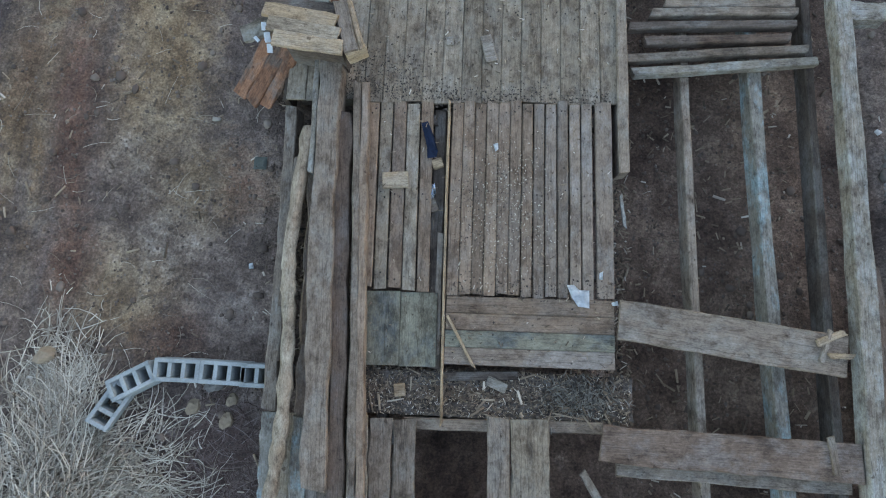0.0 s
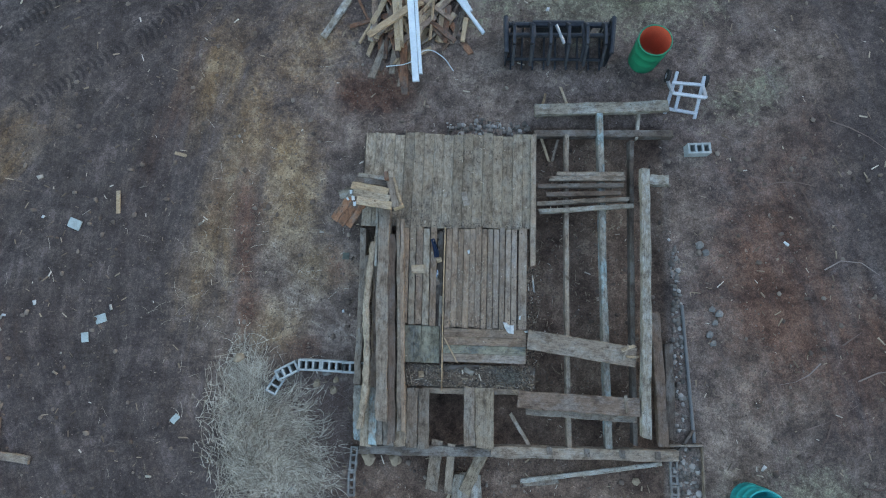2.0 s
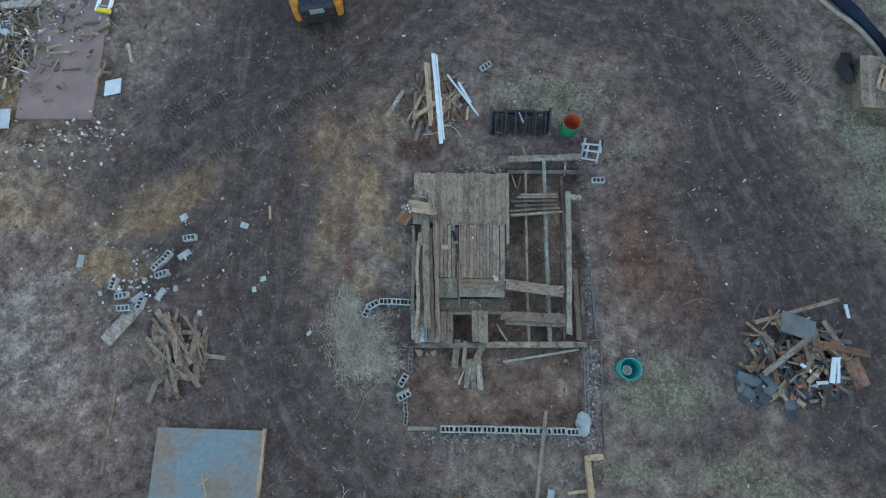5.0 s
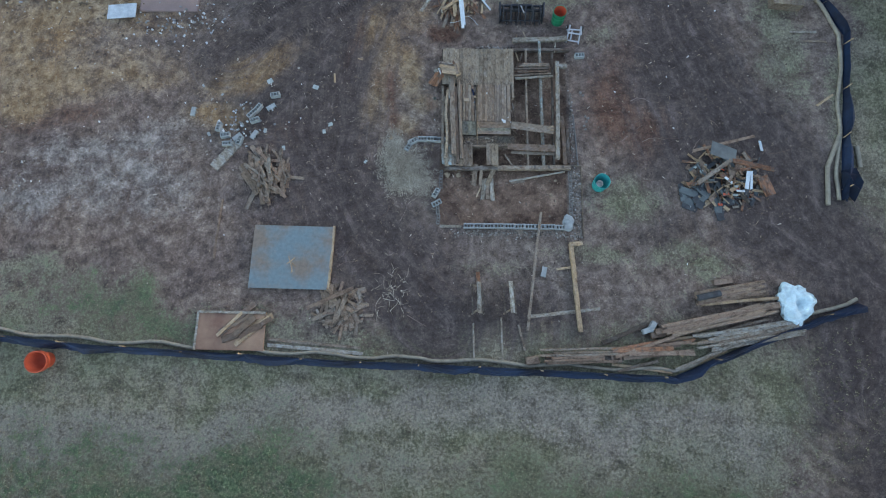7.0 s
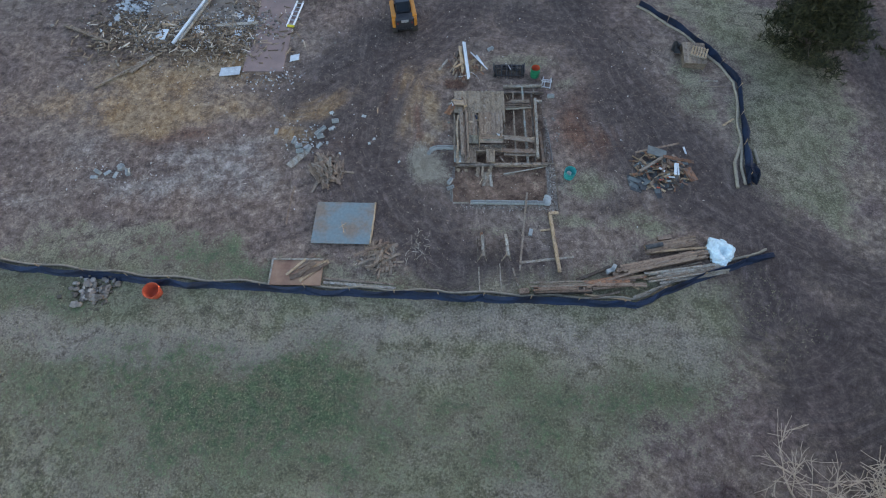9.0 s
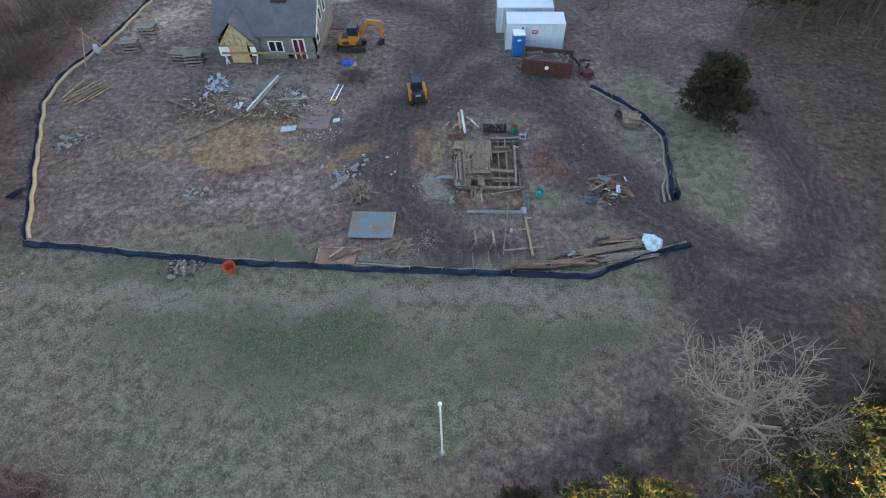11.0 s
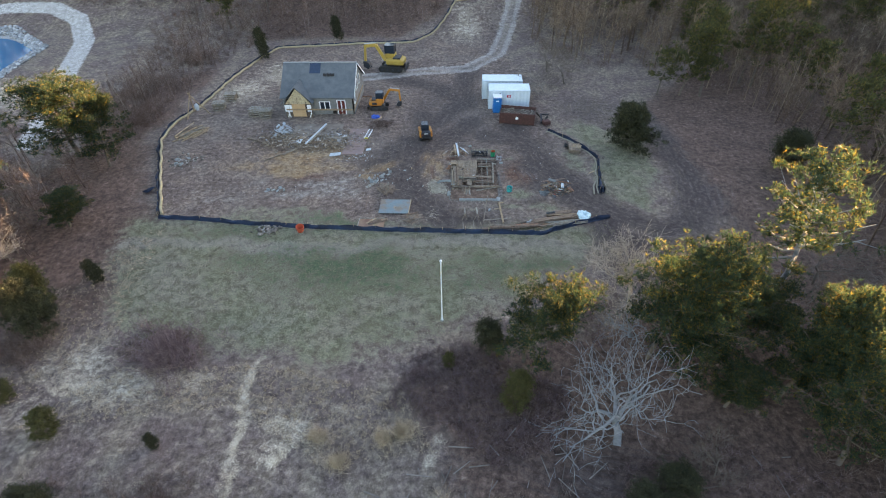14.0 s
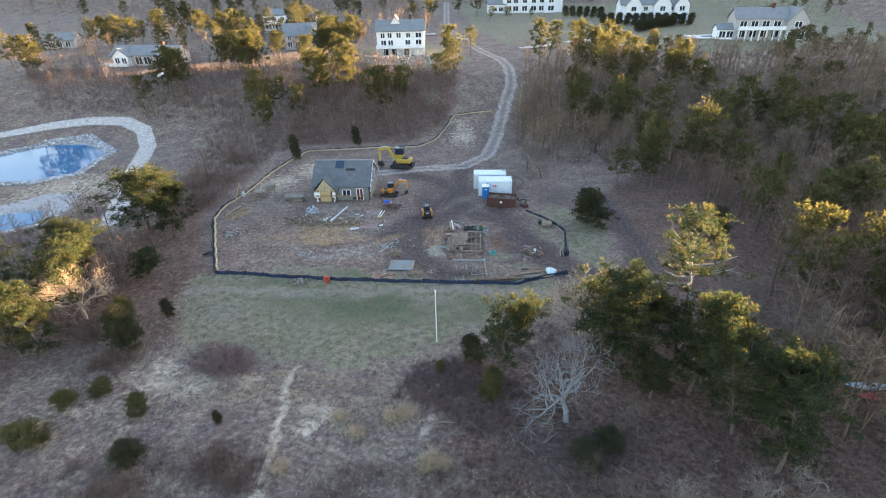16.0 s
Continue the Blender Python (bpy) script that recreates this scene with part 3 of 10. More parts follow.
GROUND, N, L, b = mat_new("earth_and_grass", 0.95)
tc = N.new("ShaderNodeTexCoord")
P = tc.outputs["Object"]
nl, nb, nm, nf, nt = n_noise(N, L, P, 0.10, 7, 0.62, 0.2), n_noise(N, L, P, 0.30, 9, 0.68, 0.15), n_noise(N, L, P, 1.3, 9, 0.74, 0.0), n_noise(N, L, P, 9, 7, 0.75, 0.0), n_noise(N, L, P, 48, 4, 0.7)


def attr(name):
    a = N.new("ShaderNodeAttribute")
    a.attribute_name = name
    return a.outputs["Fac"]


def zone(name, lo=0.35, hi=0.65, amount=0.5):
    """A zone's mask with its edge broken up by noise."""
    brk = n_math(N, L, "MULTIPLY", n_math(N, L, "SUBTRACT", n_math(N, L, "ADD", n_math(N, L, "MULTIPLY", nm, 0.55), n_math(N, L, "MULTIPLY", nf, 0.45)), 0.5), amount * 4.5)
    return n_ramp(N, L, n_math(N, L, "ADD", attr(name), brk), [(lo, (0, 0, 0)), (hi, (1, 1, 1))])


def two(fac, a, c, lo=0.36, hi=0.64):
    return n_ramp(N, L, fac, [(lo, a), (hi, c)])


vor = N.new("ShaderNodeTexVoronoi")
vor.inputs["Scale"].default_value = 26
L.new(P, vor.inputs["Vector"])
peb = n_ramp(N, L, vor.outputs["Distance"], [(0.10, (1, 1, 1)), (0.22, (0, 0, 0))])
few = n_ramp(N, L, n_noise(N, L, P, 21, 2, 0.5), [(0.58, (0, 0, 0)), (0.64, (1, 1, 1))])
patch = two(nb, (0, 0, 0), (1, 1, 1), 0.42, 0.60)
nx_ = n_noise(N, L, P, 2.2, 9, 0.80, 0.0)


def three(a, c, e, fac=None, lo=0.36, hi=0.64):
    """Dark, middle and light soil by the broken noise."""
    return n_ramp(N, L, nx_ if fac is None else fac, [(lo, a), ((lo + hi) / 2, c), (hi, e)])


wild = n_mix(N, L, patch, three((0.055, 0.040, 0.039), (0.115, 0.086, 0.080), (0.20, 0.155, 0.14)), three((0.080, 0.062, 0.050), (0.165, 0.132, 0.105), (0.30, 0.248, 0.198)))
litter = n_mix(N, L, patch, three((0.036, 0.022, 0.018), (0.083, 0.053, 0.043), (0.145, 0.098, 0.08)), three((0.046, 0.029, 0.024), (0.110, 0.070, 0.056), (0.19, 0.13, 0.105)))
wild = n_mix(N, L, zone("leaf", 0.3, 0.8, 0.7), wild, litter)
dirt = n_mix(N, L, patch, three((0.052, 0.038, 0.035), (0.108, 0.081, 0.072), (0.18, 0.14, 0.124), None, 0.38, 0.62), three((0.078, 0.055, 0.045), (0.165, 0.122, 0.100), (0.265, 0.206, 0.170), None, 0.38, 0.62))
dirt = n_mix(N, L, n_ramp(N, L, nl, [(0.48, (0, 0, 0)), (0.60, (0.6, 0.6, 0.6))]), dirt, three((0.074, 0.058, 0.049), (0.160, 0.130, 0.112), (0.26, 0.218, 0.188)))
dirt = n_mix(N, L, zone("ochre", 0.15, 0.60, 0.45), dirt, n_mix(N, L, patch, three((0.10, 0.056, 0.027), (0.205, 0.130, 0.070), (0.33, 0.24, 0.145)), three((0.115, 0.076, 0.046), (0.22, 0.158, 0.103), (0.35, 0.278, 0.195))))
dirt = n_mix(N, L, zone("ash", 0.25, 0.8, 0.7), dirt, three((0.095, 0.082, 0.075), (0.195, 0.175, 0.162), (0.33, 0.30, 0.28)))
dirt = n_mix(N, L, zone("redd", 0.15, 0.65, 0.45), dirt, three((0.045, 0.022, 0.016), (0.115, 0.060, 0.042), (0.19, 0.11, 0.08)))
grass = n_mix(N, L, two(nb, (0, 0, 0), (1, 1, 1), 0.44, 0.55), three((0.068, 0.060, 0.043), (0.150, 0.136, 0.101), (0.265, 0.245, 0.19), nf, 0.30, 0.70), three((0.052, 0.056, 0.034), (0.122, 0.124, 0.080), (0.22, 0.218, 0.148), nf, 0.30, 0.70))
grass = n_mix(N, L, two(nm, (0, 0, 0), (0.5, 0.5, 0.5), 0.48, 0.68), grass, three((0.13, 0.108, 0.082), (0.225, 0.192, 0.148), (0.33, 0.29, 0.23), nf))
grass = n_mix(N, L, two(nm, (0.5, 0.5, 0.5), (0, 0, 0), 0.32, 0.52), grass, three((0.036, 0.038, 0.022), (0.078, 0.078, 0.048), (0.145, 0.138, 0.088), nf))
lush = n_mix(N, L, two(nx_, (0, 0, 0), (1, 1, 1), 0.42, 0.58), three((0.013, 0.026, 0.014), (0.036, 0.060, 0.032), (0.085, 0.115, 0.062), nf, 0.30, 0.70), three((0.030, 0.046, 0.024), (0.070, 0.095, 0.052), (0.135, 0.16, 0.092), nf, 0.30, 0.70))
grass = n_mix(N, L, n_math(N, L, "MULTIPLY", zone("worn", 0.2, 0.8, 0.5), 0.8), grass, three((0.105, 0.090, 0.076), (0.185, 0.165, 0.142), (0.28, 0.255, 0.225), nf, 0.30, 0.70))
col = n_mix(N, L, zone("site"), wild, dirt)
col = n_mix(N, L, zone("soil", 0.35, 0.65, 0.2), col, n_ramp(N, L, nm, [(0.36, (0.075, 0.046, 0.035)), (0.5, (0.125, 0.083, 0.063)), (0.64, (0.185, 0.128, 0.096))]))
col = n_mix(N, L, zone("sand", 0.3, 0.85, 0.75), col, n_mix(N, L, patch, two(nf, (0.21, 0.168, 0.12), (0.38, 0.32, 0.245)), two(nf, (0.27, 0.232, 0.185), (0.48, 0.43, 0.36))))
col = n_mix(N, L, zone("lawn", 0.35, 0.75, 0.75), col, n_mix(N, L, n_math(N, L, "MULTIPLY", zone("green", 0.20, 0.60, 0.85), two(nm, (0.15, 0.15, 0.15), (1, 1, 1), 0.40, 0.54)), grass, lush))
cb_ = N.new("ShaderNodeCombineXYZ")
L.new(n_math(N, L, "MULTIPLY", attr("rutd"), 3.2), cb_.inputs[0])
L.new(n_math(N, L, "MULTIPLY", attr("ruts"), 0.34), cb_.inputs[1])
streak = n_noise(N, L, cb_.outputs[0], 1.0, 5, 0.66)
rut = n_math(N, L, "SINE", n_math(N, L, "ADD", n_math(N, L, "MULTIPLY", attr("rutd"), 13.0), n_math(N, L, "MULTIPLY", nm, 16.0)))
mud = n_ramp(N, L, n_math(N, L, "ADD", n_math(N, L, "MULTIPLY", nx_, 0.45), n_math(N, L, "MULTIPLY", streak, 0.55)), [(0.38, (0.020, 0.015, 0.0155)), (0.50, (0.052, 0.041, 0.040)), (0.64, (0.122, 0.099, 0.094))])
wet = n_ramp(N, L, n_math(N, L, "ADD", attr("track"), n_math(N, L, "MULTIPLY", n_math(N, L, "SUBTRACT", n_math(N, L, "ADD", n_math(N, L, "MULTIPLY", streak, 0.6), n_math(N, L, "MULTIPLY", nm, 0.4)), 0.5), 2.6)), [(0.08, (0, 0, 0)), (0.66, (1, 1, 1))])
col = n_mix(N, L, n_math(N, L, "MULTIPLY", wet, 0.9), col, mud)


def tread(x0, y0, x1, y1, w):
    """The print of a cleated track, pressed straight from one place to another: 1 on the bars."""
    ln_, sep = math.hypot(x1 - x0, y1 - y0), N.new("ShaderNodeSeparateXYZ")
    c, s_ = (x1 - x0) / ln_, (y1 - y0) / ln_
    L.new(P, sep.inputs[0])
    lin = lambda a, e, k: n_math(N, L, "ADD", n_math(N, L, "ADD", n_math(N, L, "MULTIPLY", sep.outputs[0], a), n_math(N, L, "MULTIPLY", sep.outputs[1], e)), k)
    u, v = lin(c, s_, -(x0 * c + y0 * s_)), n_math(N, L, "ABSOLUTE", lin(-s_, c, x0 * s_ - y0 * c))
    worn_ = n_math(N, L, "MULTIPLY", n_math(N, L, "SUBTRACT", nm, 0.5), 1.2)
    bars = n_math(N, L, "GREATER_THAN", n_math(N, L, "SINE", n_math(N, L, "ADD", n_math(N, L, "MULTIPLY", u, 47.0), n_math(N, L, "MULTIPLY", v, 14.0))), 0.1)
    ins = n_math(N, L, "LESS_THAN", n_math(N, L, "ADD", v, n_math(N, L, "MULTIPLY", worn_, 0.6)), w / 2)
    ins = n_math(N, L, "MULTIPLY", ins, n_math(N, L, "LESS_THAN", n_math(N, L, "ADD", n_math(N, L, "ABSOLUTE", n_math(N, L, "SUBTRACT", u, ln_ / 2)), worn_), ln_ / 2))
    return n_math(N, L, "MULTIPLY", bars, ins)


prints = 0.0
for row_ in TREADS:
    prints = n_math(N, L, "MAXIMUM", prints, tread(*row_))
col = n_mix(N, L, n_math(N, L, "MULTIPLY", prints, 0.6), col, (0.022, 0.018, 0.019))
col = n_mix(N, L, zone("grit", 0.4, 0.6, 0.25), col, two(nf, (0.14, 0.145, 0.15), (0.38, 0.39, 0.40)))
gravel = two(nf, (0.26, 0.25, 0.24), (0.46, 0.445, 0.43))
col = n_mix(N, L, zone("road", 0.68, 0.74, 0.06), col, gravel)
rutted = n_math(N, L, "MULTIPLY", zone("drive", 0.72, 0.79, 0.10), n_ramp(N, L, attr("drive"), [(0.86, (1, 1, 1)), (0.95, (0.35, 0.35, 0.35))]))
col = n_mix(N, L, n_math(N, L, "MULTIPLY", rutted, 0.5), col, gravel)
col = n_mix(N, L, n_math(N, L, "MULTIPLY", n_math(N, L, "MULTIPLY", peb, few), 0.6), col, two(nm, (0.14, 0.115, 0.10), (0.28, 0.255, 0.23), 0.4, 0.6))
col = n_mix(N, L, 0.7, col, n_ramp(N, L, nt, [(0.34, (0.45, 0.45, 0.45)), (0.5, (1, 1, 1)), (0.66, (1.6, 1.6, 1.6))]), "MULTIPLY")
col = n_mix(N, L, 0.42, col, n_ramp(N, L, nf, [(0.32, (0.50, 0.49, 0.49)), (0.45, (0.88, 0.88, 0.88)), (0.55, (1.08, 1.08, 1.08)), (0.68, (1.55, 1.55, 1.55))]), "MULTIPLY")
col = n_mix(N, L, 0.72, col, n_ramp(N, L, nm, [(0.36, (0.46, 0.44, 0.44)), (0.45, (0.84, 0.83, 0.83)), (0.55, (1.10, 1.10, 1.10)), (0.64, (1.50, 1.50, 1.50))]), "MULTIPLY")
crumb = N.new("ShaderNodeTexVoronoi")
crumb.inputs["Scale"].default_value = 34
L.new(P, crumb.inputs["Vector"])
col = n_mix(N, L, 0.45, col, n_ramp(N, L, crumb.outputs["Color"], [(0.15, (0.62, 0.61, 0.60)), (0.5, (1, 1, 1)), (0.85, (1.38, 1.36, 1.34))]), "MULTIPLY")
L.new(col, b.inputs["Base Color"])
hh_ = n_math(N, L, "ADD", n_math(N, L, "MULTIPLY", nf, 1.0), n_math(N, L, "MULTIPLY", nt, 0.4))
hh_ = n_math(N, L, "SUBTRACT", hh_, n_math(N, L, "MULTIPLY", prints, 0.35))
hh_ = n_math(N, L, "ADD", hh_, n_math(N, L, "MULTIPLY", n_math(N, L, "MULTIPLY", rut, zone("track", 0.3, 0.9, 0.4)), 0.06))
n_bump(N, L, b, hh_, 1.0, 0.045)
gm.materials.append(GROUND)
tagged(new("ground", gm), "bare trampled earth, dry lawn and brown woodland floor", "ground", kind="structure")


# ---- the dismantled shed ----
R = random.Random(11)


def block_mesh(name="block", lx=0.39, w=0.19, h=0.19, material=CONCRETE):
    """A hollow concrete block with three cells, standing with the cells upright."""
    bm = bmesh.new()
    for s in (-1, 1):
        add_box(bm, pose(0, s * (w / 2 - 0.017), 0), lx, 0.034, h, 0.003)
    for i in range(4):
        x = (-0.5 + i / 3) * (lx - 0.036)
        add_box(bm, pose(x, 0, 0.001), 0.034, w - 0.07, h - 0.002)
    return link_bm(name, bm, material)


BLOCK = block_mesh()
BLOCK_NARROW = block_mesh("block", 0.39, 0.13, 0.19, mottled("soil_stained_block", (0.20, 0.20, 0.195), (0.095, 0.085, 0.078), 7, 0.92, 0, 0.5, 0.006, 60))


def block_thing(x, y, z, rz=0, rx=0, ry=0, label="grey hollow concrete block lying on bare earth", group="loose blocks"):
    ob = part("concrete_block", BLOCK, CONCRETE)
    ob.matrix_world = pose(x, y, z, rx, ry, rz)
    return tagged(ob, label, "concrete block", group)


def block_wall(name, blocks, label, mesh=BLOCK):
    w = thing(name, pose(0, 0, 0), label, "foundation wall")
    for (x, y, z, rz, rx) in blocks:
        part("block", mesh, CONCRETE, w, "", pose(x, y, z, rx, 0, rz))
    return w


# upper deck: wide boards running north
deck = thing("plank_deck", pose(0, 0, 0), "weathered grey plank floor of a dismantled shed", "deck")
nb_ = 17
for i in range(nb_):
    x = -1.50 + i * (2.72 / (nb_ - 1))
    board(deck, "plank", (x, 2.05 + R.uniform(-.015, .015)), (x, 3.70 + R.uniform(-.03, .03)), 0.1675, 0.03, 0.30 + R.uniform(0, .003), W_DECK, i % 7, wob=0.22)
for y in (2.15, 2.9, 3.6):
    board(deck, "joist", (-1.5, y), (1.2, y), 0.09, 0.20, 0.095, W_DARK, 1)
board(deck, "rim_board", (1.315, 1.45), (1.315, 3.72), 0.085, 0.2, 0.16, W_GREY, 2)
board(deck, "rim_board", (-1.61, 2.06), (-1.60, 3.68), 0.05, 0.22, 0.06, W_DARK, 3)
tagged(deck, group="shed floor")

# left slatted panel with a plain sheet at its foot
pl = thing("slatted_panel", pose(0, 0, 0), "narrow slatted timber panel with gaps between the slats", "floor panel", "shed floor")
for i in range(5):
    x = -0.825 + i * 0.118
    board(pl, "slat", (x + 0.012, 2.04 + R.uniform(-.02, .02)), (x + 0.045, 0.42 + R.uniform(-.02, .02)), (0.106, 0.103, 0.109)[i % 3], 0.032, 0.30 + R.uniform(-.003, .003), W_DECK if i % 2 else W_SLAT, i, wob=0.3)
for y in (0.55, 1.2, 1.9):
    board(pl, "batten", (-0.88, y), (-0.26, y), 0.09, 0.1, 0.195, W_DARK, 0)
board(pl, "end_board", (-0.64, 0.40), (-0.62, -0.19), 0.30, 0.03, 0.285, W_OILED, 1, wob=0.2)
board(pl, "end_board", (-0.335, 0.40), (-0.325, -0.19), 0.30, 0.03, 0.285, W_OILED, 2, wob=0.2)

board(pl, "gap_board", (-0.225, 2.0), (-0.20, -0.2), 0.10, 0.03, 0.235, W_DARK, 5)
board(pl, "gap_board", (-0.185, 0.9), (-0.175, -0.1), 0.05, 0.03, 0.27, W_GREY, 6)

# right slatted panel
pr = thing("slatted_panel", pose(0, 0, 0), "broad slatted timber panel littered with seeds and dirt", "floor panel", "shed floor")
for i in range(12):
    x = -0.075 + i * 0.0985
    board(pr, "slat", (x, 2.05 + R.uniform(-.025, .02)), (x + 0.006, 0.40 + R.uniform(-.02, .015)), (0.094 if i < 6 else 0.084 + 0.002 * (i % 3)), 0.034, 0.325 + R.uniform(-.003, .003), W_SLAT if i < 7 else W_ASHEN, i % 7, roll=R.uniform(-1, 1), wob=0.3)
board(pr, "slat", (1.15, 2.06), (1.155, 0.40), 0.135, 0.034, 0.326, W_ASHEN, 7, wob=0.3)
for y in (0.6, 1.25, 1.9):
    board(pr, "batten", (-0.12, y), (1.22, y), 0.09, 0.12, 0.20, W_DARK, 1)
for i, mt in enumerate((W_ASHEN, W_OILED, W_SLAT, W_SLAT)):
    y = -0.092 + i * 0.1345
    board(pr, "end_board", (-0.11, y), (1.215, y + 0.008), 0.1335, 0.033, 0.325 + 0.0015 * (i % 2), mt, 3 + i, wob=0.08)
board(pr, "edge_strip", (-0.150, 2.05), (-0.115, -0.62), 0.022, 0.05, 0.318, W_TAN, 2)

# lower bay: subfloor, headers and loose planks
low = thing("subfloor", pose(0, 0, 0), "low board floor strewn with chaff, straw and splinters", "deck", "shed floor")
for i, y in enumerate((-0.29, -0.40, -0.51)):
    board(low, "plank", (-0.80, y), (1.38, y + 0.02), 0.118, 0.03, 0.21, W_DARK if i != 1 else W_BROWN, i)
board(low, "header_beam", (-0.40, -0.635), (1.16, -0.60), 0.09, 0.14, 0.12, W_GREY, 1)
for x in (-0.6, 0.4, 1.25):
    board(low, "joist", (x, -0.25), (x, -0.68), 0.09, 0.12, 0.085, W_DARK, 2)
steps = thing("plank_floor", pose(0, 0, 0), "grey plank floor remnant beside an open pit", "deck", "shed floor")
for i in range(6):
    x = -1.34 + i * 0.187
    board(steps, "plank", (x, -0.60), (x + 0.03, -1.52 + R.uniform(-.02, .02)), 0.176, 0.03, 0.27, W_GREY if i % 3 else W_DECK, i)
for y in (-0.75, -1.4):
    board(steps, "joist", (-1.4, y), (-0.36, y), 0.09, 0.2, 0.065, W_DARK, 3)
log_pts = [(-1.33, 1.76), (-1.375, 1.25), (-1.41, 0.70), (-1.385, 0.40), (-1.36, 0.16), (-1.345, -0.25), (-1.335, -0.65), (-1.36, -0.95), (-1.395, -1.25)]
lv, lf = [], []
LN = 36
for i in range(LN + 1):
    u = i / LN * (len(log_pts) - 1)
    k = min(int(u), len(log_pts) - 2)
    cx, cy = (log_pts[k][j] + (log_pts[k + 1][j] - log_pts[k][j]) * (u - k) for j in (0, 1))
    rr = 0.057 + 0.008 * math.sin(i * 1.9) + R.uniform(-.006, .006)
    for s_ in range(10):
        a_ = math.tau * s_ / 10
        q = rr * (1 + 0.10 * math.sin(3 * a_ + i * 0.5))
        lv.append((cy, -cx + q * math.cos(a_), 0.40 + q * 0.85 * math.sin(a_)))
for i in range(LN):
    for s_ in range(10):
        a_, b_ = i * 10 + s_, i * 10 + (s_ + 1) % 10
        lf.append((a_, b_, b_ + 10, a_ + 10))
lf += [tuple(range(9, -1, -1)), tuple(LN * 10 + k for k in range(10))]
ob = part("split_log", raw_mesh("split_log", lv, lf, W_LOG, True), W_LOG)
ob.matrix_world = pose(0, 0, 0, 0, 0, 90)
tagged(ob, "pale crooked log with a gnarled edge", "timber", "loose timbers")
bridge = thing("bridging_planks", pose(0, 0, 0), "two grey planks bridging an open pit", "planks", "shed floor")
board(bridge, "plank", (0.335, -0.555), (0.355, -1.46), 0.175, 0.032, 0.27, W_GREY, 4)
board(bridge, "plank", (0.575, -0.555), (0.60, -1.475), 0.29, 0.032, 0.27, W_DECK, 5)

# timbers lying along the west side
for nm, a, b_, w, t, z, mt, lab in (
        ("timber_beam", (-1.175, 2.385), (-1.04, -1.10), 0.190, 0.13, 0.34, W_GREY, "thick grey cracked timber beam"),
        ("timber_beam", (-1.035, 1.9), (-0.875, -1.45), 0.13, 0.10, 0.31, W_BROWN, "brown splintered timber beam"),
        ("timber_beam", (-0.945, 2.16), (-0.762, -1.25), 0.065, 0.10, 0.34, W_GREY, "split grey timber with nail holes"),
        ("timber_beam", (-0.875, 2.16), (-0.695, -1.25), 0.062, 0.10, 0.338, W_SLAT, "notched brown timber with nail holes"),
        ("timber_beam", (-1.30, 2.36), (-1.275, 1.35), 0.05, 0.12, 0.33, W_PALE, "short pale timber offcut"),
        ("side_board", (-1.56, 2.02), (-1.52, -0.58), 0.11, 0.16, 0.09, W_GREY, "dull rotten side board on edge"),
        ("side_board", (-1.27, 1.9), (-1.20, -0.62), 0.17, 0.03, 0.27, W_BROWN, "brown board lying between log and beam"),
        ("side_board", (-1.22, -0.62), (-1.19, -1.5), 0.12, 0.03, 0.30, W_BLUE, "blue-grey board lying beside a crooked log"),
        ("side_board", (-1.46, 1.55), (-1.50, -0.2), 0.07, 0.05, 0.20, W_GREY, "thin grey side board"),
        ("side_board", (-1.49, -0.6), (-1.45, -1.45), 0.13, 0.03, 0.24, W_BLUE, "pale board end with flaking paint")):
    ob = board(None, nm, a, b_, w, t, z, mt, kind_of(lab) % 7, n=14, wob=1.7)
    tagged(ob, lab, "timber", "loose timbers")

# right bay: sills, joists and loose boards
bay = thing("floor_frame", pose(0, 0, 0), "bare joists and sills of a dismantled shed floor", "floor frame")
board(bay, "joist", (1.905, 3.78), (1.94, -1.42), 0.075, 0.16, 0.06, W_GREY, 0, n=12)
board(bay, "joist", (2.48, 4.22), (2.56, -1.42), 0.105, 0.16, 0.06, W_BLUE, 1, n=12)
board(bay, "joist", (3.02, 3.70), (2.98, -1.35), 0.075, 0.16, 0.03, W_DARK, 2, n=12)
board(bay, "south_sill", (-1.42, -1.60), (0.75, -1.555), 0.15, 0.17, 0.06, W_DARK, 3, n=10)
board(bay, "south_sill", (0.70, -1.545), (3.62, -1.48), 0.17, 0.18, 0.06, W_GREY, 4, n=14)
board(bay, "north_sill", (1.35, 3.83), (3.75, 3.86), 0.12, 0.14, 0.0, W_DARK, 5)
for x in (1.62, 2.2, 2.75, 3.3):
    board(bay, "tenon", (x, -1.42), (x, -1.54), 0.09, 0.03, 0.225, W_DARK, 6, n=2)
board(bay, "east_sill", (3.33, 0.75), (3.42, -1.35), 0.16, 0.10, 0.10, W_BROWN, 2, n=10)
board(bay, "east_sill", (3.56, 0.25), (3.56, -1.25), 0.14, 0.05, 0.08, W_DARK, 1)
tagged(board(None, "main_beam", (3.165, 3.13), (3.075, -1.19), 0.145, 0.12, 0.30, W_PALE, 5, n=16), "long pale squared beam lying across floor joists", "timber", "loose timbers")
tagged(board(None, "beam_stub", (3.24, 2.965), (3.56, 2.955), 0.17, 0.12, 0.24, W_PALE, 6), "short pale beam offcut beside a long beam", "timber", "loose timbers")
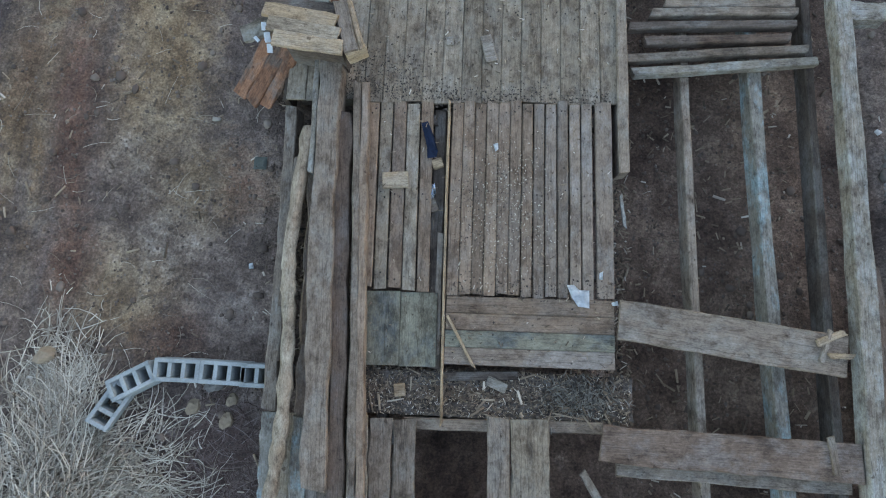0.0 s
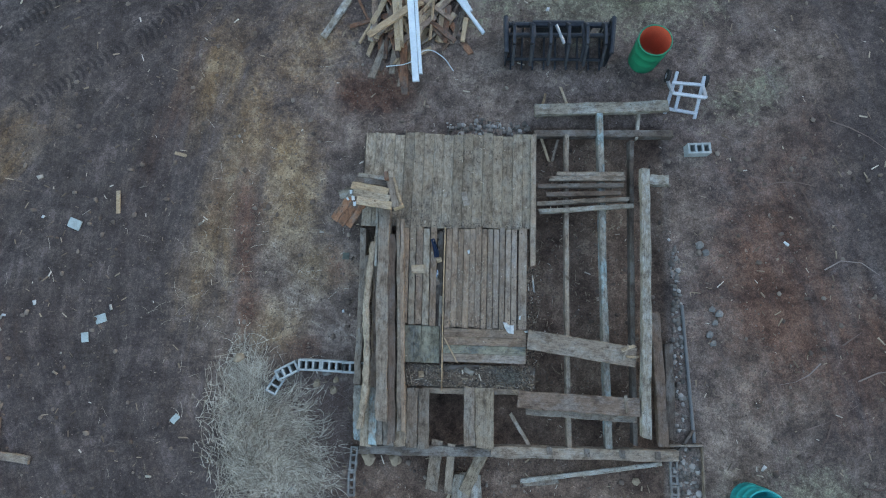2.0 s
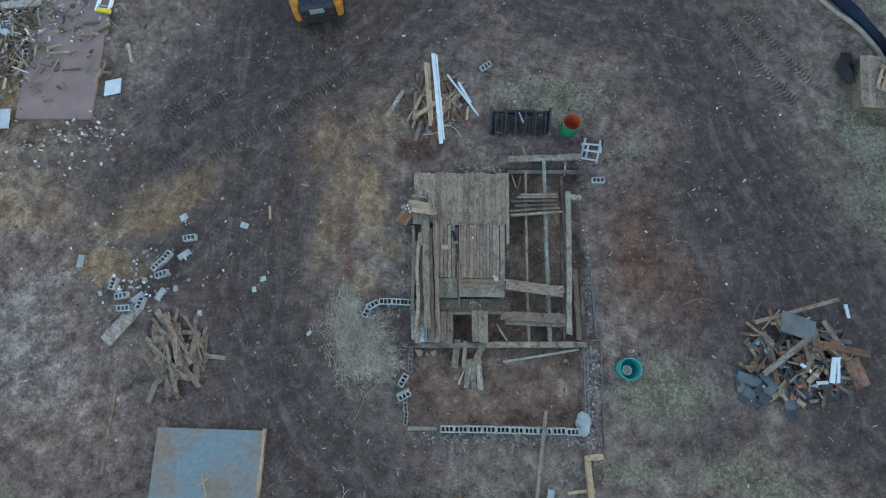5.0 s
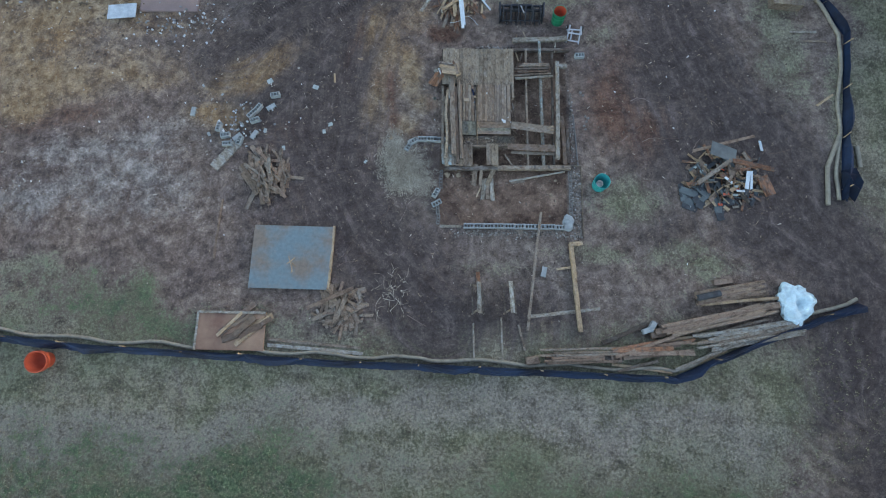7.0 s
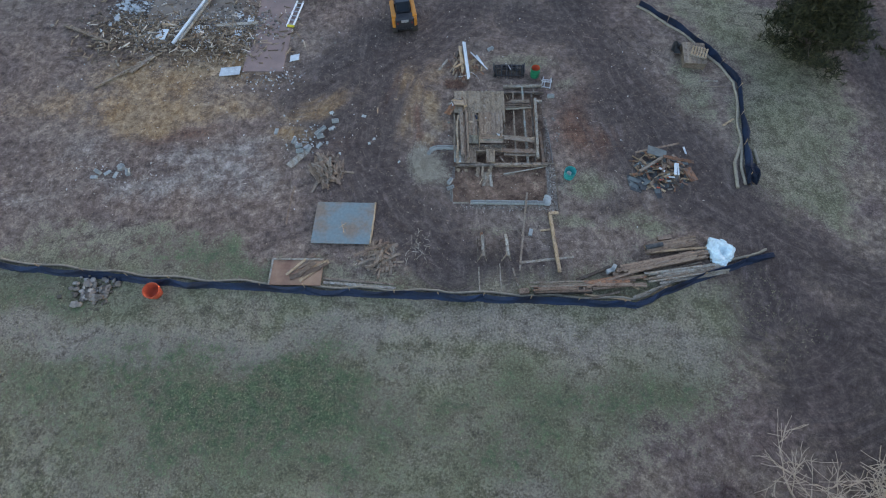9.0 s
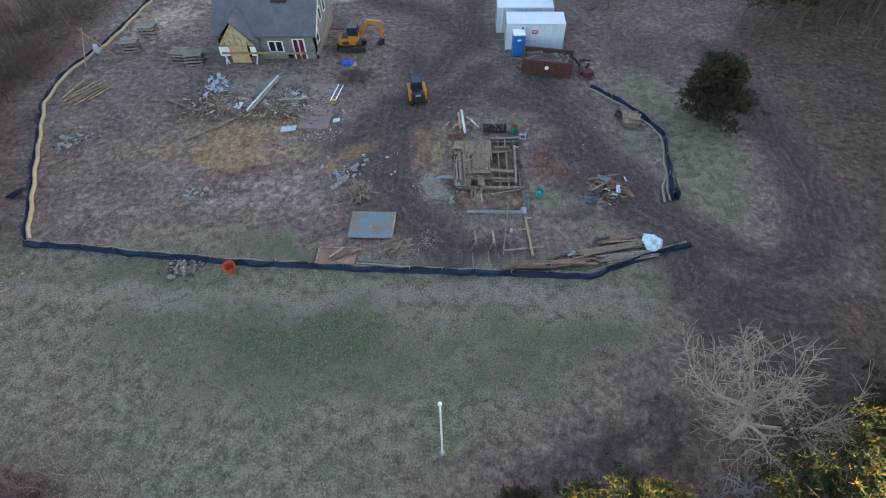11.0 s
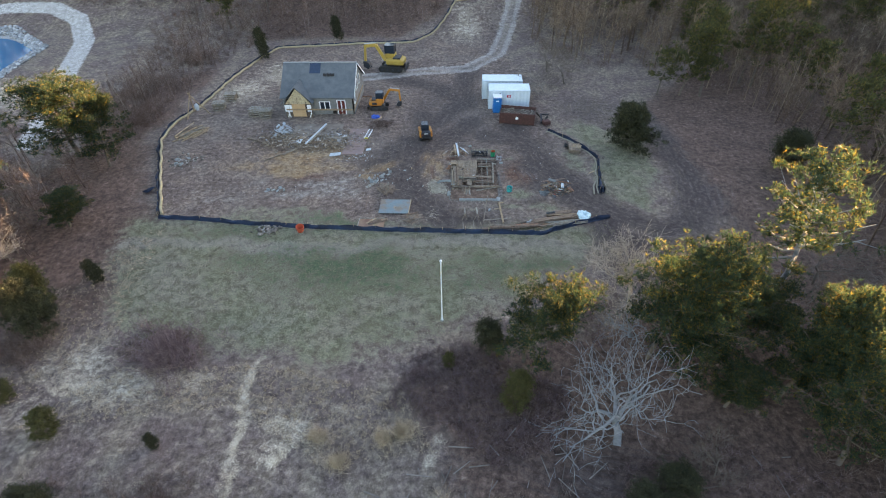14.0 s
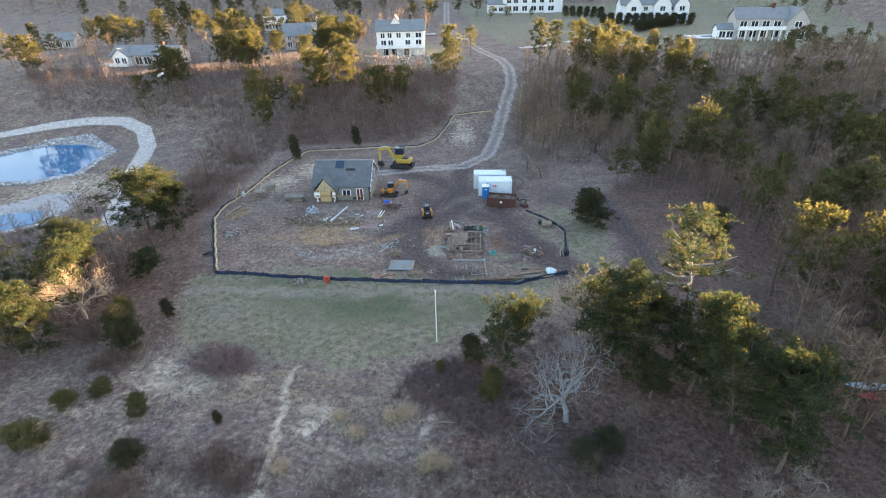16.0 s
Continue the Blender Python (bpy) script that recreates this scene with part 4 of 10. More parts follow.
for lab, a, b_, w, t, z, mt, nm in (
        ("broad stained plank lying slantwise over joists", (1.245, 0.245), (2.95, 0.025), 0.31, 0.035, 0.36, W_GREY, "loose_plank"),
        ("broad brown plank lying over joists", (1.10, -0.69), (3.0, -0.745), 0.27, 0.035, 0.35, W_BROWN, "loose_plank"),
        ("narrow grey plank under a broad brown one", (1.24, -0.885), (2.98, -0.93), 0.12, 0.035, 0.24, W_GREY, "loose_plank"),
        ("thin wood strip across a brown plank", (2.77, -0.56), (2.80, -0.83), 0.05, 0.02, 0.386, W_GREY, "wood_strip"),
        ("broken stick leaning into a pit", (1.0, -0.95), (1.3, -1.42), 0.06, 0.03, 0.16, W_GREY, "stick"),
        ("pale wood splinter on a plank", (2.72, 0.12), (2.93, 0.21), 0.05, 0.02, 0.40, W_TAN, "splinter"),
        ("grey wood splinter on a plank", (2.74, -0.02), (2.83, 0.22), 0.035, 0.02, 0.398, W_GREY, "splinter"),
        ("tan wood splinter on a plank", (2.80, 0.03), (2.98, 0.03), 0.04, 0.02, 0.398, W_TAN, "splinter")):
    tagged(board(None, nm, a, b_, w, t, z, mt, kind_of(nm) % 5, n=9), lab, "board", "loose boards")
stack = thing("stacked_posts", pose(0, 0, 0), "six grey posts stacked across floor joists", "timber stack")
for i, (a, b_, mt) in enumerate((((1.72, 3.04), (2.84, 3.06), W_GREY), ((1.60, 2.955), (2.86, 2.985), W_GREY), ((1.40, 2.82), (2.84, 2.865), W_DARK), ((1.54, 2.68), (2.78, 2.73), W_BROWN), ((1.38, 2.51), (2.92, 2.63), W_GREY), ((1.42, 2.38), (2.99, 2.52), W_PALE))):
    board(stack, "post", a, b_, 0.075, 0.075, 0.235, mt, i)
north = thing("trestle_beam", pose(0, 0, 0), "pale squared beam resting on two short sleepers", "timber")
board(north, "beam", (1.35, 4.24), (3.66, 4.35), 0.19, 0.12, 0.10, W_PALE, 2, n=10)
board(north, "sleeper", (2.50, 4.22), (2.52, 3.55), 0.05, 0.08, 0.12, W_PALE, 3)
board(north, "sleeper", (3.18, 4.22), (3.13, 3.75), 0.05, 0.08, 0.05, W_PALE, 4)
for (a, b_) in (((1.50, 4.38), (1.56, 4.62)), ((1.95, 4.4), (1.83, 4.75)), ((1.45, 3.9), (1.62, 3.35)), ((1.78, 3.75), (1.68, 3.35)), ((1.55, 3.86), (1.78, 3.80))):
    tagged(board(None, "splintered_wood", a, b_, 0.045, 0.02, 0.02, R.choice((W_TAN, W_GREY)), 3), "thin broken slat on trodden earth", "wood scrap", "wood scraps")

# broken crate heaped on the deck's corner
crate = thing("broken_crate", pose(0, 0, 0), "heap of broken tan and brown crate boards", "crate")
for i, (a, b_, w, mt) in enumerate((((-1.70, 2.655), (-1.09, 2.545), 0.125, W_TAN), ((-1.655, 2.53), (-1.06, 2.43), 0.125, W_DECK), ((-1.60, 2.40), (-1.02, 2.315), 0.135, W_TAN))):
    board(crate, "lid_board", a, b_, w, 0.028, 0.69, mt, i, wob=0.6)
board(crate, "angle_board", (-1.09, 2.79), (-0.955, 2.30), 0.115, 0.03, 0.665, W_GREY, 2, wob=0.5)
board(crate, "angle_board", (-1.02, 2.80), (-0.868, 2.325), 0.045, 0.12, 0.56, W_TAN, 5, wob=0.5)
board(crate, "end_board", (-1.0, 2.285), (-0.84, 2.36), 0.05, 0.13, 0.54, W_TAN, 1, wob=0.5)
for i, (a, b_) in enumerate((((-2.12, 2.20), (-1.70, 2.66)), ((-2.00, 2.125), (-1.60, 2.575)), ((-1.87, 2.09), (-1.52, 2.50)))):
    board(crate, "rotten_board", a, b_, 0.145, 0.03, 0.07 + 0.01 * i, W_RED, 3 + i, 0.40, wob=1.6)
board(crate, "flap_board", (-1.93, 2.52), (-1.60, 2.60), 0.15, 0.03, 0.52, W_PALE, 4, 0.60, roll=12)
board(crate, "back_board", (-1.66, 2.76), (-1.12, 2.70), 0.10, 0.03, 0.62, W_DARK, 5)
board(crate, "back_board", (-1.62, 2.86), (-1.18, 2.80), 0.07, 0.03, 0.60, W_PALE, 6)
board(crate, "end_post", (-1.15, 2.88), (-1.12, 2.74), 0.07, 0.06, 0.68, W_RED, 6)
board(crate, "base_board", (-1.50, 2.56), (-1.02, 2.48), 0.36, 0.30, 0.33, W_DARK, 7, wob=0.4)
SCRAP_GREY = mottled("pale_fibre_board", (0.34, 0.40, 0.40), (0.24, 0.28, 0.28), 6, 0.8)
SCRAP_WHITE = plain("torn_white_plastic", (0.62, 0.68, 0.72), 0.45)
for (x, y, s, rz) in ((-1.66, 2.36, 0.045, 12), (-1.69, 2.46, 0.05, 16), (-1.73, 2.56, 0.04, 10), (-1.78, 2.44, 0.03, 60)):
    part("plastic_scrap", box_bm(s, s * 1.6, 0.012, 0.003), SCRAP_WHITE, crate, "torn white plastic scrap", pose(x, y, 0.60, 30, 20, rz))

# masonry
block_wall("block_wall", [(-2.34, -0.315, 0.0, 0, 0), (-1.95, -0.32, 0.0, -1, 0), (-1.60, -0.33, 0.0, 0, 0)], "short row of grey hollow concrete blocks")
block_thing(-2.72, -0.42, 0.0, 29, group="loose blocks")
block_thing(-2.93, -0.62, -0.03, 62, 14, 6, "tilted hollow concrete block half buried in straw")
rows_ = [(-0.42 + i * 0.398 + R.uniform(-.004, .004), -3.93 + R.uniform(-.012, .012), -0.02, R.uniform(-1.5, 1.5), 0) for i in range(10)]
block_wall("block_wall", rows_, "long straight row of grey hollow concrete blocks")
block_wall("block_wall", [(3.62 + R.uniform(-.012, .012), -1.76 - i * 0.398, -0.155, 90 + R.uniform(-2, 2), 0) for i in range(5)], "half-buried hollow concrete blocks beside a rubble strip", BLOCK_NARROW)
block_wall("block_wall", [(-1.54, -1.80, -0.155, 88, 0), (-1.55, -2.19, -0.16, 92, 0), (-1.66, -3.30, -0.06, 95, 6), (-1.62, -3.68, -0.10, 86, 0)], "broken row of hollow concrete blocks with a gap", BLOCK_NARROW)
block_thing(-1.74, -2.62, 0.0, 62, 0, 8, "displaced hollow concrete block by a broken wall")
block_thing(-1.72, -2.98, 0.0, 30, 25, 0, "toppled hollow concrete block by a broken wall")
block_thing(4.17, 3.59, 0.0, 3)
block_thing(0.63, 7.5, 0.02, 35, 12, 0)
block_thing(2.40, -5.67, 0.0, 78, 90, 0, "pale blue-grey concrete block lying on its face")
bm = bmesh.new()
for i in range(5):
    bmesh.ops.create_icosphere(bm, subdivisions=2, radius=0.16, matrix=pose(3.50 + R.uniform(-.07, .07), -3.55 - i * 0.09, 0.03, 0, 0, R.uniform(0, 90)) @ Matrix.Diagonal((1, 1.2, 0.7, 1)))
for v in bm.verts:
    v.co += Vector((R.uniform(-.02, .02), R.uniform(-.02, .02), R.uniform(-.02, .02)))
tagged(part("concrete_lump", bm, CONCRETE), "rough lump of grey poured concrete at a wall corner", "concrete lump")
tagged(board(None, "edging_board", (4.07, -1.35), (4.06, -4.35), 0.025, 0.10, -0.02, W_GREY, 1, n=10), "thin grey edging board along a rubble strip", "edging", "edging boards")
tagged(board(None, "edging_board", (3.55, -1.36), (4.07, -1.33), 0.025, 0.10, -0.02, W_GREY, 2), "thin grey edging board along a rubble strip", "edging", "edging boards")
bm = rod(bmesh.new(), (3.84, 0.9, 0.02), (3.96, -1.30, 0.02), 0.028, 0.028, 10)
tagged(part("grey_pipe", bm, plain("grey_pvc", (0.13, 0.13, 0.13), 0.6)), "long grey pipe lying beside a rubble strip", "pipe")
tagged(board(None, "weathered_board", (-1.55, -3.95), (-0.72, -3.95), 0.11, 0.04, 0.0, W_PALE, 3), "pale weathered board at the end of a block row", "board", "loose boards")

# planks tipped into the southern bay
ramp = thing("tipped_planks", pose(0, 0, 0), "grey floor planks tipped down into an earth bay", "planks")
for i, (a, b_, w, mt, z, z2) in enumerate((((-0.16, -1.40), (-0.24, -2.22), 0.19, W_GREY, 0.20, -0.02), ((0.07, -1.45), (0.03, -2.26), 0.12, W_GREY, 0.20, -0.02), ((0.62, -1.42), (0.29, -2.22), 0.19, W_DECK, 0.22, 0.04),
                                       ((0.20, -1.95), (0.13, -2.80), 0.17, W_PALE, 0.04, -0.04), ((0.30, -1.92), (0.33, -2.78), 0.15, W_GREY, 0.03, -0.04), ((0.46, -1.95), (0.54, -2.84), 0.17, W_PALE, 0.03, -0.04),
                                       ((0.06, -2.28), (-0.12, -2.7), 0.05, W_TAN, -0.04, -0.04))):
    board(ramp, "plank", a, b_, w, 0.03, z, mt, i, z2)
tagged(board(None, "stick", (1.20, -2.02), (3.40, -1.62), 0.07, 0.04, -0.03, W_PALE, 2, 0.10, n=10), "long pale stick lying in an earth bay", "stick", "loose sticks")
tagged(board(None, "stick", (1.25, -2.06), (1.80, -1.99), 0.10, 0.04, -0.05, W_GREY, 3), "short grey board in an earth bay", "board", "loose sticks")
tagged(board(None, "stick", (3.62, -1.55), (3.95, -1.1), 0.05, 0.03, 0.02, W_DARK, 3), "dark stick leaning at a corner", "stick", "loose sticks")

# small litter on the floor panels
for lab, cat, nm, (x, y, z), (sx, sy, sz), rz, mt in (
        ("small tan offcut block on wooden slats", "wood scrap", "wood_offcut", (-0.58, 1.33, 0.335), (0.22, 0.14, 0.03), 4, W_TAN),
        ("grey wooden offcut lying on deck planks", "wood scrap", "wood_offcut", (0.17, 2.55, 0.334), (0.10, 0.25, 0.025), 14, W_GREY),
        ("pale square chip on deck planks", "wood scrap", "wood_chip", (-0.17, 2.62, 0.334), (0.06, 0.08, 0.01), 5, W_PALE),
        ("small wooden cube beside a dark cloth", "wood scrap", "wood_offcut", (-0.235, 1.50, 0.27), (0.09, 0.08, 0.06), 20, W_TAN),
        ("grey wood chip in a gap between panels", "wood scrap", "wood_offcut", (-0.26, 1.14, 0.27), (0.07, 0.12, 0.03), 24, W_GREY),
        ("grey-blue wood block on littered boards", "wood scrap", "wood_offcut", (0.31, -0.305, 0.245), (0.17, 0.08, 0.03), -22, W_PALE),
        ("tan wood block on littered boards", "wood scrap", "wood_offcut", (-0.46, -0.38, 0.245), (0.09, 0.10, 0.04), 8, W_TAN),
        ("long dark board piece on littered boards", "wood scrap", "wood_offcut", (0.17, -0.245, 0.243), (0.62, 0.07, 0.02), 3, W_DARK)):
    ob = part(nm, box_bm(sx, sy, sz, min(0.006, sz * 0.3)), mt)
    ob.matrix_world = pose(x, y, z, 0, 0, rz)
    tagged(ob, lab, cat, "wood scraps")
tagged(board(None, "thin_stick", (-0.10, 0.22), (0.12, -0.17), 0.022, 0.018, 0.36, W_TAN, 1), "thin tan stick lying on a board", "stick", "loose sticks")
tagged(board(None, "thin_stick", (1.33, 1.30), (1.36, 1.02), 0.028, 0.015, 0.20, W_PALE, 1), "thin pale stick lying on littered ground", "stick", "loose sticks")


def rag(name, pts, z, material, label, category, thick=0.012, seed=1):
    """A crumpled flat scrap with an uneven outline."""
    rg = random.Random(seed)
    bm = bmesh.new()
    cx, cy = sum(p[0] for p in pts) / len(pts), sum(p[1] for p in pts) / len(pts)
    ring = [bm.verts.new((x, y, z + rg.uniform(0, thick))) for x, y in pts]
    mid = [bm.verts.new((cx + (x - cx) * 0.5, cy + (y - cy) * 0.5, z + thick * rg.uniform(0.8, 2.6))) for x, y in pts]
    c = bm.verts.new((cx, cy, z + thick * 1.2))
    n = len(pts)
    for i in range(n):
        k = (i + 1) % n
        bm.faces.new((ring[i], ring[k], mid[k], mid[i]))
        bm.faces.new((mid[i], mid[k], c))
    bmesh.ops.solidify(bm, geom=bm.faces[:], thickness=0.004)
    return tagged(part(name, bm, material), label, category)


rag("dark_cloth", [(-0.385, 1.84), (-0.33, 1.86), (-0.27, 1.72), (-0.235, 1.60), (-0.245, 1.54), (-0.32, 1.53), (-0.33, 1.64)], 0.335, plain("navy_cloth", (0.02, 0.035, 0.075), 0.95), "dark navy cloth scrap in a floor gap", "cloth", 0.02, 2)
rag("foil_scrap", [(-0.29, 1.30), (-0.25, 1.33), (-0.235, 1.24), (-0.27, 1.18), (-0.295, 1.22)], 0.30, mottled("crumpled_foil", (0.75, 0.82, 0.9), (0.4, 0.5, 0.6), 30, 0.25, 0.8), "shiny crumpled foil scrap in a floor gap", "litter", 0.02, 3)
rag("torn_paper", [(0.84, 0.50), (0.90, 0.50), (0.94, 0.46), (1.02, 0.46), (1.02, 0.32), (0.93, 0.33), (0.88, 0.40)], 0.365, mottled("printed_paper", (0.72, 0.75, 0.76), (0.45, 0.5, 0.55), 22, 0.8), "crumpled torn white paper on slats", "litter", 0.014, 4)
rag("white_scrap", [(1.19, 0.37), (1.24, 0.385), (1.245, 0.35), (1.20, 0.345)], 0.36, SCRAP_WHITE, "small white plastic scrap on a plank end", "litter", 0.012, 5)
rag("white_scrap", [(1.10, 0.60), (1.13, 0.62), (1.125, 0.55), (1.10, 0.555)], 0.362, SCRAP_WHITE, "small white scrap on slats", "litter", 0.01, 6)
rag("white_scrap", [(0.23, 1.66), (0.27, 1.68), (0.275, 1.62), (0.25, 1.60)], 0.362, SCRAP_WHITE, "small white scrap on slats", "litter", 0.01, 7)
rag("blue_scrap", [(-1.90, 0.62), (-1.86, 0.63), (-1.85, 0.58), (-1.89, 0.575)], 0.01, SCRAP_WHITE, "small pale blue scrap on bare earth", "litter", 0.01, 8)
rag("square_tile", [(-1.95, 1.62), (-1.83, 1.62), (-1.83, 1.50), (-1.95, 1.50)], 0.01, plain("green_grey_slate", (0.15, 0.17, 0.15), 0.8), "small square grey-green tile on bare earth", "tile", 0.006, 9)


for i, (x, y, sx, sy, rz) in enumerate(((-6.17, 0.32, 0.20, 0.15, 20), (-6.4, -0.01, 0.13, 0.17, 8), (-8.01, -0.76, 0.13, 0.18, 5), (-4.62, -1.3, 0.16, 0.10, 50), (-7.89, -2.39, 0.24, 0.06, 50), (-6.12, 2.42, 0.08, 0.42, 4), (-5.09, 3.36, 0.24, 0.06, -14), (-8.84, 2.23, 0.24, 0.2, 30), (-6.9, 2.0, 0.26, 0.18, -20))):
    ob = part("flat_scrap", box_bm(sx, sy, 0.018, 0.004), W_TAN if i in (5, 6) else SCRAP_GREY)
    ob.matrix_world = pose(x, y, ground_z(x, y) + 0.004, 4, -3, rz)
    tagged(ob, "pale wooden sliver on trodden earth" if i in (5, 6) else "pale flat scrap of board on trodden earth", "scrap", "flat scraps")


# ---- things about the site ----
R = random.Random(23)
BLACK_STEEL = mottled("worn_black_steel", (0.018, 0.022, 0.03), (0.045, 0.05, 0.06), 8, 0.5, 0.4, 0.1)
RUBBER = mottled("black_rubber", (0.018, 0.018, 0.02), (0.04, 0.038, 0.036), 6, 0.85)
ALU = mottled("dull_aluminium", (0.42, 0.46, 0.50), (0.30, 0.33, 0.37), 6, 0.45, 0.6, 0.05)
GLASS = plain("dark_tinted_glass", (0.02, 0.03, 0.045), 0.08)
WHITE_METAL = mottled("white_painted_metal", (0.50, 0.57, 0.62), (0.38, 0.44, 0.49), 2.5, 0.45, 0.0, 0.08)


def scatter_boards(parent, n, cx, cy, rx, ry, lens, widths, mats, rg, zmax=0.5, ang=None, thick=(0.02, 0.045), name="board"):
    """Boards thrown in a heap: higher towards its middle, each tilted a little."""
    for i in range(n):
        r, a = math.sqrt(rg.random()), rg.uniform(0, 6.283)
        x, y = cx + rx * r * math.cos(a), cy + ry * r * math.sin(a)
        ln, th = rg.uniform(*lens), rg.uniform(0, math.pi) if ang is None else rg.gauss(*ang)
        h = zmax * (1 - r) * rg.uniform(0.35, 1.0)
        k = rg.uniform(0.0, 0.5) * h
        dx, dy = math.cos(th) * ln / 2, math.sin(th) * ln / 2
        mt = rg.choice(mats)
        board(parent, name, (x - dx, y - dy), (x + dx, y + dy), rg.choice(widths), rg.uniform(*thick), ground_z(x, y) + h + 0.005, mt, i % 6, ground_z(x, y) + max(0.0, h - k) + 0.005, roll=rg.uniform(-14, 14) * (h > 0.1))


# pile of split boards and white metal strips north of the shed
heap = thing("scrap_heap", pose(0, 0, 0), "heap of broken tan boards, sticks and white metal strips", "scrap heap", "scrap heaps")
scatter_boards(heap, 70, -0.95, 6.1, 0.95, 0.9, (0.4, 1.1), (0.05, 0.08, 0.11), (W_TAN, W_RED, W_TAN, W_GREY, W_RUSSET), R, 0.35, (1.45, 0.6))
for a, b_, w, mt, z in (((-1.33, 7.5), (-1.12, 5.3), 0.11, W_TAN, 0.30), ((-1.23, 7.45), (-1.05, 5.35), 0.07, W_TAN, 0.32), ((-1.05, 5.6), (-0.97, 4.5), 0.14, W_RED, 0.18), ((-1.66, 5.5), (-0.85, 6.15), 0.13, W_TAN, 0.40),
                      ((-2.58, 5.68), (-2.05, 6.65), 0.14, W_PALE, 0.05), ((-1.62, 4.85), (-1.38, 5.6), 0.13, W_GREY, 0.08), ((-1.68, 5.6), (-1.58, 6.7), 0.10, W_PALE, 0.06), ((-0.3, 5.55), (-0.25, 6.3), 0.11, W_RED, 0.12),
                      ((0.03, 5.6), (0.08, 6.1), 0.09, W_TAN, 0.06), ((-0.55, 5.9), (-0.1, 5.55), 0.09, W_RED, 0.2), ((-1.45, 7.3), (-1.62, 6.0), 0.2, W_DARK, 0.10), ((-0.35, 7.1), (-0.9, 7.0), 0.12, W_RUSSET, 0.1)):
    board(heap, "board", a, b_, w, 0.035, z, mt, int(w * 100) % 5, z - 0.04)
for a, b_, w, z in (((-1.09, 7.75), (-0.76, 4.66), 0.12, 0.40), ((-0.98, 7.7), (-0.68, 4.8), 0.06, 0.41), ((-0.62, 7.15), (0.42, 5.75), 0.06, 0.14), ((-0.25, 6.9), (0.16, 6.2), 0.09, 0.12)):
    board(heap, "metal_strip", a, b_, w, 0.05, z, WHITE_METAL, 3, z - 0.06, label="long white painted metal strip", wob=0.3)
cu = bpy.data.curves.new("wire", "CURVE")
cu.dimensions, cu.bevel_depth = "3D", 0.008
sp = cu.splines.new("BEZIER")
pts = [(-1.35, 5.05, 0.15), (-0.9, 5.1, 0.22), (-0.62, 5.35, 0.2), (-0.35, 5.32, 0.06), (-0.12, 5.05, 0.02)]
sp.bezier_points.add(len(pts) - 1)
for bp, p in zip(sp.bezier_points, pts):
    bp.co, bp.handle_left_type, bp.handle_right_type = p, "AUTO", "AUTO"
cu.materials.append(WHITE_METAL)
wv = new("wire", cu)
wv.parent = heap

# skid-steer grapple bucket
grap = thing("grapple_bucket", pose(1.72, 5.47, 0), "black steel grapple bucket resting on grass", "grapple bucket")
bm = bmesh.new()
for s in (-1, 1):
    add_box(bm, pose(s * 0.90, 0.0, 0), 0.03, 0.62, 0.42, 0.01)
part("side_plate", bm, BLACK_STEEL, grap)
for y, z, t in ((0.28, 0.38, 0.10), (0.05, 0.44, 0.07), (-0.22, 0.10, 0.06), (0.26, 0.08, 0.08)):
    part("cross_bar", rod(bmesh.new(), (-0.90, y, z), (0.90, y, z), t / 2, t / 2, 8), BLACK_STEEL, grap)
for i in range(9):
    x = -0.8 + i * 0.2
    bm = bmesh.new()
    strut(bm, (x, 0.30, 0.06), (x, -0.38, 0.03), 0.028, 0.06)
    strut(bm, (x, 0.30, 0.06), (x, 0.30, 0.42), 0.028, 0.05)
    part("tine", bm, BLACK_STEEL, grap)
for x in (-0.45, 0.45):
    bm = strut(bmesh.new(), (x, 0.26, 0.42), (x, -0.05, 0.50), 0.10, 0.04)
    strut(bm, (x, -0.05, 0.50), (x, -0.32, 0.22), 0.08, 0.04)
    part("clamp_arm", bm, BLACK_STEEL, grap)
for i in range(6):
    x = -0.78 + i * 0.312
    bm = strut(bmesh.new(), (x, 0.27, 0.40), (x, 0.10, 0.60), 0.05, 0.09, 0.006)
    strut(bm, (x, 0.10, 0.60), (x, -0.20, 0.56), 0.05, 0.09, 0.006)
    strut(bm, (x, -0.20, 0.56), (x, -0.40, 0.22), 0.05, 0.07, 0.006)
    part("claw", bm, BLACK_STEEL, grap)
for s in (-1, 1):
    part("end_hoop", rod(rod(bmesh.new(), (s * 0.90, 0.34, 0.05), (s * 0.93, 0.30, 0.56), 0.045), (s * 0.93, 0.30, 0.56), (s * 0.90, -0.30, 0.46), 0.045), BLACK_STEEL, grap)
part("hitch_plate", box_bm(0.9, 0.05, 0.32, 0.01), BLACK_STEEL, grap, "", pose(0, 0.31, 0.12))
part("hydraulic_ram", rod(bmesh.new(), (-0.05, 0.2, 0.5), (0.1, -0.1, 0.42), 0.03), ALU, grap)


